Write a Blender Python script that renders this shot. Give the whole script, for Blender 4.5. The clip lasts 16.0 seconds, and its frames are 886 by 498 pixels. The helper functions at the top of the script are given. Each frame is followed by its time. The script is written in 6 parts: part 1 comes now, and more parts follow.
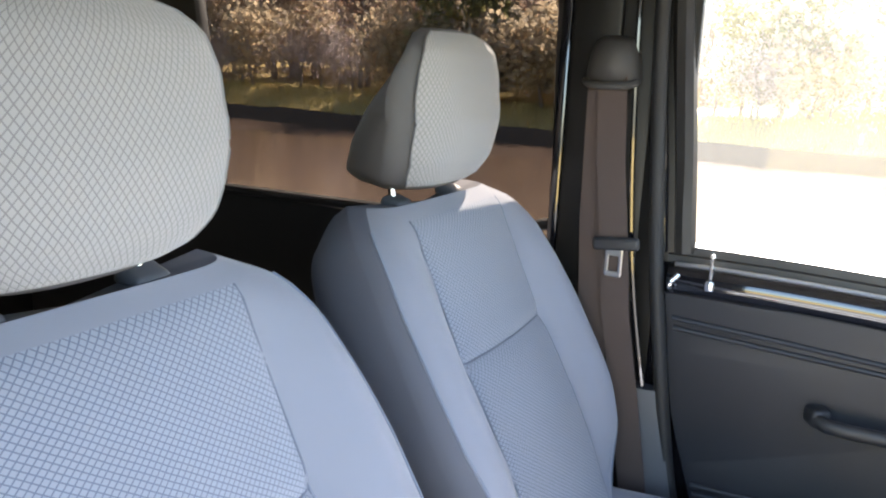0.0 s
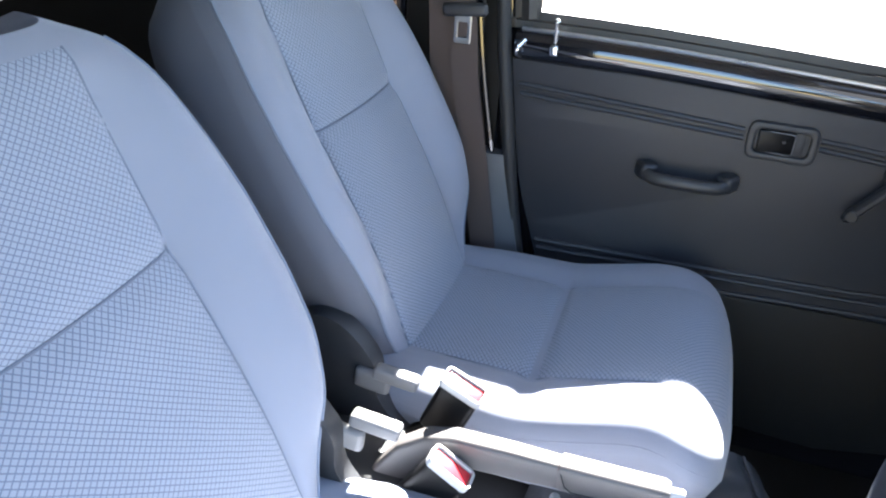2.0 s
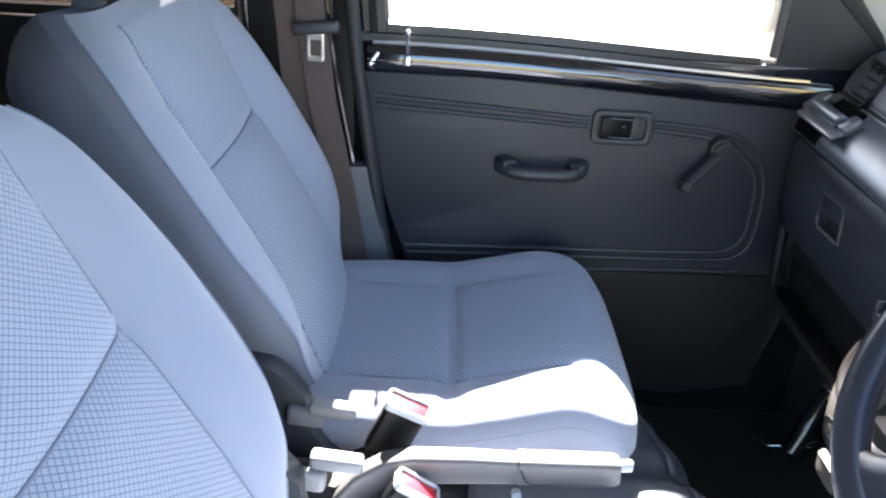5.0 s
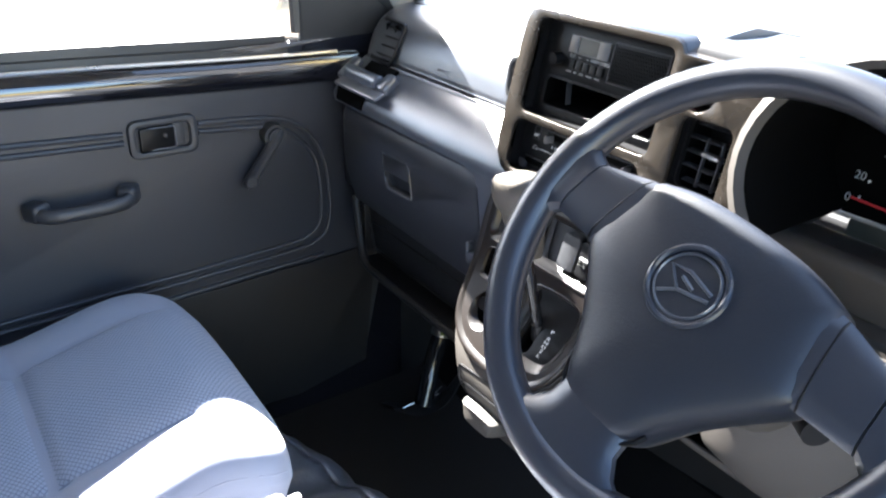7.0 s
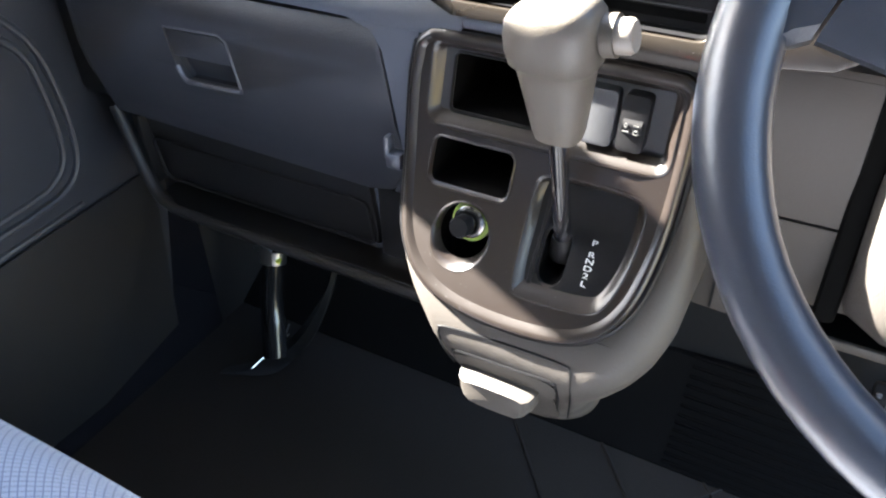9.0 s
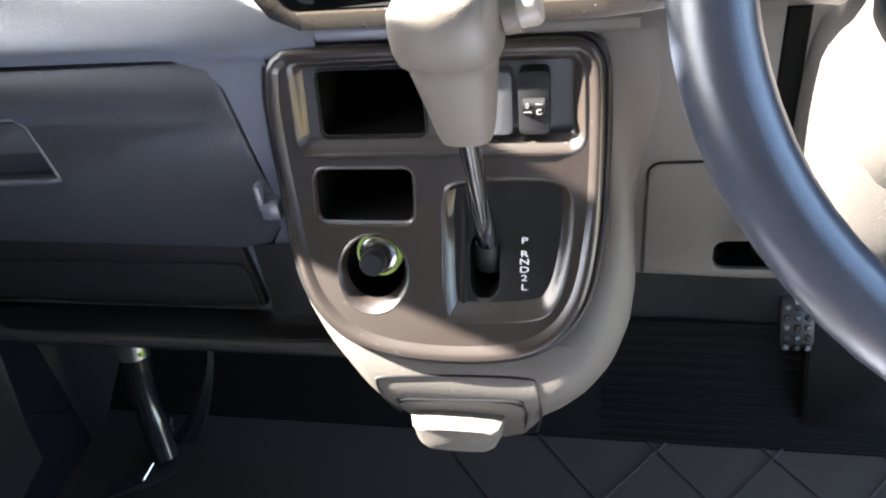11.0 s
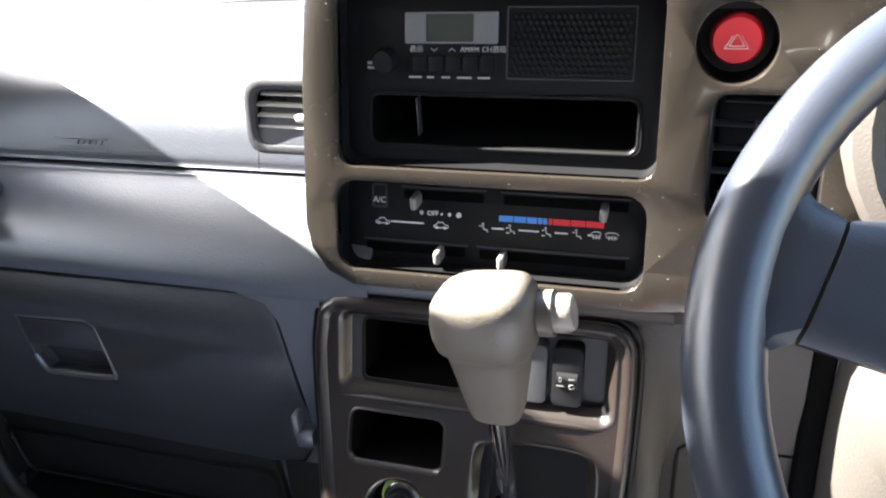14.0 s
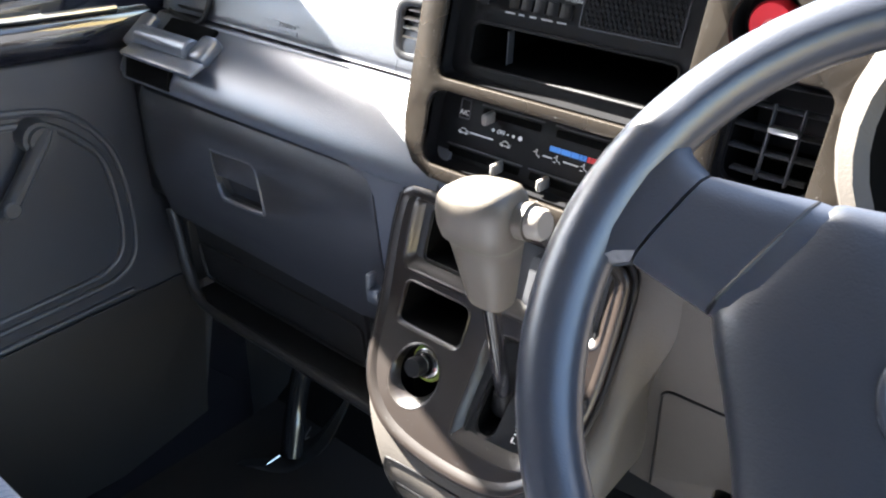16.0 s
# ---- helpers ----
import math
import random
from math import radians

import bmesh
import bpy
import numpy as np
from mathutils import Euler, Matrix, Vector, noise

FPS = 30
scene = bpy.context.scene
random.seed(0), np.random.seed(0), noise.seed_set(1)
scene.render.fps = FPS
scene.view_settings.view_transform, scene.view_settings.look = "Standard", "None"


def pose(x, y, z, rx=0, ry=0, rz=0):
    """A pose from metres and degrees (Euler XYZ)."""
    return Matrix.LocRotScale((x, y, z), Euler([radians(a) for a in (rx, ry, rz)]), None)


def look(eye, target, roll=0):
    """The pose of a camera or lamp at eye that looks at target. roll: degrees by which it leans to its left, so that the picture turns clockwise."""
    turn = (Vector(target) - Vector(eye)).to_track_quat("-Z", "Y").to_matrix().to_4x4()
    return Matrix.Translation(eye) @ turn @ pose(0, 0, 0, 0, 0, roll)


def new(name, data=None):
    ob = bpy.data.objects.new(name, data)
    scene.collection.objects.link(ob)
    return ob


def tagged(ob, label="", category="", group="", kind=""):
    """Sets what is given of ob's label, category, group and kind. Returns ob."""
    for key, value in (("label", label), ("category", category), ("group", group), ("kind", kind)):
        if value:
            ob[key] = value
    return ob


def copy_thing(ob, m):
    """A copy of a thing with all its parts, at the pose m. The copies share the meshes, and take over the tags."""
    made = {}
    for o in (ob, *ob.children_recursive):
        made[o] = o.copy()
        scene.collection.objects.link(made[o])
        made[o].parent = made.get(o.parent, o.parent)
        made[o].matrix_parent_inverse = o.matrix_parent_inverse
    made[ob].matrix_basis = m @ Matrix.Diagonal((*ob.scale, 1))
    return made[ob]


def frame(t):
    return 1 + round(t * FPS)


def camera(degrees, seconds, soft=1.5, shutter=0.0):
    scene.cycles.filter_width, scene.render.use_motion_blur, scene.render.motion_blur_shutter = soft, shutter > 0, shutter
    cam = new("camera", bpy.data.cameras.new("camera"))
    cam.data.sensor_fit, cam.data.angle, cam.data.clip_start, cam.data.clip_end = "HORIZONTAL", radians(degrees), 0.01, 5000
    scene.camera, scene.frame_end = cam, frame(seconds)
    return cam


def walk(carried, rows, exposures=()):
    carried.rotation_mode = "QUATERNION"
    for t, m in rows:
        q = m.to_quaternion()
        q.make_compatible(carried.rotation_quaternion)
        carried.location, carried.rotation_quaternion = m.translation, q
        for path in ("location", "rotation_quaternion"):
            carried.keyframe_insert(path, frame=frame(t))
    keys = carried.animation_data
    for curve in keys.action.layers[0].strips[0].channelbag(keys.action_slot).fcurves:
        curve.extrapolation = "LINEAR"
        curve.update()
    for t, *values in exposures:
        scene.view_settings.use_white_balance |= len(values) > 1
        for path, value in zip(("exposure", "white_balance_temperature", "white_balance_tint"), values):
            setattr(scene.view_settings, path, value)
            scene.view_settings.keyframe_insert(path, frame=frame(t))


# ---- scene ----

# ---- camera ----
cam = camera(57.67, 16.0, 2.1, 0.25)
ROWS = [
    (0.0, 0.6933, 0.0145, 1.0473, 76.78, -2.46, 117.91),
    (0.5, 0.6840, -0.0056, 1.0630, 73.32, -4.05, 114.91),
    (1.0, 0.6757, -0.0070, 1.0480, 70.33, -5.42, 110.84),
    (1.5, 0.7051, 0.0188, 1.0382, 65.86, -4.46, 109.04),
    (2.0, 0.7189, 0.0462, 1.0316, 62.21, -3.57, 108.22),
    (2.5, 0.7203, 0.0545, 1.0274, 61.04, -4.29, 107.34),
    (3.0, 0.7238, 0.0521, 1.0338, 61.50, -4.66, 106.84),
    (3.2, 0.7176, 0.0498, 1.0369, 61.87, -4.70, 106.49),
    (5.3, 0.7463, -0.1346, 1.0669, 61.79, -2.80, 84.51),
    (5.5, 0.7456, -0.1442, 1.0671, 61.97, -3.08, 79.82),
    (5.6, 0.7378, -0.1674, 1.0403, 63.10, -3.90, 77.24),
    (6.0, 0.7071, -0.1953, 1.0504, 64.92, -1.02, 65.54),
    (6.5, 0.6819, -0.1832, 1.0160, 65.10, -0.87, 61.14),
    (6.8, 0.6569, -0.1501, 1.0137, 65.45, -2.92, 55.77),
    (7.0, 0.6307, -0.1119, 1.0197, 63.94, -0.96, 56.05),
    (7.5, 0.5652, -0.0779, 0.9952, 56.53, 0.27, 56.50),
    (8.0, 0.4090, -0.0882, 0.9715, 54.15, 0.63, 44.26),
    (8.2, 0.3483, -0.0680, 0.9503, 53.03, 0.02, 40.98),
    (10.3, 0.1079, 0.0006, 0.8559, 54.31, 7.23, 12.48),
    (10.5, 0.1047, 0.0117, 0.8545, 53.23, 7.27, 11.16),
    (11.0, 0.1051, 0.0130, 0.8586, 52.28, 6.87, 10.01),
    (11.5, 0.1064, 0.0115, 0.8670, 52.33, 6.64, 10.14),
    (12.0, 0.1042, 0.0154, 0.8722, 53.45, 6.17, 10.53),
    (12.5, 0.1086, 0.0211, 0.9042, 54.93, 6.24, 12.15),
    (13.0, 0.1086, 0.0273, 0.9164, 57.77, 5.44, 13.90),
    (13.5, 0.1151, 0.0282, 0.9263, 61.13, 3.90, 15.84),
    (14.0, 0.1189, 0.0369, 0.9315, 63.46, 3.43, 16.75),
    (14.5, 0.1306, 0.0411, 0.9403, 63.01, 2.75, 19.10),
    (15.0, 0.1575, 0.0397, 0.9287, 62.24, 1.54, 24.84),
    (15.5, 0.2248, 0.0314, 0.9279, 60.65, 0.80, 33.20),
    (16.0, 0.3053, 0.0161, 0.9380, 60.93, -1.27, 40.12),
]
EXPOSURES = [(t, e, k, 10) for t, e, k in ((0.0, 4.5, 6750), (1.0, 4.4, 6400), (2.5, 4.35, 6100), (5.5, 4.47, 6150), (7.0, 4.68, 6150), (8.0, 5.1, 6300), (10.5, 5.55, 6500), (11.5, 5.62, 6500), (12.3, 5.55, 6500), (13.0, 5.1, 6450), (14.5, 4.65, 6450), (16.0, 5.1, 6400))]
walk(cam, [(t, pose(x, y, z, rx, ry, rz)) for t, x, y, z, rx, ry, rz in ROWS], EXPOSURES)

# ---- world and sun ----
SUN_TO = Vector((-0.780, 0.010, 0.626)).normalized()
world = bpy.data.worlds.new("sky")
scene.world = world
world.use_nodes = True
wn = world.node_tree.nodes
sky = wn.new("ShaderNodeTexSky")
sky.sky_type = "NISHITA"
sky.sun_disc = False
sky.sun_elevation = math.asin(SUN_TO.z)
sky.sun_rotation = math.atan2(SUN_TO.x, SUN_TO.y)
sky.dust_density = 1.5
wn["Background"].inputs[1].default_value = 0.055
world.node_tree.links.new(sky.outputs[0], wn["Background"].inputs[0])
sun_data = bpy.data.lights.new("sun", "SUN")
sun_data.energy = 5.0
sun_data.angle = radians(0.6)
sun_data.color = (1.0, 0.95, 0.87)
sun = new("sun", sun_data)
sun.matrix_world = look((0, 0, 30), Vector((0, 0, 30)) - SUN_TO)


# ---- materials ----
def mat(name, colour, rough=0.5, metal=0.0, grain=900.0, bump=0.15, var=0.12, big=9.0, spec=0.5, coat=0.0, flecks=0.0, sheen=0.0):
    m = bpy.data.materials.new(name)
    m.use_nodes = True
    nt = m.node_tree
    n, l = nt.nodes, nt.links
    b = n["Principled BSDF"]
    b.inputs["Roughness"].default_value = rough
    b.inputs["Metallic"].default_value = metal
    b.inputs["Specular IOR Level"].default_value = spec
    b.inputs["Coat Weight"].default_value = coat
    b.inputs["Sheen Weight"].default_value = sheen
    tc = n.new("ShaderNodeTexCoord")
    n1 = n.new("ShaderNodeTexNoise")
    n1.inputs["Scale"].default_value = big
    n1.inputs["Detail"].default_value = 5.0
    n2 = n.new("ShaderNodeTexNoise")
    n2.inputs["Scale"].default_value = grain
    n2.inputs["Detail"].default_value = 3.0
    l.new(tc.outputs["Object"], n1.inputs["Vector"])
    l.new(tc.outputs["Object"], n2.inputs["Vector"])
    mix = n.new("ShaderNodeMix")
    mix.data_type = "RGBA"
    lo = [c * (1 - var) for c in colour]
    hi = [min(1, c * (1 + var)) for c in colour]
    mix.inputs[6].default_value = (*lo, 1)
    mix.inputs[7].default_value = (*hi, 1)
    add = n.new("ShaderNodeMath")
    add.operation = "ADD"
    half = n.new("ShaderNodeMath")
    half.operation = "MULTIPLY"
    half.inputs[1].default_value = 0.5
    l.new(n1.outputs["Fac"], add.inputs[0])
    l.new(n2.outputs["Fac"], add.inputs[1])
    l.new(add.outputs[0], half.inputs[0])
    l.new(half.outputs[0], mix.inputs[0])
    out = mix.outputs[2]
    if flecks > 0:
        n3 = n.new("ShaderNodeTexNoise")
        n3.inputs["Scale"].default_value = 420.0
        n3.inputs["Detail"].default_value = 1.0
        l.new(tc.outputs["Object"], n3.inputs["Vector"])
        ramp = n.new("ShaderNodeValToRGB")
        ramp.color_ramp.elements[0].position = 0.775
        ramp.color_ramp.elements[1].position = 0.80
        l.new(n3.outputs["Fac"], ramp.inputs[0])
        m2 = n.new("ShaderNodeMix")
        m2.data_type = "RGBA"
        m2.inputs[7].default_value = (flecks, flecks, flecks, 1)
        l.new(ramp.outputs[0], m2.inputs[0])
        l.new(out, m2.inputs[6])
        out = m2.outputs[2]
    l.new(out, b.inputs["Base Color"])
    rr = n.new("ShaderNodeMapRange")
    rr.inputs[3].default_value = max(0.02, rough - 0.08)
    rr.inputs[4].default_value = min(1.0, rough + 0.08)
    l.new(n1.outputs["Fac"], rr.inputs[0])
    l.new(rr.outputs[0], b.inputs["Roughness"])
    if bump > 0:
        bp = n.new("ShaderNodeBump")
        bp.inputs["Strength"].default_value = bump
        bp.inputs["Distance"].default_value = 0.0006
        l.new(n2.outputs["Fac"], bp.inputs["Height"])
        l.new(bp.outputs[0], b.inputs["Normal"])
    return m


def fabric(name, base, line, pitch, slant, width=0.16, strength=1.0):
    """Woven seat cloth: two crossing sets of fine lines over a soft weave, in metres of the cloth's own UV."""
    m = mat(name, base, 0.9, 0.0, 1500.0, 0.35, 0.07, 14.0, 0.2, sheen=0.25)
    nt = m.node_tree
    n, l = nt.nodes, nt.links
    b = n["Principled BSDF"]
    old = b.inputs["Base Color"].links[0].from_socket
    uv = n.new("ShaderNodeUVMap")
    uv.uv_map = "cloth"
    sep = n.new("ShaderNodeSeparateXYZ")
    l.new(uv.outputs[0], sep.inputs[0])
    wob = n.new("ShaderNodeTexNoise")
    wob.inputs["Scale"].default_value = 30.0
    l.new(uv.outputs[0], wob.inputs["Vector"])

    def math_node(op, a, bb):
        q = n.new("ShaderNodeMath")
        q.operation = op
        for i, v in ((0, a), (1, bb)):
            if isinstance(v, (int, float)):
                q.inputs[i].default_value = v
            else:
                l.new(v, q.inputs[i])
        return q.outputs[0]

    masks = []
    for sgn in (1, -1):
        c = math_node("ADD", math_node("MULTIPLY", sep.outputs[0], 1.0 / pitch), math_node("MULTIPLY", sep.outputs[1], sgn * slant / pitch))
        c = math_node("ADD", c, math_node("MULTIPLY", wob.outputs["Fac"], 0.25))
        fr = math_node("FRACT", c, 0)
        d = math_node("ABSOLUTE", math_node("SUBTRACT", fr, 0.5), 0)
        mr = n.new("ShaderNodeMapRange")
        mr.inputs[1].default_value = width
        mr.inputs[2].default_value = width * 0.45
        l.new(d, mr.inputs[0])
        masks.append(mr.outputs[0])
    both = math_node("MAXIMUM", masks[0], masks[1])
    mix = n.new("ShaderNodeMix")
    mix.data_type = "RGBA"
    l.new(math_node("MULTIPLY", both, strength), mix.inputs[0])
    l.new(old, mix.inputs[6])
    mix.inputs[7].default_value = (*line, 1)
    l.new(mix.outputs[2], b.inputs["Base Color"])
    bp = n.new("ShaderNodeBump")
    bp.inputs["Strength"].default_value = 0.35
    bp.inputs["Distance"].default_value = 0.0008
    bp.invert = True
    l.new(both, bp.inputs["Height"])
    prev = b.inputs["Normal"].links[0].from_socket
    l.new(prev, bp.inputs["Normal"])
    l.new(bp.outputs[0], b.inputs["Normal"])
    return m


def glass(name, tint, ior=1.45, haze=0.0):
    m = bpy.data.materials.new(name)
    m.use_nodes = True
    n, l = m.node_tree.nodes, m.node_tree.links
    n.remove(n["Principled BSDF"])
    tr = n.new("ShaderNodeBsdfTransparent")
    tr.inputs[0].default_value = (*tint, 1)
    gl = n.new("ShaderNodeBsdfGlossy")
    gl.inputs["Roughness"].default_value = 0.02
    fr = n.new("ShaderNodeFresnel")
    fr.inputs[0].default_value = ior
    mx = n.new("ShaderNodeMixShader")
    l.new(fr.outputs[0], mx.inputs[0])
    l.new(tr.outputs[0], mx.inputs[1])
    l.new(gl.outputs[0], mx.inputs[2])
    # White translucent share veils the pane: bright haze put into the material.
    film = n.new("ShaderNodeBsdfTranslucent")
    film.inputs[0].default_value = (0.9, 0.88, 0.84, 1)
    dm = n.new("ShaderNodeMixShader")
    dm.inputs[0].default_value = haze
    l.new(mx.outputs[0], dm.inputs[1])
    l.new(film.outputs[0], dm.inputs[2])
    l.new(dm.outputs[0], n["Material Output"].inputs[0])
    return m


CLOTH = fabric("checked_cloth", (0.270, 0.294, 0.350), (0.080, 0.100, 0.155), 0.0085, 1.25, 0.13, 0.72)
CLOTH_HEAD = fabric("checked_headrest_cloth", (0.315, 0.308, 0.30), (0.115, 0.115, 0.115), 0.0078, 0.80, 0.12, 0.6)
BOLSTER = mat("plain_grey_cloth", (0.232, 0.247, 0.298), 0.92, 0, 1600, 0.4, 0.08, 10, 0.2, sheen=0.3)
SEAT_SIDE = mat("dark_grey_side_cloth", (0.122, 0.129, 0.155), 0.85, 0, 1500, 0.35, 0.12, 8, 0.25)
SEAM = mat("seam_thread", (0.20, 0.20, 0.20), 0.9, 0, 1500, 0.3)
PIPING = mat("slate_piping", (0.19, 0.215, 0.275), 0.9, 0, 1500, 0.3)
CREASE = mat("seam_crease_cloth", (0.145, 0.165, 0.21), 0.9, 0, 1500, 0.3)
HEAD_SIDE = mat("dark_headrest_vinyl", (0.080, 0.077, 0.076), 0.65, 0, 1100, 0.3, 0.12)
CHARCOAL = mat("charcoal_plastic", (0.026, 0.027, 0.030), 0.46, 0, 1100, 0.35, 0.10, 7, 0.5)
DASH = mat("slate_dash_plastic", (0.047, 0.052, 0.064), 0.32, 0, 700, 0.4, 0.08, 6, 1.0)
DOOR_VINYL = mat("dark_slate_door_vinyl", (0.0265, 0.0278, 0.0330), 0.46, 0, 750, 0.7, 0.10, 5, 0.45)
TAUPE = mat("taupe_plastic", (0.042, 0.0373, 0.0327), 0.54, 0, 560, 0.40, 0.07, 6, 0.28)
KNOB = mat("warm_grey_knob_plastic", (0.076, 0.066, 0.054), 0.48, 0, 700, 0.4, 0.06, 12, 0.4)
BRONZE = mat("bronze_metallic_paint", (0.039, 0.0325, 0.0262), 0.27, 0.65, 600, 0.06, 0.10, 10, 0.5, 0.2, flecks=0.5)
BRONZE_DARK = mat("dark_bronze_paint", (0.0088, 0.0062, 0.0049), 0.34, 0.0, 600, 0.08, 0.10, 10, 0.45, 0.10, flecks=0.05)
BLACK = mat("black_plastic", (0.0042, 0.0042, 0.0047), 0.40, 0, 900, 0.2, 0.2, 9, 0.22)
# Near black for linings and openings; their shade is in the colour.
BLACK_DEEP = mat("shade_black_recess", (0.0012, 0.0012, 0.0012), 0.8, 0, 900, 0.1, 0.2, 9, 0.05)
RUBBER = mat("black_rubber", (0.018, 0.018, 0.019), 0.6, 0, 700, 0.3, 0.25, 8)
PAINT = mat("gloss_black_paint", (0.006, 0.006, 0.008), 0.08, 0, 300, 0.0, 0.1, 5, 0.6, 1.0)
MATT_BLACK = mat("matt_black_trim", (0.020, 0.019, 0.018), 0.45, 0, 700, 0.2, 0.2)
PILLAR_BLACK = mat("satin_black_pillar_paint", (0.0075, 0.0072, 0.007), 0.42, 0, 700, 0.2, 0.2, 8, 0.35)
ANCHOR = mat("warm_grey_anchor_plastic", (0.048, 0.045, 0.042), 0.5, 0, 900, 0.3, 0.1, 8, 0.4)
WHEEL = mat("slate_wheel_plastic", (0.0180, 0.0208, 0.0285), 0.31, 0, 900, 0.22, 0.07, 8, 0.5)
HUB = mat("creased_hub_vinyl", (0.0115, 0.0135, 0.0190), 0.40, 0, 900, 0.3, 0.07, 8, 0.38)
hn, hl = HUB.node_tree.nodes, HUB.node_tree.links
crease_tc = hn.new("ShaderNodeTexCoord")
crease_wob = hn.new("ShaderNodeTexNoise")
crease_wob.inputs["Scale"].default_value = 26.0
crease_wob.inputs["Detail"].default_value = 4.0
crease_map = hn.new("ShaderNodeMapping")
crease_map.inputs["Scale"].default_value = (34.0, 60.0, 120.0)
crease_mix = hn.new("ShaderNodeMix")
crease_mix.data_type = "VECTOR"
crease_mix.inputs[0].default_value = 0.12
crease_vor = hn.new("ShaderNodeTexVoronoi")
crease_vor.feature = "DISTANCE_TO_EDGE"
crease_vor.inputs["Scale"].default_value = 1.0
crease_range = hn.new("ShaderNodeMapRange")
crease_range.inputs[2].default_value = 0.09
crease_bump = hn.new("ShaderNodeBump")
crease_bump.inputs["Strength"].default_value = 0.07
crease_bump.inputs["Distance"].default_value = 0.0007
hl.new(crease_tc.outputs["Object"], crease_wob.inputs["Vector"])
hl.new(crease_tc.outputs["Object"], crease_mix.inputs[4])
hl.new(crease_wob.outputs["Color"], crease_mix.inputs[5])
hl.new(crease_mix.outputs[1], crease_map.inputs["Vector"])
hl.new(crease_map.outputs[0], crease_vor.inputs["Vector"])
hl.new(crease_vor.outputs["Distance"], crease_range.inputs[0])
hl.new(crease_range.outputs[0], crease_bump.inputs["Height"])
hl.new(hn["Principled BSDF"].inputs["Normal"].links[0].from_socket, crease_bump.inputs["Normal"])
hl.new(crease_bump.outputs[0], hn["Principled BSDF"].inputs["Normal"])
CHROME = mat("chrome", (0.72, 0.72, 0.72), 0.16, 1.0, 500, 0.02, 0.05)
GUNMETAL = mat("dark_chrome", (0.22, 0.22, 0.21), 0.22, 1.0, 500, 0.02, 0.05)
STEEL = mat("brushed_steel", (0.45, 0.45, 0.44), 0.3, 1.0, 500, 0.05, 0.1)
WEBBING = mat("brown_belt_webbing", (0.080, 0.060, 0.053), 0.75, 0, 1800, 0.5, 0.10, 15, 0.3)
RED = mat("red_plastic", (0.48, 0.016, 0.025), 0.4, 0, 900, 0.1, 0.06)
PRINT = mat("white_print", (0.60, 0.60, 0.58), 0.6, 0, 900, 0.0, 0.05)
PRINT_FAINT = mat("dull_grey_print", (0.11, 0.11, 0.105), 0.6, 0, 900, 0.0, 0.05)
PRINT_DIM = mat("grey_print", (0.30, 0.30, 0.29), 0.6, 0, 900, 0.0, 0.05)
BLUE = mat("blue_print", (0.05, 0.20, 0.55), 0.6, 0, 900, 0.0, 0.05)
LINER = mat("cream_headliner", (0.40, 0.37, 0.32), 0.9, 0, 800, 0.4, 0.06)
GLOSS_HOSE = mat("glossy_black_hose", (0.010, 0.010, 0.011), 0.16, 0, 500, 0.05, 0.1)
VENT_SLAT = mat("pale_vent_slat", (0.46, 0.45, 0.43), 0.45, 0, 1000, 0.15)
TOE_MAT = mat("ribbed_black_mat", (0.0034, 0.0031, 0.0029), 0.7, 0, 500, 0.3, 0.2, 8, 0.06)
FLOOR_MAT = mat("black_rubber_floor", (0.027, 0.0238, 0.0208), 0.70, 0, 260, 0.4, 0.25, 6, 0.06)
GREEN_RING = mat("yellow_green_plastic", (0.45, 0.62, 0.10), 0.4, 0, 500, 0.05)
LCD = mat("grey_green_display", (0.040, 0.042, 0.036), 0.25, 0, 500, 0.0)
GUIDE = mat("slate_guide_plastic", (0.085, 0.09, 0.10), 0.45, 0, 1000, 0.2)
BUTTON = mat("beige_button_plastic", (0.17, 0.152, 0.132), 0.45, 0, 900, 0.3, 0.06, 12, 0.4)
PALE = mat("pale_grey_plastic", (0.36, 0.36, 0.36), 0.5, 0, 1000, 0.2)
LEVER = mat("warm_grey_lever", (0.17, 0.165, 0.165), 0.5, 0, 1000, 0.2)
TAB = mat("dull_grey_tab", (0.13, 0.122, 0.112), 0.35, 0, 1000, 0.1)
# Lower dash plastics darker than DASH, with its shade put into the colour.
LID = mat("shaded_slate_lid", (0.0195, 0.0212, 0.0265), 0.42, 0, 700, 0.7, 0.08, 6, 0.55)
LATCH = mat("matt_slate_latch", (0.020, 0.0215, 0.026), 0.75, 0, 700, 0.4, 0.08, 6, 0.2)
TRAY = mat("shaded_black_tray", (0.0065, 0.0066, 0.0072), 0.5, 0, 900, 0.4, 0.1, 7, 0.4)
KICK = mat("black_kick_vinyl", (0.0065, 0.0065, 0.0075), 0.55, 0, 1200, 0.4, 0.15, 6, 0.4)
CLEAR = glass("hazed_clear_glass", (0.93, 0.95, 0.94), haze=0.02)
TINTED = glass("tinted_glass", (0.33, 0.31, 0.295), 1.22)


# ---- building helpers ----
def finish(name, bm, material, parent=None, label="", angle=38, cloth=False):
    bmesh.ops.recalc_face_normals(bm, faces=bm.faces)
    me = bpy.data.meshes.new(name)
    bm.to_mesh(me)
    bm.free()
    me.materials.append(material)
    me.polygons.foreach_set("use_smooth", [True] * len(me.polygons))
    me.set_sharp_from_angle(angle=radians(angle))
    ob = new(name, me)
    if parent is not None:
        ob.parent = parent
    if label:
        ob["label"] = label
    return ob


part = finish


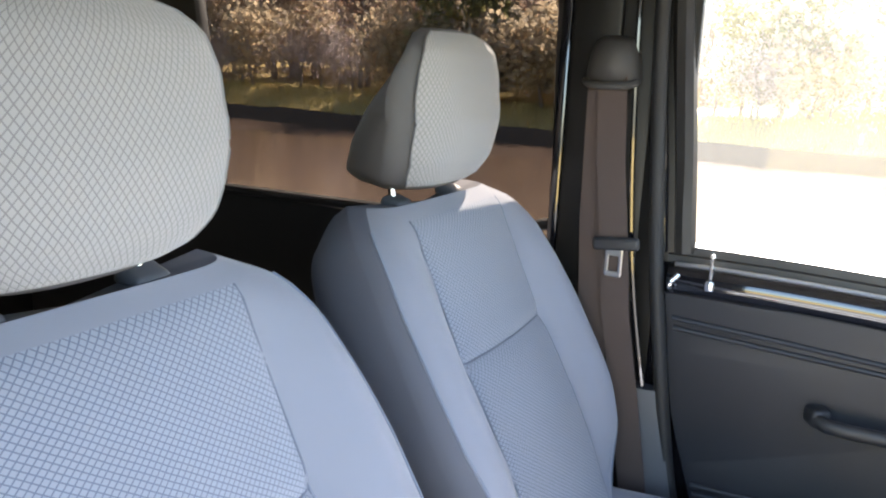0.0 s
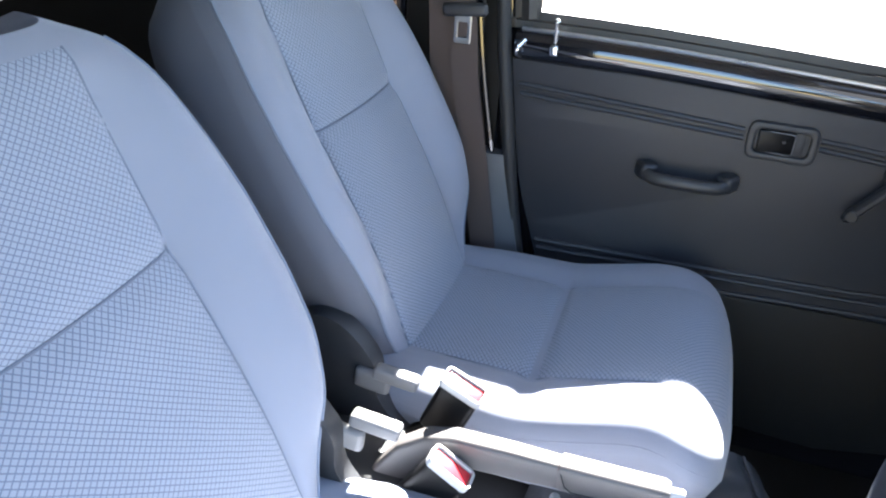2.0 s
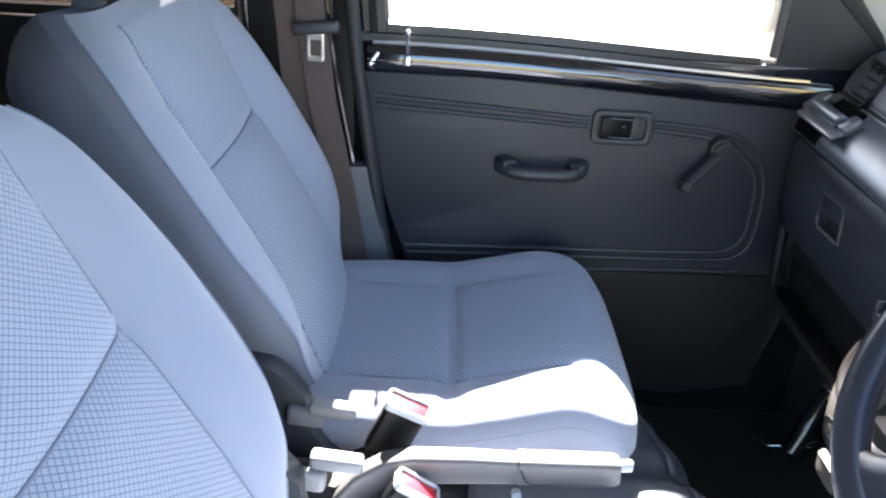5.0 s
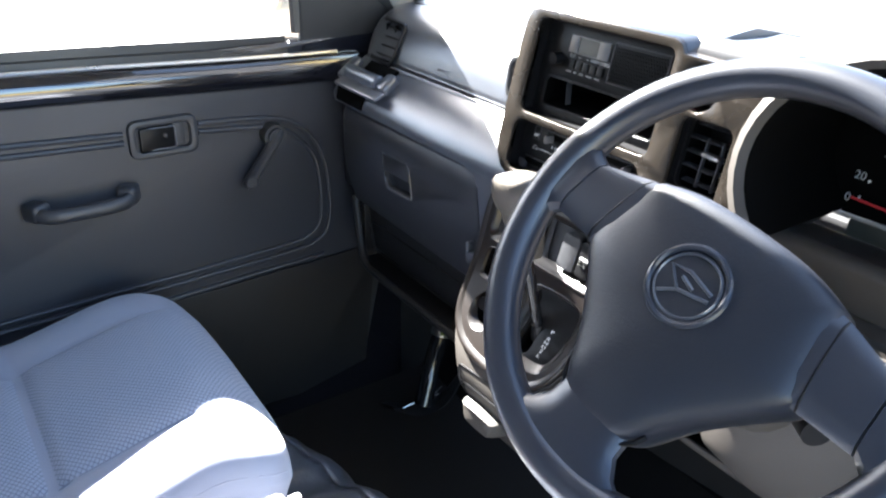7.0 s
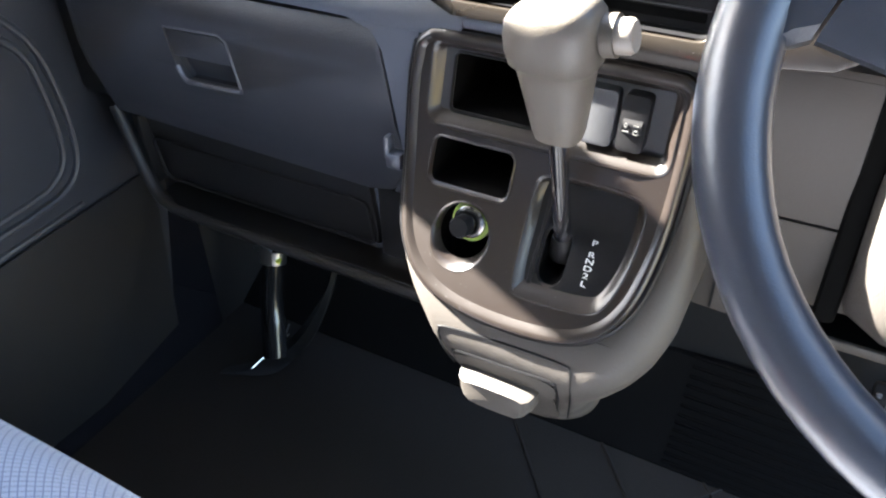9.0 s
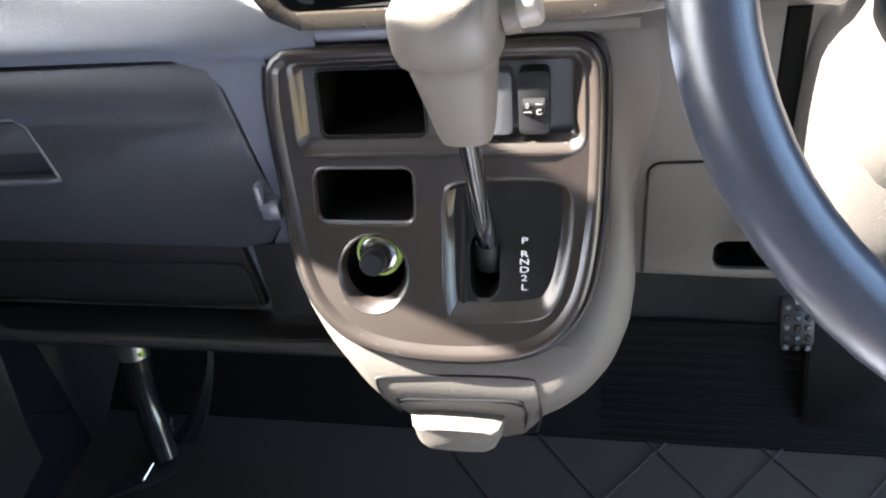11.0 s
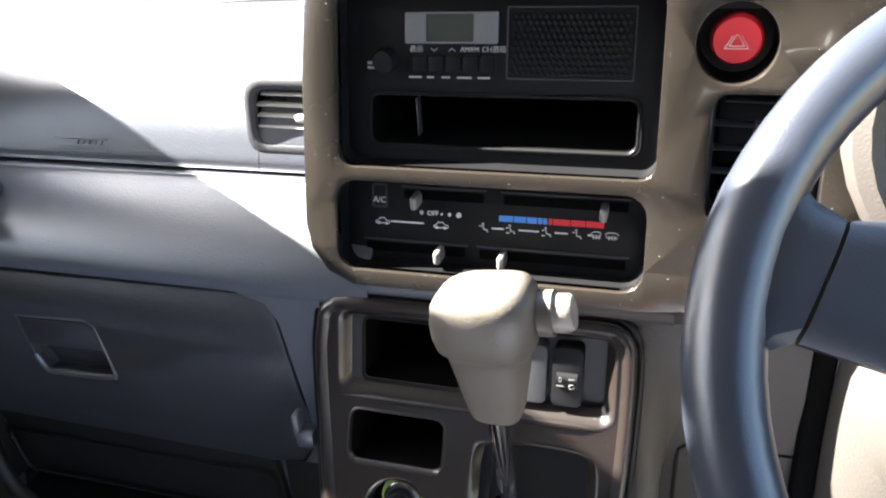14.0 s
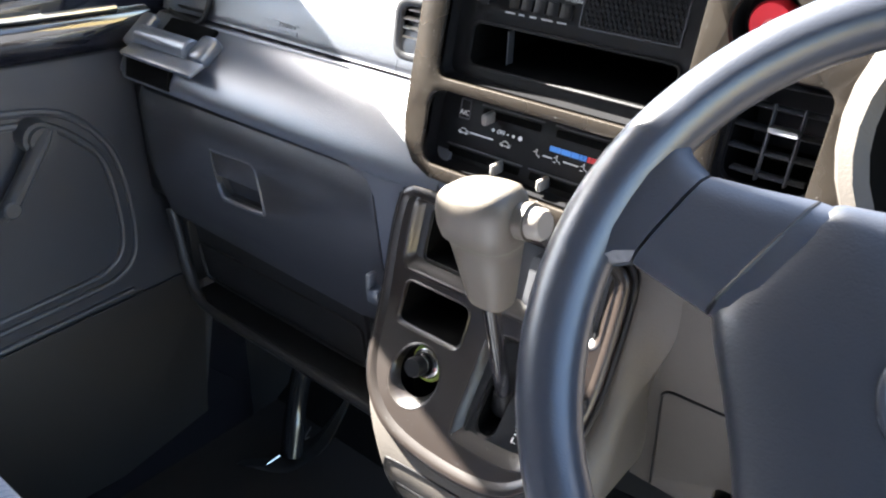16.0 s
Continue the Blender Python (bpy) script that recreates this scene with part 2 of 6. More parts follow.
def thing(name, label, category, group="", kind="", at=(0, 0, 0)):
    ob = new(name)
    ob.location = at
    ob.empty_display_size = 0.05
    return tagged(ob, label, category, group, kind)


def rrect(u0, u1, v0, v1, r, n=4):
    r = min(r, abs(u1 - u0) * 0.49, abs(v1 - v0) * 0.49)
    pts = []
    for cx, cy, a0 in ((u1 - r, v1 - r, 0), (u0 + r, v1 - r, 90), (u0 + r, v0 + r, 180), (u1 - r, v0 + r, 270)):
        for k in range(n + 1):
            a = radians(a0 + 90 * k / n)
            pts.append((cx + r * math.cos(a), cy + r * math.sin(a)))
    return pts


def circle(cu, cv, ru, rv=None, n=28):
    rv = rv or ru
    return [(cu + ru * math.cos(2 * math.pi * k / n), cv + rv * math.sin(2 * math.pi * k / n)) for k in range(n)]


def smooth(pts, closed=False, n=6):
    """Catmull-Rom through points of any dimension."""
    P = [Vector(p) for p in pts]
    m = len(P)
    out = []
    for i in range(m if closed else m - 1):
        if closed:
            a, b, c, d = (P[(i + k - 1) % m] for k in range(4))
        else:
            b, c = P[i], P[i + 1]
            a = P[i - 1] if i else b * 2 - c
            d = P[i + 2] if i + 2 < m else c * 2 - b
        for k in range(n):
            t = k / n
            out.append(0.5 * ((2 * b) + (c - a) * t + (2 * a - 5 * b + 4 * c - d) * t * t + (3 * b - a - 3 * c + d) * t ** 3))
    if not closed:
        out.append(P[-1])
    return out


def lerp(table, x):
    """Piecewise-linear look-up in rows (x, value)."""
    if x <= table[0][0]:
        return table[0][1]
    for (x0, y0), (x1, y1) in zip(table, table[1:]):
        if x <= x1:
            return y0 + (y1 - y0) * (x - x0) / (x1 - x0)
    return table[-1][1]


def soft(x, a, b):
    t = max(0.0, min(1.0, (x - a) / (b - a)))
    return t * t * (3 - 2 * t)


def loft(rings, cap=True, closed=True, bm=None):
    bm = bm or bmesh.new()
    vs = [[bm.verts.new(p) for p in r] for r in rings]
    n = len(rings[0])
    for a, b in zip(vs, vs[1:]):
        for i in range(n if closed else n - 1):
            j = (i + 1) % n
            bm.faces.new((a[i], a[j], b[j], b[i]))
    if cap:
        for r in (vs[0], vs[-1]):
            c = sum((v.co for v in r), Vector()) / n
            cv = bm.verts.new(c)
            for i in range(n if closed else n - 1):
                bm.faces.new((r[i], r[(i + 1) % n], cv))
    return bm


def patch(f, u0, u1, v0, v1, nu, nv, thick=0.0, metric=(1.0, 1.0)):
    """A sheet on the surface f(u, v), with a cloth UV in metres."""
    bm = bmesh.new()
    uvl = bm.loops.layers.uv.new("cloth")
    grid = [[(bm.verts.new(f(u0 + (u1 - u0) * i / nu, v0 + (v1 - v0) * j / nv))) for j in range(nv + 1)] for i in range(nu + 1)]
    for i in range(nu):
        for j in range(nv):
            q = (grid[i][j], grid[i + 1][j], grid[i + 1][j + 1], grid[i][j + 1])
            fc = bm.faces.new(q)
            for lp, (a, b) in zip(fc.loops, ((i, j), (i + 1, j), (i + 1, j + 1), (i, j + 1))):
                lp[uvl].uv = ((u0 + (u1 - u0) * a / nu) * metric[0], (v0 + (v1 - v0) * b / nv) * metric[1])
    return bm


def tube(path, r, n=10, closed=False, flat=1.0, up=(0, 0, 1), bm=None, taper=None):
    """A round or flattened bar along a path."""
    P = [Vector(p) for p in path]
    m = len(P)
    rings = []
    for i in range(m):
        t = (P[(i + 1) % m] - P[i - 1]) if closed else (P[min(i + 1, m - 1)] - P[max(i - 1, 0)])
        t.normalize()
        s = t.cross(Vector(up))
        if s.length < 1e-4:
            s = t.cross(Vector((1, 0, 0)))
        s.normalize()
        w = s.cross(t)
        k = taper[i] if taper else 1.0
        rings.append([P[i] + (s * math.cos(a) * r + w * math.sin(a) * r * flat) * k for a in (2 * math.pi * q / n for q in range(n))])
    if closed:
        rings.append(rings[0])
        b = loft(rings, False, True, bm)
        bmesh.ops.remove_doubles(b, verts=b.verts, dist=1e-6)
        return b
    return loft(rings, True, True, bm)


def rbox(cx, cy, cz, sx, sy, sz, r=0.003, seg=2, rot=None, bm=None):
    """A box with rounded edges; rot: Euler degrees round its centre."""
    b = bmesh.new()
    bmesh.ops.create_cube(b, size=1.0)
    bmesh.ops.scale(b, vec=(sx, sy, sz), verts=b.verts)
    if r > 0:
        bmesh.ops.bevel(b, geom=list(b.edges), offset=min(r, 0.49 * min(sx, sy, sz)), segments=seg, profile=0.5, affect="EDGES", clamp_overlap=True)
    m = Matrix.Translation((cx, cy, cz)) @ (Euler([radians(a) for a in rot]).to_matrix().to_4x4() if rot else Matrix())
    bmesh.ops.transform(b, matrix=m, verts=b.verts)
    if bm is None:
        return b
    return merge(bm, b)


def merge(bm, b):
    me = bpy.data.meshes.new("tmp")
    b.to_mesh(me)
    b.free()
    bm.from_mesh(me)
    bpy.data.meshes.remove(me)
    return bm


def plate(outer, holes=(), thick=0.004, f=None, cuts_v=(), cuts_u=(), edge=0.0015):
    """A sheet with openings, drawn in (u, v), given a thickness w and bent by f(u, v, w) into place."""
    bm = bmesh.new()
    for loop in (outer, *holes):
        vs = [bm.verts.new((p[0], p[1], 0)) for p in loop]
        for a, b in zip(vs, vs[1:] + vs[:1]):
            bm.edges.new((a, b))
    bmesh.ops.triangle_fill(bm, use_beauty=True, use_dissolve=False, edges=list(bm.edges))
    for v in cuts_v:
        bmesh.ops.bisect_plane(bm, geom=list(bm.verts) + list(bm.edges) + list(bm.faces), plane_co=(0, v, 0), plane_no=(0, 1, 0))
    for u in cuts_u:
        bmesh.ops.bisect_plane(bm, geom=list(bm.verts) + list(bm.edges) + list(bm.faces), plane_co=(u, 0, 0), plane_no=(1, 0, 0))
    bmesh.ops.recalc_face_normals(bm, faces=bm.faces)
    base = list(bm.faces)
    got = bmesh.ops.extrude_face_region(bm, geom=base)
    top = [v for v in got["geom"] if isinstance(v, bmesh.types.BMVert)]
    bmesh.ops.translate(bm, vec=(0, 0, thick), verts=top)
    bmesh.ops.recalc_face_normals(bm, faces=bm.faces)
    if edge > 0:
        ed = [e for e in bm.edges if all(v.co.z > thick * 0.5 for v in e.verts) and len(e.link_faces) == 2 and e.calc_face_angle(0) > 1.0]
        bmesh.ops.bevel(bm, geom=ed, offset=edge, segments=2, profile=0.5, affect="EDGES", clamp_overlap=True)
    if f:
        for v in bm.verts:
            v.co = Vector(f(v.co.x, v.co.y, v.co.z))
    return bm


def tray(loop, depth, f, wall=0.0, back_scale=0.96):
    """An open box behind an opening: side walls and a back, with the mouth along the loop."""
    bm = bmesh.new()
    c = sum((Vector(p) for p in loop), Vector((0, 0))) / len(loop)
    fr = [bm.verts.new(f(p[0], p[1], 0)) for p in loop]
    bk = [bm.verts.new(f(c[0] + (p[0] - c[0]) * back_scale, c[1] + (p[1] - c[1]) * back_scale, -depth)) for p in loop]
    n = len(loop)
    for i in range(n):
        bm.faces.new((fr[i], fr[(i + 1) % n], bk[(i + 1) % n], bk[i]))
    bm.faces.new(bk)
    return bm


def words(name, text, size, m, material, parent, label="", depth=0.0003):
    """Printed letters, as a mesh, in Blender's own font."""
    cu = bpy.data.curves.new("words", "FONT")
    cu.body = text
    cu.size = size
    cu.align_x, cu.align_y = "CENTER", "CENTER"
    cu.extrude = depth
    tmp = bpy.data.objects.new("words", cu)
    scene.collection.objects.link(tmp)
    bpy.context.view_layer.update()
    me = bpy.data.meshes.new_from_object(tmp.evaluated_get(bpy.context.evaluated_depsgraph_get()))
    bpy.data.objects.remove(tmp)
    bpy.data.curves.remove(cu)
    me.transform(m)
    me.materials.clear()
    me.materials.append(material)
    me.name = name
    ob = new(name, me)
    ob.parent = parent
    if label:
        ob["label"] = label
    return ob


# ---- van body ----
floor = finish("floor", rbox(0, -0.3, -0.03, 1.34, 3.2, 0.06, 0.004), FLOOR_MAT, None)
tagged(floor, "black rubber-covered metal floor of the van cab", "floor", kind="structure")
ribs = bmesh.new()
for k in range(5):
    for sg in (1, -1):
        rbox(0.02 + 0.14 * k, 0.52, 0.0010, 0.004, 0.50, 0.0030, 0.001, 1, (0, 0, 40 * sg), bm=ribs)
rib_ob = finish("mat_rib", ribs, FLOOR_MAT, floor)
rib_ob["kind"] = "stuff"

bulkhead = finish("wall_front", rbox(0, 0.96, 0.26, 1.34, 0.05, 0.62, 0.01), RUBBER)
tagged(bulkhead, "black front bulkhead under the dashboard", "bulkhead", kind="structure")
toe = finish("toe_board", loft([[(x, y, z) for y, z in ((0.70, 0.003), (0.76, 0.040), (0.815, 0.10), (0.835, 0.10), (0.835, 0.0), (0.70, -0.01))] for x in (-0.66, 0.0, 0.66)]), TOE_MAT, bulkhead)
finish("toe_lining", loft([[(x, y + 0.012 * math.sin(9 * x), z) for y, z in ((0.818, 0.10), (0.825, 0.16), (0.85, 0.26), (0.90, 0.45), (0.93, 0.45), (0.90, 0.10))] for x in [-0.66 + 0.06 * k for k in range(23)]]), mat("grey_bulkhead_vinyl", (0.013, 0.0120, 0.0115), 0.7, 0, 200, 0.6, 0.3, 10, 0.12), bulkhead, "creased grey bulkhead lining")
for k in range(13):
    f = k / 12
    y0, z0 = (0.705 + 0.055 * f * 2, 0.006 + 0.036 * f * 2) if f < 0.5 else (0.76 + 0.055 * (f * 2 - 1), 0.042 + 0.06 * (f * 2 - 1))
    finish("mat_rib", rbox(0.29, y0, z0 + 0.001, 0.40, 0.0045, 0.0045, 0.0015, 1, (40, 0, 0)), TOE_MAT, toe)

# raised box under the seats
def seat_box_ring(x, g):
    return [(x, y, z) for y, z in ((-1.4, 0.0), (-1.4, 0.25 - g), (0.00, 0.25 - g), (0.07, 0.235 - g), (0.115, 0.19 - g), (0.135, 0.12), (0.14, 0.0))]

seat_box = finish("seat_platform", loft([seat_box_ring(x, 0) for x in (-0.63, -0.3, 0, 0.3, 0.63)], True, True), RUBBER)
tagged(seat_box, "raised black vinyl-covered platform beneath the front seats", "seat platform", kind="structure")
VINYL = mat("creased_black_vinyl", (0.062, 0.065, 0.072), 0.32, 0, 220, 0.8, 0.2, 14, 0.5)
# creased vinyl hump over the engine, before and between the seats
def hump_ring(x):
    e = soft(x, -0.17, -0.31)
    k = noise.noise(Vector((x * 9, 0.4, 0))) * 0.007
    base = ((-0.05, 0.262), (0.08, 0.266), (0.18, 0.262), (0.245, 0.250), (0.282, 0.222), (0.300, 0.15), (0.306, 0.004))
    row = []
    for n, (y, z) in enumerate(base):
        c = noise.noise(Vector((x * 30, n * 0.9, 2.0))) * 0.011
        swell = soft(x, -0.15, -0.06) * soft(x, 0.12, 0.05) * soft(y, 0.05, 0.15)
        row.append((x, y - 0.09 * e * max(0, y) + k + 0.012 * swell, z * (1 - 0.9 * soft(x, -0.27, -0.35)) + (0.5 * k + c) * (z > 0.05) + 0.036 * swell * (z > 0.05)))
    return smooth(row, False, 4)


hump = thing("engine_hump", "creased dark vinyl cover over the engine hump", "engine cover")
hump_rows = [hump_ring(-0.352 + 0.016 * i) for i in range(44)]
CUT = len(hump_rows[0]) * 3 // 6
for nm, rows in (("top_cover", [r[:CUT + 1] for r in hump_rows]), ("front_skirt", [r[CUT:] for r in hump_rows])):
    md = part(nm, loft(rows, False, False), VINYL, hump).modifiers.new("thick", "SOLIDIFY")
    md.thickness = 0.006
part("sewn_seam", tube([r[CUT] + Vector((0, 0.001, 0.0005)) for r in hump_rows], 0.0022, 6), VINYL, hump)

# left side behind the front door
wall_left = finish("wall_left", rbox(-0.675, -1.225, 0.37, 0.03, 1.47, 0.74, 0.006), MATT_BLACK)
tagged(wall_left, "matt black lower side panel of the sliding door", "side panel", kind="structure")
part("upper_rail", rbox(-0.665, -1.19, 1.345, 0.05, 1.52, 0.10, 0.01), MATT_BLACK, wall_left)
part("rear_post", rbox(-0.672, -1.40, 1.0, 0.04, 0.22, 0.60, 0.01, 2, (8, 0, 0)), MATT_BLACK, wall_left)
rear_pane = finish("window_1", rbox(-0.682, -0.90, 1.02, 0.004, 0.90, 0.60, 0.0), TINTED)
tagged(rear_pane, "smoke-tinted sliding door window", "window", kind="structure")
gas = bmesh.new()
tube(smooth([(-0.662, -0.478, 1.32), (-0.662, -0.471, 1.05), (-0.662, -0.464, 0.80), (-0.662, -0.484, 0.765), (-0.662, -0.56, 0.757), (-0.662, -0.9, 0.752), (-0.662, -1.24, 0.748)], False, 5), 0.011, 8, bm=gas)
part("window_gasket", gas, RUBBER, rear_pane)

# pillar between the doors
pillar = thing("pillar_left", "black painted pillar between the front and sliding doors", "door pillar", kind="structure")
part("pillar_core", rbox(-0.655, -0.383, 0.72, 0.05, 0.166, 1.44, 0.012), PILLAR_BLACK, pillar)
part("pillar_trim", rbox(-0.625, -0.40, 1.0, 0.02, 0.085, 0.86, 0.008), PILLAR_BLACK, pillar)
part("pillar_flange", rbox(-0.622, -0.452, 0.80, 0.012, 0.018, 1.2, 0.005), PAINT, pillar)
part("pillar_return", rbox(-0.648, -0.275, 0.72, 0.03, 0.075, 1.44, 0.008), PILLAR_BLACK, pillar)
edge = [(-0.612, -0.335, 1.35), (-0.612, -0.330, 1.1), (-0.611, -0.316, 0.85), (-0.610, -0.296, 0.68), (-0.610, -0.262, 0.50)]
part("painted_lip", tube(smooth(edge, False, 6), 0.0045, 8), PAINT, pillar)
seal = [(-0.612, -0.300, 1.35), (-0.612, -0.293, 1.10), (-0.610, -0.270, 0.80), (-0.610, -0.248, 0.62), (-0.608, -0.205, 0.36), (-0.608, -0.16, 0.22), (-0.61, -0.08, 0.10), (-0.61, 0.02, 0.05)]
part("door_seal", tube(smooth(seal, False, 6), 0.012, 10), RUBBER, pillar, "black rubber door seal")
lower = [(-0.603, -0.232, 0.52), (-0.598, -0.215, 0.42), (-0.592, -0.19, 0.31), (-0.59, -0.17, 0.25)]
part("pillar_garnish", loft([rrect_ring for rrect_ring in [[(p[0] + dx, p[1] + dy, p[2]) for dx, dy in ((-0.03, -0.085), (0.004, -0.085), (0.006, -0.03), (0.0, 0.0), (-0.03, 0.0))] for p in lower]]), GUIDE, pillar, "slate plastic lower pillar cover")

# roof, windscreen frame and the other side
roof = finish("ceiling", rbox(0, -0.80, 1.385, 1.36, 2.34, 0.05, 0.02), mat("grey_headliner", (0.21, 0.205, 0.20), 0.95, 0, 800, 0.4, 0.06))
tagged(roof, "plain grey cloth headliner of the van roof", "headliner", kind="structure")
header = finish("trim_header", tube(smooth([(-0.60, 0.24, 1.335), (-0.45, 0.32, 1.35), (-0.25, 0.36, 1.36), (0, 0.37, 1.365), (0.25, 0.36, 1.36), (0.45, 0.335, 1.35), (0.60, 0.27, 1.335)], False, 4), 0.030, 10), LINER)
tagged(header, "cream padded rail over the windscreen", "header rail", kind="structure")
PILLAR = [(0.645, 0.71, 0.72), (0.640, 0.615, 0.84), (0.632, 0.515, 0.98), (0.622, 0.418, 1.10), (0.612, 0.318, 1.21), (0.60, 0.225, 1.335)]
for sx, nm in ((-1, "pillar_front_left"), (1, "pillar_front_right")):
    p = thing(nm, "painted windscreen pillar with a cream inner cover", "windscreen pillar", kind="structure")
    line = smooth([(sx * a, b, c) for a, b, c in PILLAR], False, 5)
    part("pillar_cover", tube(line, 0.027, 10, flat=1.2), LINER, p)
    part("pillar_skin", tube([q + Vector((sx * 0.025, 0.03, 0)) for q in line], 0.022, 8), PAINT, p)
    part("screen_seal", tube([q + Vector((-sx * 0.030, 0.030, 0)) for q in line], 0.012, 8), RUBBER, p)
low = smooth([(-0.63, 0.705, 0.745), (-0.55, 0.770, 0.775), (-0.35, 0.830, 0.788), (0, 0.858, 0.793), (0.35, 0.830, 0.788), (0.55, 0.770, 0.775), (0.63, 0.705, 0.745)], False, 4)
top = smooth([(-0.58, 0.29, 1.345), (-0.47, 0.345, 1.36), (-0.25, 0.375, 1.375), (0, 0.385, 1.38), (0.25, 0.375, 1.375), (0.47, 0.345, 1.36), (0.58, 0.29, 1.345)], False, 4)
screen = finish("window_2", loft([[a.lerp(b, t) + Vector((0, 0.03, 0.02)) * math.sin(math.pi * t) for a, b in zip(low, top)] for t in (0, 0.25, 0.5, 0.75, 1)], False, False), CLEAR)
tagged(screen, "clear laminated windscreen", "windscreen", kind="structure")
screen.visible_shadow = False
part("screen_seal", tube([q + Vector((0, -0.006, 0.004)) for q in low], 0.010, 8), RUBBER, screen)
for x0, x1 in ((-0.42, -0.02), (0.05, 0.45)):
    wp = thing("wiper", "black windscreen wiper at rest on the glass", "wiper", "wipers")
    part("wiper_arm", tube([(x0, 0.905, 0.790), ((x0 + x1) / 2, 0.890, 0.815), (x1, 0.880, 0.822)], 0.006, 6), MATT_BLACK, wp)
    part("wiper_blade", tube([(x0 + 0.12, 0.890, 0.806), (x1 + 0.05, 0.876, 0.817)], 0.005, 6), RUBBER, wp)
right = thing("wall_right", "dark right body side with the driver's doorway open", "body side", kind="structure")
part("rear_quarter", rbox(0.675, -1.24, 0.72, 0.03, 1.42, 1.44, 0.01), MATT_BLACK, right)
# Unseen post mirroring the left pillar, added to cut light from the doorway.
part("rear_post", rbox(0.672, -0.385, 0.72, 0.036, 0.27, 1.44, 0.01), MATT_BLACK, right)
part("door_sill", rbox(0.665, 0.12, -0.01, 0.05, 1.5, 0.10, 0.01), PAINT, right)
part("roof_rail", rbox(0.645, -0.15, 1.365, 0.05, 0.9, 0.06, 0.015), PAINT, right)
part("cowl_side", rbox(0.665, 0.88, 0.35, 0.04, 0.30, 0.80, 0.02), MATT_BLACK, right)
part("cowl_side", rbox(-0.655, 0.86, 0.35, 0.05, 0.50, 0.84, 0.02), KICK, wall_left)
rear = finish("wall_rear", rbox(0, -1.955, 0.69, 1.40, 0.03, 1.46, 0.01), MATT_BLACK)
tagged(rear, "plain black rear end of the load space", "rear wall", kind="structure")
cowl = finish("cowl", rbox(0, 1.03, 0.68, 1.36, 0.16, 0.16, 0.04), PAINT)
tagged(cowl, "gloss black scuttle panel below the windscreen", "scuttle", kind="structure")
outer = finish("lower_body", rbox(0, -0.35, -0.22, 1.40, 3.0, 0.30, 0.05), PAINT)
tagged(outer, "gloss black lower bodywork of the van", "van bodywork", kind="structure")
for sx in (-0.66, 0.66):
    for sy in (0.75, -1.3):
        w = thing("road_wheel", "black tyred steel road wheel under the van", "wheel", "road wheels")
        part("tyre", tube([(sx, sy + 0.215 * math.cos(a), -0.29 + 0.215 * math.sin(a)) for a in (2 * math.pi * k / 28 for k in range(28))], 0.06, 10, True, up=(1, 0, 0)), RUBBER, w)
        part("rim", rbox(sx, sy, -0.29, 0.10, 0.30, 0.30, 0.04), STEEL, w)

# ---- passenger door ----
door = thing("door_1", "dark slate front passenger door, closed, with its clear window", "van door", kind="structure")
DX = -0.622


def on_door(u, v, w):
    return (DX + w, u, v)


rear_edge = [(-0.247, 0.690), (-0.237, 0.62), (-0.214, 0.48), (-0.176, 0.36), (-0.140, 0.25), (-0.09, 0.14), (0.02, 0.07)]
outline = [tuple(p) for p in smooth(rear_edge, False, 4)] + [(0.40, 0.05), (0.55, 0.08), (0.60, 0.3), (0.60, 0.690)]
part("trim_panel", plate(outline, (), 0.006, on_door, cuts_v=(0.2, 0.4, 0.6), edge=0.003), DOOR_VINYL, door)
part("door_shell", rbox(-0.652, 0.19, 0.30, 0.05, 0.92, 0.88, 0.01), PAINT, door)
beads = [
    [(-0.230, 0.649), (-0.05, 0.640), (0.146, 0.629)],
    [(-0.226, 0.632), (-0.05, 0.624), (0.146, 0.615)],
    [(0.262, 0.629), (0.36, 0.622), (0.42, 0.608), (0.458, 0.575), (0.480, 0.53), (0.488, 0.46), (0.482, 0.400), (0.455, 0.372), (0.40, 0.364), (0.20, 0.357), (0.00, 0.352), (-0.164, 0.347)],
    [(0.262, 0.615), (0.36, 0.607), (0.405, 0.596), (0.442, 0.565), (0.464, 0.53), (0.471, 0.46), (0.466, 0.412), (0.442, 0.388), (0.40, 0.380), (0.20, 0.372), (0.00, 0.367), (-0.169, 0.362)],
    [(-0.155, 0.322), (0.05, 0.326), (0.30, 0.336), (0.47, 0.343)],
]
for b in beads:
    pts = [(DX + 0.0068, u, v) for u, v in smooth(b, False, 6)]
    part("trim_bead", tube(pts, 0.0048, 8, flat=1.0, up=(1, 0, 0)), DOOR_VINYL, door)
kick = [tuple(p) for p in smooth([(-0.160, 0.318), (-0.140, 0.25), (-0.09, 0.14), (0.02, 0.07)], False, 4)] + [(0.40, 0.05), (0.55, 0.08), (0.575, 0.30), (0.575, 0.338)]
part("kick_panel", plate(kick, (), 0.003, lambda u, v, w: (DX + 0.0085 + w, u, v), edge=0.001), KICK, door, "black lower kick panel")
# painted ledge, inner window seal and frame
def ledge_ring(y):
    dz = -0.026 * soft(y, -0.15, 0.60)
    return [(x, y, z + dz) for x, z in ((-0.66, 0.688), (-0.617, 0.690), (-0.610, 0.696), (-0.606, 0.708), (-0.607, 0.722), (-0.613, 0.733), (-0.622, 0.738), (-0.66, 0.738))]

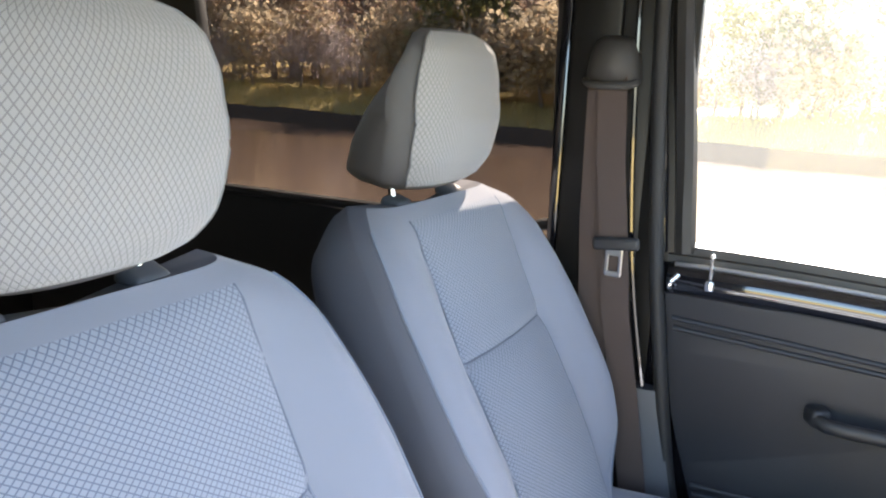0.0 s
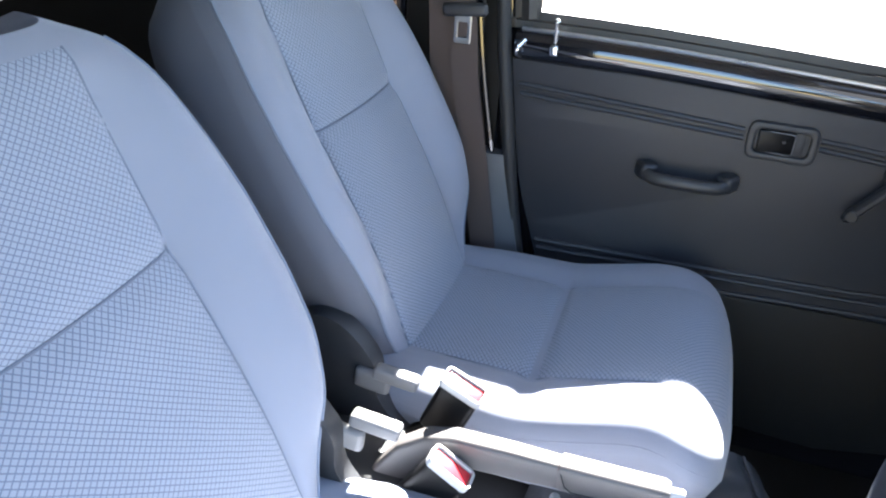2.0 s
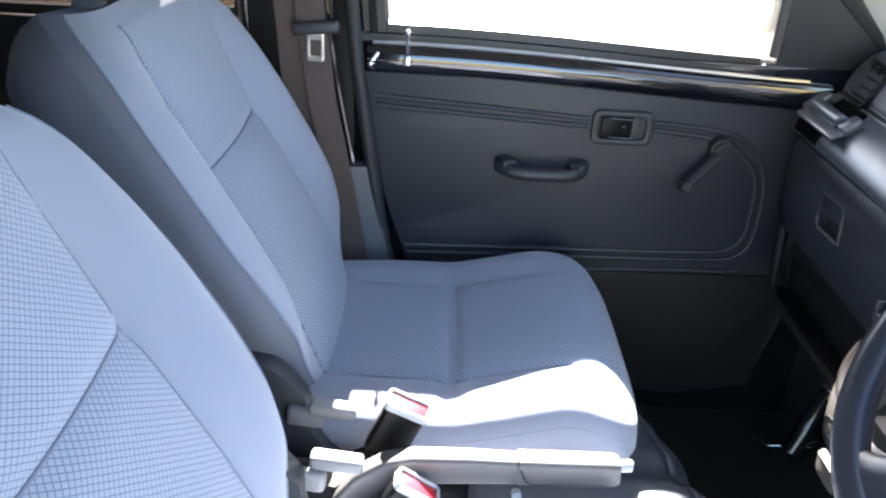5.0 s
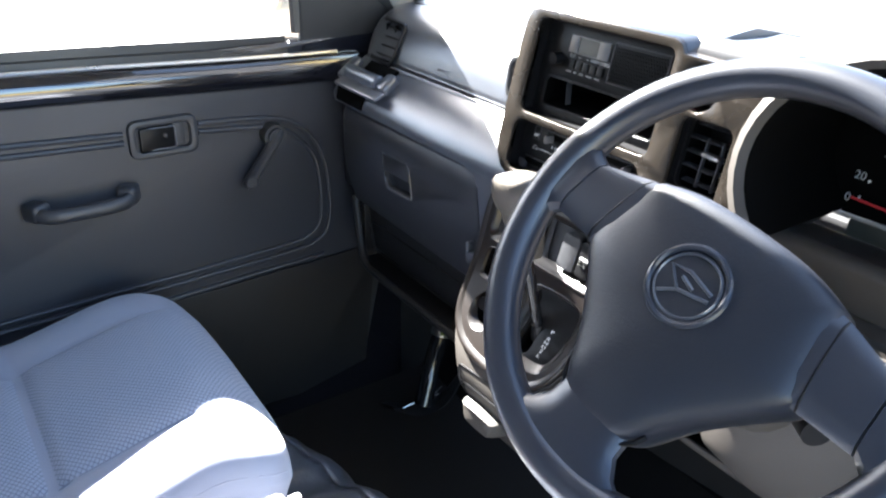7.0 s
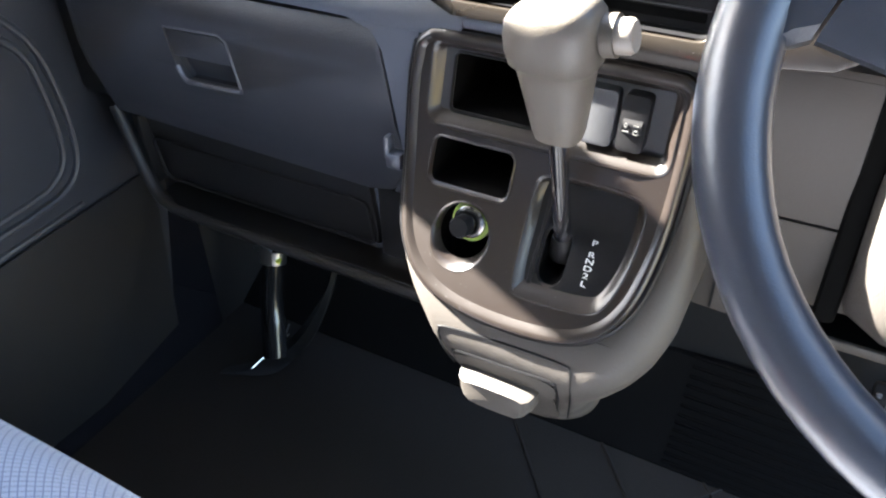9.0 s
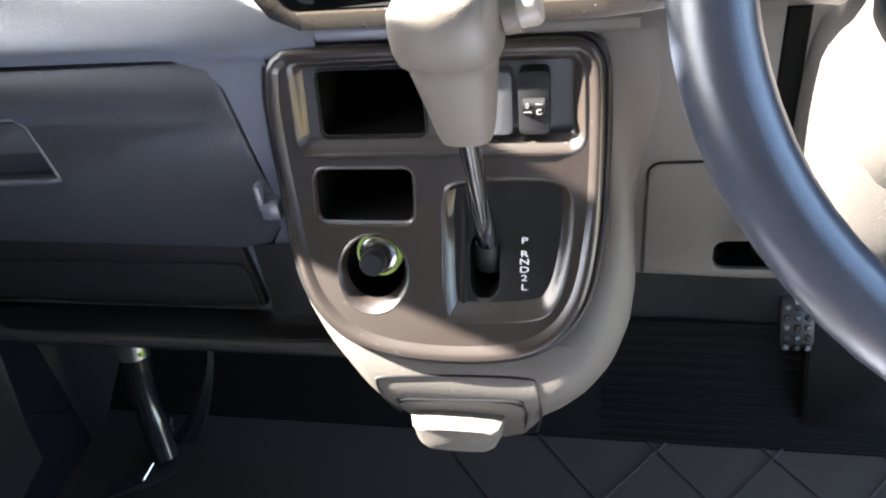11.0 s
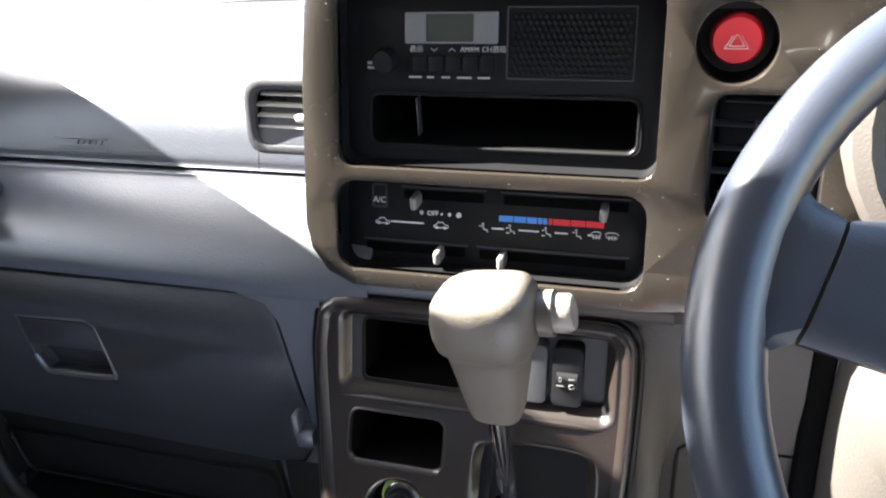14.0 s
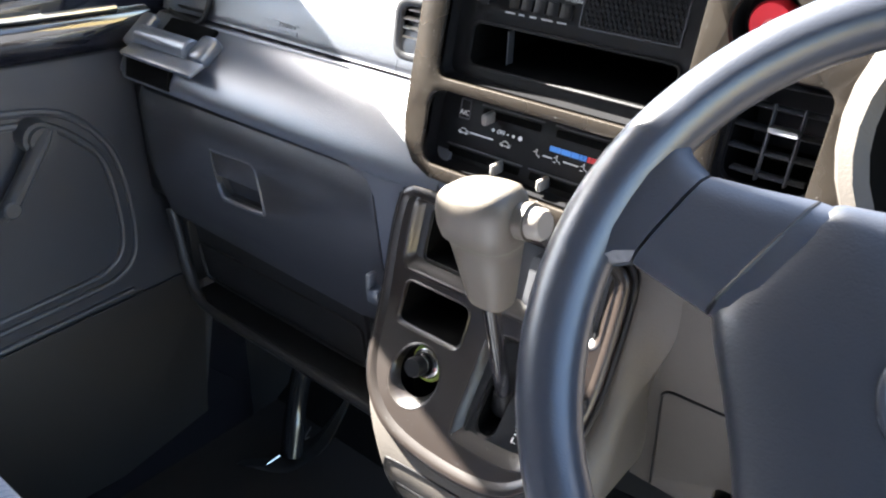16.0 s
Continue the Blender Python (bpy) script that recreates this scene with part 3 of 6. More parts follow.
part("painted_ledge", loft([ledge_ring(-0.244 + 0.05 * k) for k in range(17)]), PAINT, door, "gloss black painted door ledge")
part("ledge_strip", tube([(-0.618, -0.235 + 0.05 * k, 0.7405 - 0.026 * soft(-0.235 + 0.05 * k, -0.15, 0.60)) for k in range(16)], 0.004, 8), STEEL, door, "bright metal strip along the ledge")
def sill_ring(y):
    dz = -0.024 * soft(y, -0.15, 0.60)
    return [(x, y, z + dz) for x, z in ((-0.66, 0.738), (-0.626, 0.740), (-0.628, 0.752), (-0.634, 0.754), (-0.636, 0.768), (-0.66, 0.770))]

part("window_channel", loft([sill_ring(-0.25 + 0.04 * k) for k in range(18)]), MATT_BLACK, door)
frame_rear = smooth([(-0.640, -0.226, 0.755), (-0.640, -0.240, 0.90), (-0.636, -0.262, 1.10), (-0.628, -0.285, 1.33)], False, 5)
part("window_frame", tube(frame_rear, 0.018, 8), MATT_BLACK, door)
part("window_frame", tube([q + Vector((0.012, -0.034, 0)) for q in frame_rear], 0.009, 8), PAINT, door)
frame_front = smooth([(-0.640, 0.455, 0.75), (-0.640, 0.454, 0.86), (-0.640, 0.450, 0.95)], False, 5)
part("window_frame", tube(frame_front, 0.012, 8), MATT_BLACK, door)
frame_top = smooth([(-0.628, -0.285, 1.33), (-0.622, 0.05, 1.335), (-0.622, 0.22, 1.325), (-0.626, 0.322, 1.22), (-0.634, 0.392, 1.08), (-0.640, 0.462, 0.94), (-0.642, 0.56, 0.85), (-0.642, 0.66, 0.765)], False, 6)
part("window_frame", tube(frame_top, 0.020, 8), MATT_BLACK, door)
part("quarter_panel", plate([(0.455, 0.735), (0.67, 0.735), (0.62, 0.80), (0.51, 0.97), (0.42, 1.09), (0.386, 1.075), (0.452, 0.93)], (), 0.006, lambda u, v, w: (-0.636 + w, u, v)), MATT_BLACK, door)
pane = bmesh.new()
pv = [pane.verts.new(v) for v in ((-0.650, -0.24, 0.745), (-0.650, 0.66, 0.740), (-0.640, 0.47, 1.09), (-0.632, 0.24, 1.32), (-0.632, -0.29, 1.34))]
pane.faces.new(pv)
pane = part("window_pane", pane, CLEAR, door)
pane.visible_shadow = False
# lock knob on its bracket
lk = part("lock_rod", tube([(-0.612, -0.176, 0.700), (-0.610, -0.176, 0.755)], 0.0032, 8), CHROME, door, "chrome lock rod with a ball tip")
tip = bmesh.new()
bmesh.ops.create_uvsphere(tip, u_segments=12, v_segments=8, radius=0.0052, matrix=Matrix.Translation((-0.610, -0.176, 0.760)))
part("rod_tip", tip, CHROME, lk)
part("rod_bush", rbox(-0.606, -0.176, 0.714, 0.012, 0.014, 0.018, 0.004), CHROME, lk)
part("latch_striker", tube(smooth([(-0.603, -0.226, 0.726), (-0.594, -0.232, 0.718), (-0.594, -0.236, 0.706), (-0.602, -0.232, 0.698)], False, 4), 0.004, 8), CHROME, door)
# inner release handle
bz = part("handle_bezel", plate(rrect(0.152, 0.259, 0.586, 0.648, 0.014), [rrect(0.164, 0.247, 0.597, 0.637, 0.009)], 0.010, lambda u, v, w: (DX + 0.006 + w, u, v), edge=0.004), CHARCOAL, door, "dark plastic bezel of the door release")
part("handle_cup", tray(rrect(0.163, 0.248, 0.596, 0.638, 0.009), 0.020, lambda u, v, w: (DX + 0.012 + w, u, v), back_scale=0.9), BLACK, bz)
part("paddle", rbox(DX + 0.009, 0.196, 0.617, 0.008, 0.056, 0.037, 0.003, 2, (0, 0, 8)), BLACK, bz)
part("paddle_lock", tube([(DX + 0.012, 0.208, 0.620), (DX + 0.015, 0.208, 0.620)], 0.003, 10), CHARCOAL, bz)
part("paddle_step", rbox(DX + 0.004, 0.232, 0.617, 0.006, 0.016, 0.037, 0.002, 2), DOOR_VINYL, bz)
part("paddle_rim", plate(rrect(0.168, 0.224, 0.599, 0.635, 0.005), [rrect(0.1695, 0.2225, 0.6005, 0.6335, 0.004)], 0.002, lambda u, v, w: (DX + 0.013 + w + 0.1 * (u - 0.193), u, v), edge=0.0006), DASH, bz)
# pull handle
pull = [(-0.606, 0.002, 0.538), (-0.586, 0.010, 0.536), (-0.580, 0.020, 0.534), (-0.578, 0.045, 0.533), (-0.578, 0.102, 0.533), (-0.580, 0.124, 0.534), (-0.586, 0.134, 0.536), (-0.606, 0.142, 0.538)]
ph = part("pull_handle", tube(pull, 0.0100, 12, flat=1.15), CHARCOAL, door, "charcoal plastic pull handle")
for yy in (0.006, 0.138):
    part("pull_foot", rbox(-0.602, yy, 0.538, 0.034, 0.030, 0.029, 0.007, 3, (0, 0, 30 if yy < 0.05 else -30)), CHARCOAL, ph)
# window crank
cr = part("crank_hub", tube([(-0.615, 0.383, 0.593), (-0.590, 0.383, 0.593)], 0.020, 18, up=(0, 0, 1)), CHARCOAL, door, "charcoal window winder")
part("crank_arm", tube([(-0.588, 0.392, 0.604), (-0.588, 0.383, 0.593), (-0.586, 0.352, 0.555), (-0.585, 0.326, 0.524), (-0.585, 0.320, 0.517)], 0.0085, 10, flat=1.5, up=(1, 0, 0), taper=[0.6, 1, 1, 1.05, 0.6]), CHARCOAL, cr)
part("crank_cap", tube([(-0.590, 0.383, 0.593), (-0.583, 0.383, 0.593)], 0.015, 18, up=(0, 0, 1)), CHARCOAL, cr)
part("crank_grip", tube([(-0.582, 0.329, 0.528), (-0.574, 0.329, 0.528), (-0.572, 0.329, 0.528)], 0.0105, 14, taper=[1, 1, 0.8], up=(0, 0, 1)), CHARCOAL, cr)
# outside mirror seen through the front corner of the window
mirror = thing("wing_mirror", "black wing mirror on the passenger door", "mirror")
part("mirror_shell", loft([[(-0.905 + u * k, 0.505 + d, 0.905 + v * k) for u, v in rrect(-0.150, 0.150, -0.150, 0.150, 0.05, 6)] for d, k in ((-0.024, 0.96), (-0.020, 1.0), (0.010, 1.0), (0.045, 0.88), (0.062, 0.6))]), MATT_BLACK, mirror)
part("mirror_glass", plate(rrect(-1.048, -0.762, 0.763, 1.047, 0.046, 6), (), 0.003, lambda u, v, w: (u, 0.4815 - w, v), edge=0.001), CHROME, mirror, "silvered mirror glass")
part("mirror_arm", tube([(-0.655, 0.60, 0.775), (-0.72, 0.555, 0.775), (-0.80, 0.53, 0.79)], 0.022, 10), MATT_BLACK, mirror)


# ---- front seats ----
RX = 0.3255
BACK_LINE = ((0.30, -0.235), (0.36, -0.255), (0.42, -0.279), (0.48, -0.303), (0.54, -0.332), (0.60, -0.365), (0.68, -0.411), (0.76, -0.449), (0.82, -0.477), (0.87, -0.506))
BOLSTER_RISE = ((0.34, -0.010), (0.40, 0.008), (0.48, 0.032), (0.54, 0.042), (0.68, 0.045), (0.74, 0.038), (0.80, 0.026), (0.835, 0.008), (0.86, 0.0))


def blend(table, x, d=0.02):
    """A look-up with its corners eased."""
    return sum(lerp(table, x + d * k) * w for k, w in ((-1, 1), (-0.5, 2), (0, 3), (0.5, 2), (1, 1))) / 9


def back_front(x, z):
    """The front face of a backrest, in the seat's own coordinates (x from its middle)."""
    W = back_half(z)
    q = min(1.0, abs(x) / W)
    y = blend(BACK_LINE, z) + 0.007 * math.cos(math.pi * min(1.0, abs(x) / 0.134) / 2) * soft(z, 0.85, 0.78)
    if abs(x) < 0.15:
        y -= 0.007 * math.exp(-((z - 0.663) / 0.012) ** 2) * soft(abs(x), 0.15, 0.132)
    y -= 0.004 * math.exp(-((abs(x) - 0.134) / 0.006) ** 2) * soft(z, 0.845, 0.80)
    y += blend(BOLSTER_RISE, z) * soft(abs(x), 0.128, 0.212)
    y -= 0.062 * (1 - (1 - q ** 9) ** 0.5)
    y -= 0.018 * soft(z, 0.822, 0.862) ** 2
    return y


def crest(z):
    """The backrest's top is a shade higher than its straight run."""
    return z + 0.0005 * soft(z, 0.76, 0.857)


BACK_HALF = ((0.32, 0.164), (0.36, 0.183), (0.42, 0.208), (0.48, 0.236), (0.54, 0.253), (0.60, 0.260), (0.68, 0.2575), (0.74, 0.2485), (0.785, 0.238), (0.812, 0.2285), (0.836, 0.211), (0.850, 0.186), (0.857, 0.148))


def back_half(z):
    return sum(lerp(BACK_HALF, z + d) * w for d, w in ((-0.022, 1), (-0.011, 2), (0.0, 3), (0.008, 2), (0.014, 1))) / 9


SIDE_LINE = ((0.34, 0.87), (0.45, 0.90), (0.60, 0.94), (0.75, 0.965), (0.86, 0.965))


def side_map(u, z):
    """Moves the ring's points so that one of them runs along the edge piping."""
    f, c = lerp(SIDE_LINE, z), math.cos(math.pi * 8 / 64)
    a = abs(u)
    return math.copysign(a * f / c if a <= c else f + (a - c) * (1 - f) / (1 - c), u)


def backrest_mesh(side):
    """The shell of a backrest: the front cloth, or the sides and back behind the edge piping."""
    rings = []
    for i in range(53):
        z = 0.335 + (0.857 - 0.335) * (1 - (1 - i / 52) ** 1.6)
        W = back_half(z)
        ring = []
        for k in range(65):
            x = W * side_map(-math.cos(math.pi * k / 64), z)
            ring.append((x, back_front(x * 0.999, z), crest(z)))
        fr = back_front(W * 0.999, z)
        zb = z if z < 0.66 else 0.66 + (z - 0.66) * 0.62
        bk = -0.412 - 0.53 * (zb - 0.666) - 0.122 - 0.032 * soft(z, 0.56, 0.74)
        for k in range(1, 20):
            a = math.pi * k / 20
            x = W * math.copysign(abs(math.cos(a)) ** 0.28, math.cos(a)) * (1 + 0.02 * abs(math.sin(2 * a)) - 0.03 * math.sin(a))
            s = math.sin(a) ** 0.55
            ring.append((x, fr + (bk - fr) * s, crest(z) + (zb - crest(z)) * s ** 1.5))
        rings.append(ring)
    bm = loft(rings)
    bm.normal_update()
    bm.verts.index_update()
    bm.verts.ensure_lookup_table()
    n = len(rings[0])
    keep_front = set(range(8, 57))
    kill = []
    for f in bm.faces:
        idx = [v.index for v in f.verts]
        if max(idx) >= n * 53:
            front = False
        else:
            front = all((q % n) in keep_front for q in idx)
        if front == side:
            kill.append(f)
    bmesh.ops.delete(bm, geom=kill, context="FACES")
    return bm


CUSHION_LINE = ((-0.40, 0.368), (-0.15, 0.367), (-0.08, 0.365), (-0.01, 0.382), (0.06, 0.400), (0.10, 0.408), (0.14, 0.411), (0.20, 0.408))


def cushion_top(x, y):
    """The top of a seat cushion."""
    W = cushion_half(y)
    q = min(1.0, abs(x) / W)
    z = blend(CUSHION_LINE, y, 0.03) - 0.009 * math.exp(-((y + 0.079) / 0.012) ** 2) * soft(abs(x), 0.23, 0.16)
    z += 0.008 * soft(abs(x), 0.13, 0.19) * soft(y, 0.14, 0.05) - 0.003 * math.exp(-((abs(x) - 0.134) / 0.007) ** 2) * soft(y, 0.16, 0.10)
    z += 0.005 * (1 - min(1.0, abs(x) / 0.134) ** 2)
    z -= 0.052 * (1 - (1 - q ** 10) ** 0.5)
    z -= 0.105 * (1 - (1 - min(1.0, max(0.0, (y - 0.089) / 0.108)) ** 2.4) ** 0.5)
    return z


def cushion_half(y):
    return lerp(((-0.38, 0.205), (-0.30, 0.224), (-0.2, 0.240), (-0.1, 0.246), (0.0, 0.245), (0.08, 0.242), (0.118, 0.245), (0.142, 0.241), (0.161, 0.229), (0.177, 0.202), (0.190, 0.155), (0.199, 0.08)), y)


def cushion_mid(y):
    """The worn front of a cushion sits a little towards its inner side."""
    return 0.012 * soft(y, 0.07, 0.15)


def cushion_mesh():
    rings = []
    for i in range(45):
        y = -0.38 + 0.579 * (1 - (1 - i / 44) ** 1.7)
        W = cushion_half(y)
        ring = []
        for k in range(65):
            x = -W * math.cos(math.pi * k / 64)
            ring.append((x + cushion_mid(y), y, cushion_top(x * 0.999, y)))
        low = 0.262 + 0.014 * soft(y, 0.10, 0.191)
        for k in range(1, 12):
            x = W * math.cos(math.pi * k / 12)
            ring.append((x * 0.97 + cushion_mid(y), y - 0.012 * soft(y, 0.1, 0.19), low))
        rings.append(ring)
    return loft(rings)


def head_ring(z, grow=0.0):
    z = 0.884 + (z - 0.872) * 0.9167
    hw = lerp(((0.884, 0.085), (0.893, 0.118), (0.910, 0.137), (0.94, 0.148), (0.99, 0.150), (1.03, 0.140), (1.06, 0.120), (1.075, 0.092), (1.082, 0.05)), z) + grow
    fr = lerp(((0.884, -0.515), (0.896, -0.497), (0.92, -0.482), (0.97, -0.472), (1.02, -0.476), (1.055, -0.487), (1.075, -0.501), (1.082, -0.513)), z) + grow
    bk = lerp(((0.884, -0.600), (0.893, -0.624), (0.905, -0.632), (0.95, -0.612), (1.00, -0.582), (1.04, -0.548), (1.065, -0.526), (1.082, -0.518)), z) - grow
    return hw, fr, bk


def head_front(x, z):
    hw, fr, bk = head_ring(z)
    q = min(1.0, abs(x) / hw)
    return fr - 0.055 * (1 - 0.6 * soft(z, 1.0, 1.08)) * (1 - (1 - q ** 2.8) ** 0.5)


def headrest_mesh():
    rings = []
    for i in range(25):
        a = math.pi * i / 24
        z = 0.9800 - 0.1080 * math.cos(a)
        hw, fr, bk = head_ring(z)
        ring = []
        for k in range(25):
            x = -hw * math.cos(math.pi * k / 24)
            ring.append((x, head_front(x * 0.999, z), z))
        for k in range(1, 14):
            x = hw * math.cos(math.pi * k / 14)
            e = 1 - (1 - (abs(x) / hw) ** 3) ** 0.5
            ring.append((x * (1 - (0.12 + 0.22 * soft(z, 0.97, 1.08)) * soft(abs(x), 0, hw)), bk + 0.04 * e * soft(z, 1.075, 0.99), z))
        rings.append(ring)
    return loft(rings)


def shift(bm, dx):
    bmesh.ops.translate(bm, vec=(dx, 0, 0), verts=bm.verts)
    return bm


def front_seat(x0):
    seat = thing("front_seat", "pale blue-grey cloth front seat with checked centre panels and tall headrest", "car seat", "front seats", at=(x0, 0, 0))
    back = part("backrest", backrest_mesh(False), BOLSTER, seat)
    part("back_shell", backrest_mesh(True), SEAT_SIDE, back, "dark grey side and rear cloth")
    hw = 0.133
    part("centre_panel", patch(lambda u, v: Vector((u, back_front(u, v) + 0.0015, crest(v))), -hw, hw, 0.6645, 0.842, 40, 34, metric=(1, 1.13)), CLOTH, back, "checked upper centre panel")
    part("centre_panel", patch(lambda u, v: Vector((u, back_front(u, v) + 0.0015, v)), -hw, hw, 0.36, 0.6615, 40, 50, metric=(1, 1.13)), CLOTH, back, "checked lower centre panel")
    for sg in (-1, 1):
        zs = [0.35 + 0.492 * k / 40 for k in range(41)]
        part("seam", tube([(sg * hw, back_front(sg * hw, z) + 0.0012, crest(z)) for z in zs], 0.0015, 6), CREASE, back)
        zs = [0.34 + 0.495 * k / 40 for k in range(41)]
        xe = [back_half(z) * lerp(SIDE_LINE, z) for z in zs]
        part("edge_piping", tube([(sg * x, back_front(x, z) + 0.0010, crest(z)) for x, z in zip(xe, zs)], 0.0022, 6), PIPING, back)
    part("seam", tube([(-hw + 2 * hw * k / 20, back_front(-hw + 2 * hw * k / 20, 0.663) + 0.0012, 0.663) for k in range(21)], 0.0012, 6), CREASE, back)
    cush = part("cushion", cushion_mesh(), BOLSTER, seat)
    part("centre_panel", patch(lambda u, v: Vector((u, v, cushion_top(u, v) + 0.0013)), -0.132, 0.132, -0.34, -0.081, 34, 34), CLOTH, cush, "checked rear panel of the cushion")
    part("centre_panel", patch(lambda u, v: Vector((u, v, cushion_top(u, v) + 0.0013)), -0.132, 0.132, -0.077, 0.183, 34, 44), CLOTH, cush, "checked front panel of the cushion")
    part("seam", tube([(-0.133 + 0.266 * k / 24, -0.079, cushion_top(-0.133 + 0.266 * k / 24, -0.079) + 0.0006) for k in range(25)], 0.0012, 6), CREASE, cush)
    for sg in (-1, 1):
        ys = [-0.34 + 0.515 * k / 30 for k in range(31)]
        part("seam", tube([(sg * 0.133, y, cushion_top(0.133, y) + 0.0004) for y in ys], 0.0010, 6), CREASE, cush)
    for sg in (-1, 1):
        ys = [-0.27 + 0.43 * k / 24 for k in range(25)]
        part("edge_piping", tube([(sg * cushion_half(y) * 0.985 + cushion_mid(y), y, cushion_top(cushion_half(y) * 0.985, y) - 0.0009) for y in ys], 0.0012, 6), BOLSTER, cush)
    head = part("headrest", headrest_mesh(), HEAD_SIDE, seat)
    def hf(u, v):
        hw2, fr, bk = head_ring(v)
        x = u * hw2 * 0.86
        return Vector((x, head_front(x, v) + 0.003, v))
    part("headrest_face", patch(hf, -1, 1, 0.879, 1.0845, 30, 30, metric=(0.135, 1.0)), CLOTH_HEAD, head, "pale checked headrest face")
    zs = [0.879 + 0.2055 * k / 24 for k in range(25)]
    for sg in (-1, 1):
        part("headrest_piping", tube([hf(sg, z) for z in zs], 0.0016, 6), SEAM, head)
    for dx in (-0.078, 0.078):
        part("headrest_post", tube([(dx, -0.545, 0.815), (dx, -0.561, 0.900)], 0.0055, 10), CHROME, seat, "chrome headrest post")
        part("post_guide", rbox(dx, -0.547, 0.852, 0.042, 0.032, 0.018, 0.007, 3, (-20, 0, 0)), GUIDE, seat)
    return seat


passenger_seat = front_seat(-RX)
copy_thing(passenger_seat, pose(0.291, 0.020, 0))
# recliner levers, buckles and brake between the seats
def recliner(x0, sg, dy=0.0, dz=0.0):
    t = thing("recliner_lever", "dark rounded hinge cover with a warm grey recliner lever", "seat lever", "recliner levers")
    body = smooth([(-0.395 + dy, 0.43 + dz), (-0.377 + dy, 0.452 + dz), (-0.345 + dy, 0.466 + dz), (-0.305 + dy, 0.452 + dz), (-0.268 + dy, 0.408 + dz), (-0.262 + dy, 0.36 + dz), (-0.225 + dy, 0.315 + dz), (-0.18 + dy, 0.285 + dz), (-0.19 + dy, 0.262 + dz), (-0.30 + dy, 0.262 + dz), (-0.40 + dy, 0.28 + dz), (-0.41 + dy, 0.36 + dz)], True, 4)
    part("hinge_cover", plate([tuple(p) for p in body], (), 0.030, lambda u, v, w: (x0 - sg * 0.015 + sg * w, u, v), edge=0.009), CHARCOAL, t)
    part("lever", rbox(x0 + sg * 0.026, -0.232 + dy, 0.408 + dz, 0.022, 0.060, 0.018, 0.005, 3, (-6, 0, 0)), LEVER, t, "warm grey lever")
    part("lever_stem", rbox(x0 + sg * 0.018, -0.268 + dy, 0.388 + dz, 0.016, 0.05, 0.030, 0.007, 3, (-6, 0, 0)), LEVER, t)
    return t


recliner(-0.088, 1)
recliner(0.082, -1, 0.020, 0.022)


def buckle(top, side, axis, stem):
    """A buckle whose end plate lies at top, with its width along side and its length along axis."""
    t = thing("belt_buckle", "black seat belt buckle with a pale rim and red release button", "belt buckle", "seat belt buckles")
    ez = Vector(axis).normalized()
    ex = (Vector(side) - ez * ez.dot(Vector(side))).normalized()
    ey = ez.cross(ex)
    m = Matrix(((ex.x, ey.x, ez.x, top[0]), (ex.y, ey.y, ez.y, top[1]), (ex.z, ey.z, ez.z, top[2]), (0, 0, 0, 1)))
    def go(bm):
        bmesh.ops.transform(bm, matrix=m, verts=bm.verts)
        return bm
    part("buckle_body", go(rbox(0, 0, -0.04, 0.052, 0.028, 0.085, 0.007, 3)), BLACK, t)
    part("buckle_rim", go(plate(rrect(-0.028, 0.028, -0.015, 0.015, 0.006), [rrect(-0.0255, 0.0255, -0.0125, 0.0125, 0.0045)], 0.010, lambda u, v, w: (u, v, w - 0.002), edge=0.003)), PALE, t, "pale grey rim")
    part("release_button", go(rbox(0, 0.0, 0.001, 0.049, 0.023, 0.008, 0.002)), RED, t, "red release button")
    part("stalk", tube(smooth([m @ Vector((0, 0, -0.08)), *stem], False, 5), 0.011, 8, flat=0.5, up=(1, 0, 0)), BLACK, t)
    return t


buckle((-0.034, -0.138, 0.438), (0.08, 0.93, -0.36), (0.106, 0.349, 0.931), [(-0.05, -0.20, 0.34), (-0.06, -0.22, 0.28)])
buckle((0.060, -0.122, 0.398), (0.0, 0.85, -0.527), (0.0, 0.527, 0.85), [(0.06, -0.19, 0.30), (0.06, -0.22, 0.27)])

brake = thing("parking_brake", "grey and black parking brake lever between the seats", "brake lever")
LEVER_GREY = mat("warm_grey_lever_plastic", (0.085, 0.078, 0.076), 0.45, 0, 900, 0.3, 0.08, 10, 0.4)


def bar_rings(rows):
    """Rounded-rectangle sections along a bar that lies in the length of the van: x, y, z, half width, half height, lean."""
    out = []
    for x, y, z, w, h, a in rows:
        c, sn = math.cos(radians(a)), math.sin(radians(a))
        out.append([(x + u, y - v * sn, z + v * c) for u, v in rrect(-w, w, -h, h, min(w, h) * 0.45, 3)])
    return out


part("brake_arm", loft(bar_rings([(0.022, -0.228, 0.300, 0.014, 0.017, 62), (0.022, -0.205, 0.338, 0.014, 0.019, 56), (0.022, -0.182, 0.370, 0.014, 0.020, 45), (0.022, -0.155, 0.391, 0.014, 0.020, 24), (0.022, -0.125, 0.399, 0.014, 0.020, 8), (0.022, -0.06, 0.402, 0.0135, 0.019, 3), (0.024, 0.0, 0.405, 0.0125, 0.017, 2)])), LEVER_GREY, brake)
part("brake_grip", loft(bar_rings([(0.024, -0.006, 0.406, 0.0125, 0.0150, 3), (0.024, -0.003, 0.406, 0.0150, 0.0180, 3), (0.026, 0.055, 0.409, 0.0150, 0.0180, 3), (0.027, 0.108, 0.412, 0.0145, 0.0170, 3), (0.027, 0.114, 0.412, 0.0125, 0.0145, 3)])), LEVER_GREY, brake, "warm grey grip")
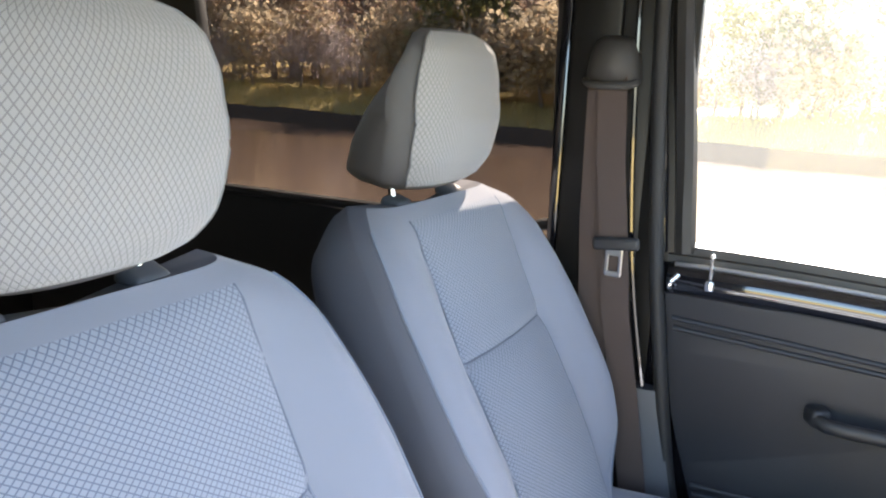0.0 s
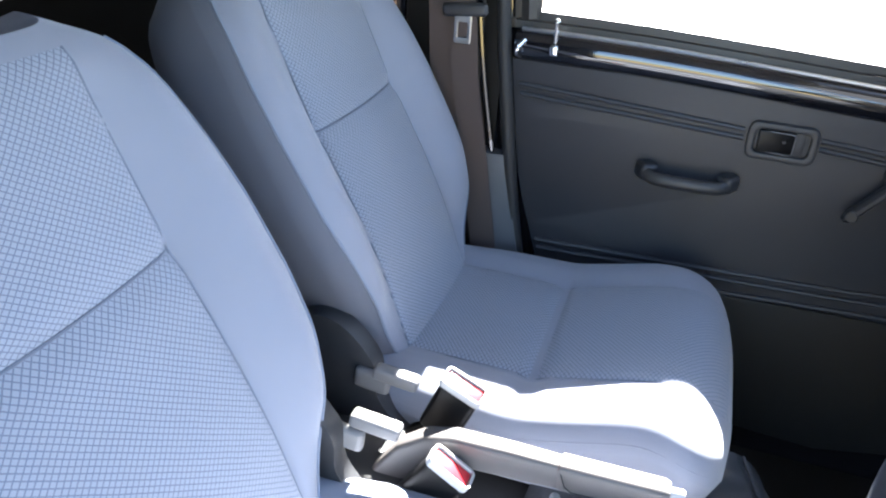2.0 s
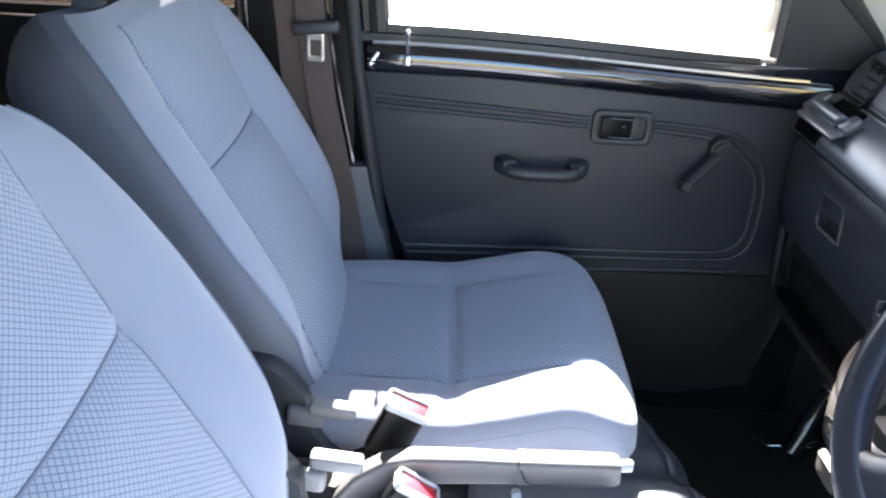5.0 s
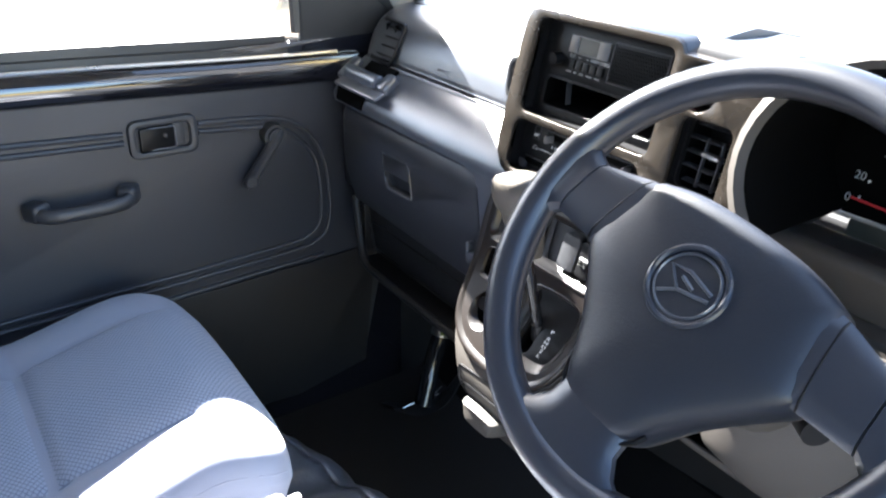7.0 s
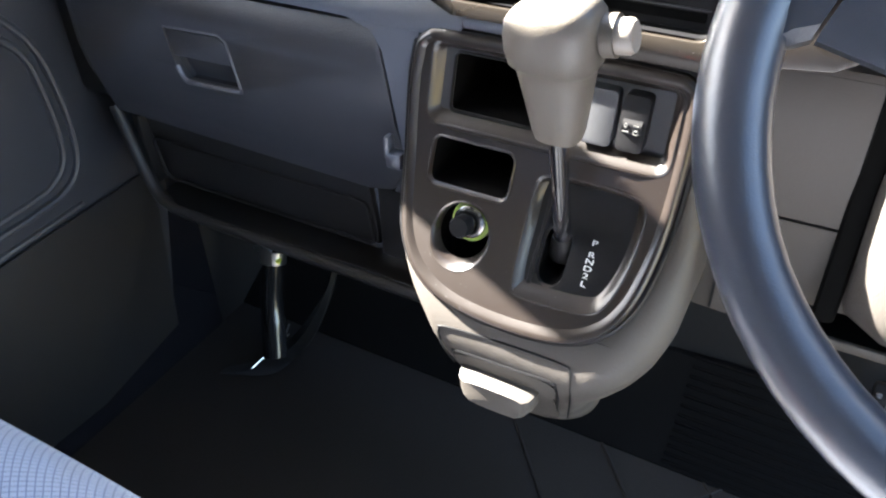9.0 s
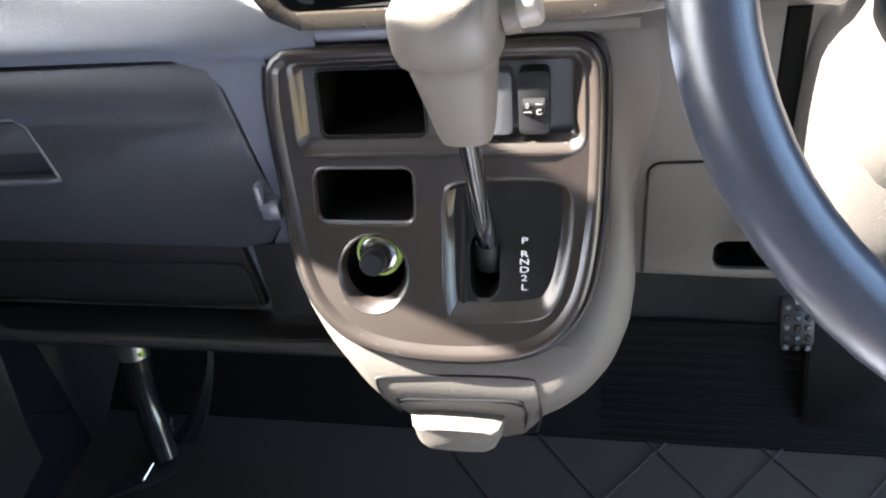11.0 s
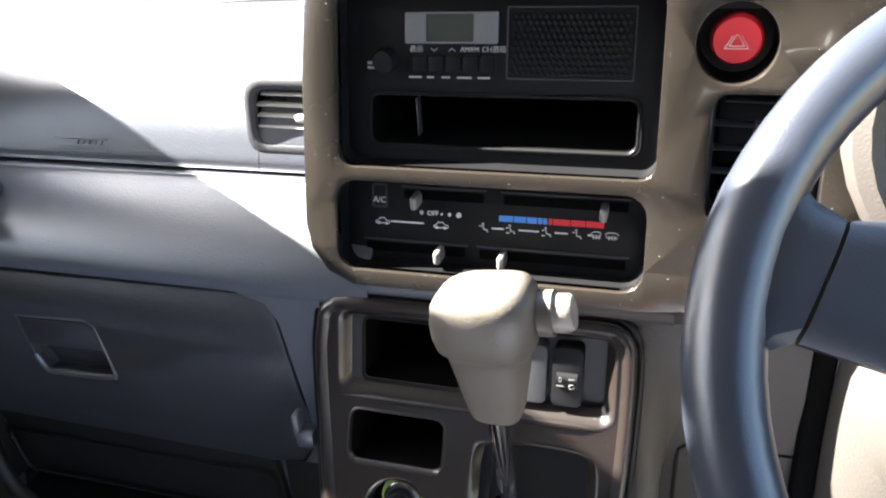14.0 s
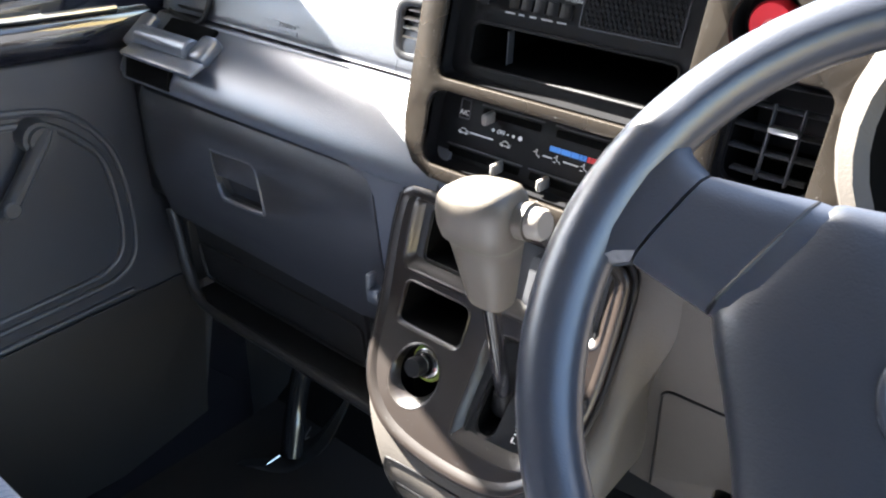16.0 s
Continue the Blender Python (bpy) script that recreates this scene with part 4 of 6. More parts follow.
part("grip_seam", tube([(0.0395, -0.002, 0.415), (0.0405, 0.004, 0.400), (0.0405, 0.012, 0.394), (0.0405, 0.06, 0.397), (0.0405, 0.108, 0.400)], 0.0009, 5), BLACK, brake)
part("brake_button", tube([(0.027, 0.110, 0.417), (0.027, 0.127, 0.419), (0.027, 0.129, 0.419)], 0.0075, 12, taper=[1, 1, 0.8]), PALE, brake, "pale push button")
part("arm_pin", tube([(0.036, -0.004, 0.378), (0.046, -0.004, 0.380)], 0.006, 10), PALE, brake, "pale pivot pin")
part("brake_gaiter", rbox(0.020, -0.20, 0.285, 0.06, 0.16, 0.07, 0.02, 3), BLACK, brake)
tunnel = finish("centre_tunnel", rbox(0.0, -0.42, 0.29, 0.13, 0.55, 0.10, 0.03, 3), RUBBER)
tagged(tunnel, "black moulded cover between the seats", "tunnel cover")

# ---- passenger seat belt ----
belt = thing("seat_belt", "brown seat belt hanging from its shoulder anchor with the tongue parked", "seat belt")
hood_r = []
for k in range(9):
    z = 1.022 + 0.075 * k / 8
    w = lerp(((1.022, 0.045), (1.037, 0.046), (1.067, 0.041), (1.087, 0.034), (1.097, 0.021)), z)
    d = lerp(((1.022, 0.034), (1.047, 0.046), (1.072, 0.044), (1.087, 0.034), (1.097, 0.018)), z)
    hood_r.append([(-0.618 + max(0.0, d * math.sin(a)), -0.364 + w * math.cos(a), z) for a in (2 * math.pi * q / 24 for q in range(24))])
part("anchor_cover", loft(hood_r), ANCHOR, belt, "dark plastic shoulder anchor cover")
part("anchor_lip", tube(smooth([(-0.600, -0.406, 1.025), (-0.580, -0.392, 1.020), (-0.574, -0.364, 1.019), (-0.580, -0.336, 1.020), (-0.600, -0.322, 1.025)], False, 5), 0.006, 8), ANCHOR, belt)


def strap(rows):
    rr = []
    for (x, y, z), w, d in rows:
        rr.append([(x + dx, y + dy, z) for dx, dy in ((0, -w), (0.0013, -w), (0.0013 + d, 0), (0.0013, w), (0, w), (d, 0))])
    return loft(rr)


part("webbing", strap([((-0.588, -0.358, 1.035), 0.024, 0), ((-0.586, -0.348, 0.90), 0.024, 0), ((-0.585, -0.330, 0.76), 0.024, 0.001), ((-0.585, -0.318, 0.65), 0.024, 0), ((-0.584, -0.292, 0.52), 0.024, 0.001), ((-0.583, -0.262, 0.36), 0.024, 0), ((-0.583, -0.25, 0.28), 0.024, 0)]), WEBBING, belt)
part("webbing", strap([((-0.598, -0.376, 1.03), 0.024, 0), ((-0.598, -0.372, 0.80), 0.024, 0), ((-0.597, -0.355, 0.55), 0.024, 0), ((-0.597, -0.33, 0.30), 0.024, 0)]), WEBBING, belt)
tg = part("tongue_guard", rbox(-0.578, -0.325, 0.767, 0.014, 0.078, 0.022, 0.007, 3, (6, 0, 0)), CHARCOAL, belt)
part("tongue_plate", plate(rrect(-0.341, -0.312, 0.712, 0.760, 0.004), [rrect(-0.335, -0.318, 0.721, 0.747, 0.002)], 0.002, lambda u, v, w: (-0.578 + w, u, v), edge=0.0006), STEEL, tg, "steel tongue")


# ---- dashboard ----
CONSOLE = ((0.29, 0.47), (0.32, 0.435), (0.36, 0.412), (0.40, 0.392), (0.425, 0.385), (0.445, 0.390), (0.47, 0.405), (0.50, 0.427), (0.525, 0.447), (0.55, 0.462), (0.58, 0.472), (0.63, 0.487), (0.66, 0.494), (0.70, 0.503))


def con_y(z):
    return sum(lerp(CONSOLE, z + d) * w for d, w in ((-0.014, 1), (-0.007, 2), (0.0, 3), (0.007, 2), (0.014, 1))) / 9


def on_console(u, v, w):
    return (u, con_y(v) - w, v)


def bez_y(z):
    return 0.487 + 0.24 * (z - 0.66)


def on_bezel(u, v, w):
    return (u, bez_y(v) - w, v)


def behind_bezel(d):
    return lambda u, v, w: (u, bez_y(v) + d - w, v)


dash = thing("dashboard", "slate grey plastic dashboard with a bronze centre panel, sunlit on top", "dashboard")


def end_round(x):
    """How far the pad's left end turns away."""
    return 0.05 * soft(x, -0.565, -0.635) ** 1.5


def pad_row(x, prof):
    e = end_round(x)
    return [(x, y + e * 0.8, z - e * 0.25) for y, z in prof]


XS = [-0.632, -0.622, -0.61, -0.595, -0.575, -0.55] + [-0.52 + 0.04 * k for k in range(11)] + [-0.09]
lower_prof = [tuple(p) for p in smooth([(0.60, 0.640), (0.500, 0.643), (0.486, 0.650), (0.488, 0.662), (0.500, 0.678), (0.522, 0.696), (0.545, 0.709), (0.553, 0.7125), (0.60, 0.712)], False, 4)]
flow_prof = [tuple(p) for p in smooth([(0.60, 0.644), (0.500, 0.644), (0.4865, 0.6445), (0.488, 0.662), (0.500, 0.678), (0.522, 0.696), (0.545, 0.709), (0.553, 0.7125), (0.60, 0.712)], False, 4)]
part("lower_pad", loft([pad_row(x, [(a[0] + (b[0] - a[0]) * k + 0.0018 * soft(x, -0.15, -0.09), a[1] + (b[1] - a[1]) * k) for a, b in zip(lower_prof, flow_prof)]) for x, k in [(x, soft(x, -0.21, -0.17)) for x in sorted(XS + [-0.185, -0.15])]], True, False), DASH, dash)
upper_prof = [tuple(p) for p in smooth([(0.62, 0.714), (0.560, 0.7145), (0.555, 0.718), (0.558, 0.730), (0.567, 0.752), (0.585, 0.774), (0.62, 0.790), (0.70, 0.7985), (0.79, 0.7975), (0.850, 0.790), (0.855, 0.74)], False, 4)]
part("upper_pad", loft([pad_row(x, upper_prof) for x in [q for q in XS if q < -0.2] + [-0.2]], True, False), DASH, dash)
part("upper_pad", loft([pad_row(x, upper_prof) for x in (-0.1995, -0.15, -0.09)], True, False), DASH, dash)
# raised lines that stand for the small moulded mark on the airbag cover
for k in range(4):
    part("moulded_mark", tube([(-0.392, 0.5603 - 0.0008 + 0.0026 * k * 0.5, 0.733 + 0.0026 * k), (-0.335, 0.5603 - 0.0008 + 0.0026 * k * 0.5, 0.733 + 0.0026 * k)], 0.0007, 5), DASH, dash)
# corner demister grille and window slot
def slatted_vent(name, x0, x1, z0, z1, f, n, material, frame_w=0.008, upright=2, label="", knob=True, r=0.01, slat=STEEL):
    v = part(name, plate(rrect(x0 - frame_w, x1 + frame_w, z0 - frame_w, z1 + frame_w, r + frame_w * 0.6), [rrect(x0, x1, z0, z1, r)], 0.006, f, edge=0.0025), material, dash, label)
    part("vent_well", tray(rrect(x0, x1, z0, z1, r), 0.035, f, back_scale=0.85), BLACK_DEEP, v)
    for k in range(n):
        z = z0 + (z1 - z0) * (k + 0.5) / n
        inset = 0.0
        if k in (0, n - 1):
            inset = r * 0.5
        part("slat", tube([Vector(f(x0 + inset, z, -0.003)), Vector(f((x0 + x1) / 2, z, -0.0015)), Vector(f(x1 - inset, z, -0.003))], 0.0050, 8, flat=0.30), slat, v)
    for k in range(upright):
        x = x0 + (x1 - x0) * (k + 1) / (upright + 1)
        part("vane", rbox(*f(x, (z0 + z1) / 2, -0.016), 0.0025, 0.016, (z1 - z0) * 0.94, 0.0008, 1), BLACK, v)
    if knob:
        part("vent_tab", rbox(*f(x0 + (x1 - x0) * 0.60, z0 + (z1 - z0) * 0.5, 0.002), 0.026, 0.010, 0.006, 0.002), slat, v)
    return v


slatted_vent("centre_vent", -0.200, -0.122, 0.7355, 0.7765, lambda u, v, w: (u, 0.566 + 0.12 * (v - 0.75) - w, v), 5, CHARCOAL, 0.009, 3, "dark framed centre air vent", slat=VENT_SLAT)
slatted_vent("corner_vent", -0.570, -0.490, 0.716, 0.772, lambda u, v, w: (u, 0.556 + 0.5 * (v - 0.73) + 0.25 * soft(u, -0.54, -0.60) * 0.1 - w, v), 4, BLACK, 0.005, 2, "corner air vent by the door", False, slat=BLACK)
part("demister_slot", rbox(-0.540, 0.650, 0.7925, 0.055, 0.014, 0.006, 0.0015, 2, (5, 0, 10)), BLACK, dash)
# pull-out cup shelf at the left end
shelf = part("cup_shelf", tube([(-0.549, 0.504, 0.697), (-0.547, 0.504, 0.697), (-0.453, 0.504, 0.697), (-0.451, 0.504, 0.697)], 0.0125, 18, taper=[0.85, 1, 1, 0.85], up=(0, 1, 0)), DASH, dash, "rolled front of the pull-out cup holder")
part("shelf_lip", rbox(-0.4885, 0.4865, 0.6845, 0.135, 0.022, 0.006, 0.0025, 2, (22, 0, 0)), DASH, shelf)
part("shelf_cheek", rbox(-0.440, 0.512, 0.697, 0.026, 0.034, 0.018, 0.006, 3, (35, 0, 0)), DASH, shelf)
part("shelf_cheek", rbox(-0.562, 0.512, 0.699, 0.024, 0.046, 0.014, 0.005, 3, (38, 0, 0)), DASH, shelf)
# Solid black boxes stand in for the shade inside the shelf's openings.
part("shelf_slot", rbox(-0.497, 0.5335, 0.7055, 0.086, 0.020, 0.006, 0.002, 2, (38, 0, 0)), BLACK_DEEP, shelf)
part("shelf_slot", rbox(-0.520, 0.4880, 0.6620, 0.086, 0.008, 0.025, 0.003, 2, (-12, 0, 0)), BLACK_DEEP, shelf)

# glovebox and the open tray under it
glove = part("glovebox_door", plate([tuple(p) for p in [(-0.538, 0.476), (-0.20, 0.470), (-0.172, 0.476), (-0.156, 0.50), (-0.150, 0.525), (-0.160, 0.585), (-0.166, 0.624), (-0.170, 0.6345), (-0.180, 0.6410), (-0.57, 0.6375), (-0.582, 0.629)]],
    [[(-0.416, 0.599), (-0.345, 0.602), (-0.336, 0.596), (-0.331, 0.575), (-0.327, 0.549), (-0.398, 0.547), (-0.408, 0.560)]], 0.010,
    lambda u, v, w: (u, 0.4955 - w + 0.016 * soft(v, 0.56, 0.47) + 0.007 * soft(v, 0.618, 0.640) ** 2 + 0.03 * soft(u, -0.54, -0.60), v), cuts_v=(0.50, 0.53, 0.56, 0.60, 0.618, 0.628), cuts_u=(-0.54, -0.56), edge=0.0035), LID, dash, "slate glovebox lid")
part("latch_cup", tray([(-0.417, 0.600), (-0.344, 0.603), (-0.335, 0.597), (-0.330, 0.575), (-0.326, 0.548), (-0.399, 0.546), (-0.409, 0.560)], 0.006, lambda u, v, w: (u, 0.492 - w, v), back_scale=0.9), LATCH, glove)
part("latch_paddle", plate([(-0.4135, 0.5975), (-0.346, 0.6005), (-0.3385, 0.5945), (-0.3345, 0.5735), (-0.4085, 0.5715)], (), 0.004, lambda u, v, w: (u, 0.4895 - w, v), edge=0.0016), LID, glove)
part("latch_lip", tube(smooth([(-0.4075, 0.4862, 0.5610), (-0.3985, 0.4850, 0.5478), (-0.385, 0.4845, 0.5470), (-0.340, 0.4845, 0.5485), (-0.3275, 0.4852, 0.5500)], False, 3), 0.0026, 8), DASH, glove)
part("latch_lip", tube([(-0.415, 0.4862, 0.6000), (-0.345, 0.4862, 0.6030), (-0.3365, 0.4862, 0.5970), (-0.3285, 0.4862, 0.5520)], 0.0014, 8), DASH, glove)
part("lower_panel", rbox(-0.375, 0.570, 0.555, 0.495, 0.10, 0.165, 0.01), BLACK, dash)
LID_R = ((0.470, -0.190), (0.476, -0.172), (0.50, -0.156), (0.525, -0.150), (0.585, -0.160), (0.622, -0.166), (0.638, -0.176), (0.645, -0.20))
part("pad_corner", loft([[(lerp(LID_R, z) + 0.002, y, z), (-0.128, y, z), (-0.128, 0.60, z), (lerp(LID_R, z) + 0.002, 0.60, z)] for z, y in ((0.476, 0.500), (0.488, 0.494), (0.50, 0.489), (0.525, 0.4865), (0.555, 0.4865), (0.585, 0.4865), (0.622, 0.4865), (0.638, 0.4866), (0.6445, 0.4868))]), DASH, dash)
part("tray_floor", rbox(-0.30, 0.62, 0.374, 0.40, 0.27, 0.012, 0.004), BLACK, dash)
part("tray_back", rbox(-0.362, 0.520, 0.434, 0.309, 0.010, 0.098, 0.003, 2, (8, 0, 0)), TRAY, dash)
part("tray_pocket", plate(rrect(-0.505, -0.209, 0.386, 0.446, 0.010), [rrect(-0.502, -0.212, 0.389, 0.444, 0.009)], 0.003, lambda u, v, w: (u, 0.512 - 0.14 * (v - 0.434) - w, v), edge=0.001), TRAY, dash)
part("tray_rail", tube(smooth([(-0.545, 0.505, 0.478), (-0.527, 0.500, 0.435), (-0.508, 0.494, 0.397), (-0.485, 0.489, 0.377), (-0.44, 0.487, 0.371), (-0.3, 0.486, 0.371), (-0.10, 0.486, 0.371)], False, 4), 0.008, 10, flat=0.9), TRAY, dash)
part("tray_divider", rbox(-0.162, 0.512, 0.430, 0.066, 0.012, 0.082, 0.003), TRAY, dash)
part("tray_end", rbox(-0.512, 0.62, 0.43, 0.012, 0.24, 0.09, 0.003), BLACK, dash)

# bronze centre panel
bez_out = [tuple(p) for p in [(-0.131, 0.705), (-0.127, 0.688), (-0.115, 0.673), (-0.096, 0.665), (0.10, 0.665), (0.17, 0.672), (0.205, 0.692), (0.216, 0.73), (0.214, 0.79), (0.222, 0.838), (0.216, 0.848), (0.110, 0.850), (0.104, 0.858), (0.095, 0.862), (-0.112, 0.862), (-0.123, 0.858), (-0.128, 0.845), (-0.131, 0.80)]]
radio_hole = rrect(-0.1055, 0.1005, 0.7445, 0.853, 0.010)
hvac_hole = rrect(-0.108, 0.0975, 0.6755, 0.7355, 0.014)
haz_hole = circle(0.140, 0.823, 0.0225)
rv_hole = rrect(0.130, 0.192, 0.722, 0.796, 0.010)
bezel = part("centre_bezel", plate(bez_out, [radio_hole, hvac_hole, haz_hole, rv_hole], 0.007, on_bezel, cuts_v=(0.69, 0.72, 0.74, 0.78, 0.82), edge=0.0042), BRONZE, dash, "bronze metallic centre panel with fine dusty flecks")
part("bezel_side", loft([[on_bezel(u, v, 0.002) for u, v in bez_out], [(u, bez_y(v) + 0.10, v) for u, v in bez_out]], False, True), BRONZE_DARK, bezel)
for hole, nm in ((radio_hole, "radio_rim"), (hvac_hole, "heater_rim")):
    part(nm, loft([[on_bezel(u, v, 0.004) for u, v in hole], [(u, bez_y(v) + 0.016, v) for u, v in hole]], False, True), BLACK, bezel)

# radio with its cubby
radio = part("radio_face", plate(rrect(-0.107, 0.102, 0.743, 0.8545, 0.006), [rrect(-0.0885, 0.087, 0.7545, 0.786, 0.006)], 0.004, behind_bezel(0.016), edge=0.0012), BLACK, dash, "black radio with display, keys and speaker")
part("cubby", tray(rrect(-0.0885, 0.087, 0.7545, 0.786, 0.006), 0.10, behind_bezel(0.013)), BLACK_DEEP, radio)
part("cubby_rim", plate(rrect(-0.0905, 0.089, 0.7525, 0.788, 0.007), [rrect(-0.0885, 0.087, 0.7545, 0.786, 0.006)], 0.0015, behind_bezel(0.0115), edge=0.0005), BLACK, radio)
part("cubby_rib", rbox(-0.058, bez_y(0.77) + 0.022, 0.770, 0.0012, 0.008, 0.026, 0.0003, 1), CHARCOAL, radio)
RF = behind_bezel(0.012)
part("display_surround", plate(rrect(-0.064, -0.002, 0.8185, 0.8375, 0.001), [rrect(-0.050, -0.018, 0.8195, 0.8365, 0.001)], 0.002, RF, edge=0.0005), mat("smoked_display_cover", (0.13, 0.13, 0.13), 0.12, 0, 500, 0, 0.1), radio)
part("display", plate(rrect(-0.051, -0.017, 0.819, 0.837, 0.001), (), 0.001, RF, edge=0), LCD, radio, "small grey-green clock display")
part("volume_knob", tube([RF(-0.0765, 0.809, 0), RF(-0.0765, 0.809, 0.012)], 0.0068, 18), BLACK, radio)
for k in range(5):
    x = -0.054 + 0.0115 * k
    part("radio_key", plate(rrect(x - 0.0048, x + 0.0048, 0.801, 0.811, 0.001), (), 0.0022, RF, edge=0.0006), BLACK, radio)
gr = bmesh.new()
for i in range(20):
    for j in range(10):
        x = 0.0075 + 0.0038 * (i + 0.5 * (j % 2))
        z = 0.8005 + 0.0038 * j
        if x < 0.080:
            rbox(*RF(x, z, 0.0006), 0.0024, 0.0014, 0.0024, 0.0, 1, (0, 45, 0), bm=gr)
part("speaker_grille", gr, BLACK, radio, "fine diamond speaker grille")
part("grille_edge", plate(rrect(0.0035, 0.0835, 0.797, 0.8405, 0.001), [rrect(0.0045, 0.0825, 0.798, 0.8395, 0.001)], 0.001, RF, edge=0), CHARCOAL, radio)


def facing(x, z, yfun, slope, lift=0.0008):
    """Where print lies on a face that leans back by slope (run over rise)."""
    up = Vector((0, slope, 1)).normalized()
    nrm = Vector((1, 0, 0)).cross(up)
    m = Matrix(((1, up.x, nrm.x, x), (0, up.y, nrm.y, 0), (0, up.z, nrm.z, z), (0, 0, 0, 1)))
    m.translation = Vector((x, yfun(z), z)) + nrm * lift
    return m


def radio_print(text, x, z, size, material=PRINT_DIM):
    words("print", text, size, facing(x, z, lambda q: bez_y(q) + 0.012, 0.24), material, radio)


radio_print("表示", -0.0565, 0.8145, 0.0048)
radio_print("AM/FM", -0.0205, 0.8145, 0.0042)
radio_print("CH選局", -0.0045, 0.8145, 0.0046)
for x, d in ((-0.0445, -1), (-0.0325, 1)):
    part("print", tube([Vector(RF(x - 0.0022, 0.8145 - d * 0.001, 0.0005)), Vector(RF(x, 0.8145 + d * 0.001, 0.0005)), Vector(RF(x + 0.0022, 0.8145 - d * 0.001, 0.0005))], 0.0003, 5), PRINT_DIM, radio)
for x0, x1 in ((-0.063, -0.052), (-0.050, -0.044), (-0.040, -0.033), (-0.030, -0.018), (-0.016, -0.006)):
    part("print", rbox((x0 + x1) / 2, RF(0, 0.7975, 0)[1] - 0.0004, 0.7975, (x1 - x0) * 0.8, 0.0004, 0.0012, 0, 1), PRINT_DIM, radio)
for z in (0.806, 0.803):
    part("print", rbox(-0.0875, RF(0, z, 0)[1] - 0.0004, z, 0.007, 0.0004, 0.0018, 0, 1), PRINT_DIM, radio)

# heater controls
heat = part("heater_face", plate(rrect(-0.109, 0.0985, 0.6745, 0.7365, 0.012), (), 0.004, behind_bezel(0.018), edge=0.001), BLACK, dash, "black heater panel with four sliders")
HF = behind_bezel(0.014)
for x0, x1, z in ((-0.066, -0.010, 0.7205), (0.004, 0.085, 0.7205), (-0.094, -0.022, 0.6835), (-0.012, 0.085, 0.6835)):
    part("slider_slot", plate(rrect(x0, x1, z - 0.003, z + 0.003, 0.001), (), 0.0006, HF, edge=0), BLACK_DEEP, heat)
    part("slot_rail", plate(rrect(x0 - 0.002, x1 + 0.002, z + 0.0045, z + 0.0055, 0.0004), (), 0.0012, HF, edge=0), CHARCOAL, heat)
for x, z in ((-0.055, 0.7195), (0.0705, 0.7195), (-0.0385, 0.684), (0.0055, 0.684)):
    part("slider_tab", rbox(x, HF(x, z, 0)[1] - 0.008, z, 0.0048, 0.014, 0.0095, 0.002, 3), TAB, heat, "pale slider tab")
part("heater_key", plate(rrect(-0.0895, -0.0785, 0.7105, 0.7265, 0.001), [rrect(-0.0885, -0.0795, 0.7115, 0.7255, 0.001)], 0.0012, HF, edge=0.0003), CHARCOAL, heat)
def heat_print(text, x, z, size, material=PRINT):
    words("print", text, size, facing(x, z, lambda q: bez_y(q) + 0.014, 0.24), material, heat)

heat_print("A/C", -0.084, 0.7155, 0.0058)
heat_print("OFF", -0.0452, 0.7085, 0.0046)
for x, r in ((-0.039, 0.0007), (-0.0335, 0.0012), (-0.027, 0.0018)):
    part("print", plate(circle(x, 0.7083, r, n=12), (), 0.0005, HF, edge=0), PRINT, heat)
def bar(x0, x1, z, h, material):
    part("print", plate([(x0, z - h), (x1, z - h), (x1, z + h), (x0, z + h)], (), 0.0005, HF, edge=0), material, heat)

for x0, x1 in ((0.001, 0.0105), (0.0112, 0.0192), (0.0199, 0.0265), (0.0272, 0.0300), (0.0306, 0.0332)):
    bar(x0, x1, 0.7082, 0.0019, BLUE)
for x0, x1 in ((0.0342, 0.0365), (0.0372, 0.0480), (0.0487, 0.0580), (0.0587, 0.0700)):
    bar(x0, x1, 0.7082, 0.0019, RED)
for x0, x1 in ((-0.076, -0.052), (-0.004, 0.0045), (0.0145, 0.028), (0.0385, 0.047), (0.060, 0.0625)):
    bar(x0, x1, 0.7012, 0.0004, PRINT)


def sketch(path, closed=False):
    part("print", tube([Vector(HF(u, v, 0.0004)) for u, v in path], 0.00032, 5, closed), PRINT, heat)


def car_sign(x, z):
    sketch([(x - 0.005, z - 0.0015), (x + 0.005, z - 0.0015), (x + 0.005, z), (x + 0.0028, z + 0.0004), (x + 0.0015, z + 0.002), (x - 0.002, z + 0.002), (x - 0.0035, z + 0.0002), (x - 0.005, z - 0.0004)], True)
    for d in (-0.0028, 0.0028):
        sketch([(x + d + 0.0008 * math.cos(a), z - 0.0016 + 0.0008 * math.sin(a)) for a in (0, 1.2, 2.4, 3.6, 4.8)], True)


def seat_sign(x, z, extra=0):
    sketch([(x - 0.001, z + 0.0016), (x - 0.0004, z - 0.001), (x + 0.0018, z - 0.0012), (x + 0.0024, z - 0.0026)])
    sketch([(x - 0.001 + 0.0006 * math.cos(a), z + 0.0026 + 0.0006 * math.sin(a)) for a in (0, 1.5, 3.0, 4.5)], True)
    sketch([(x - 0.0035, z + 0.001), (x - 0.0018, z + 0.0012)])
    if extra:
        sketch([(x - 0.0035, z - 0.0022), (x - 0.0012, z - 0.0022)])


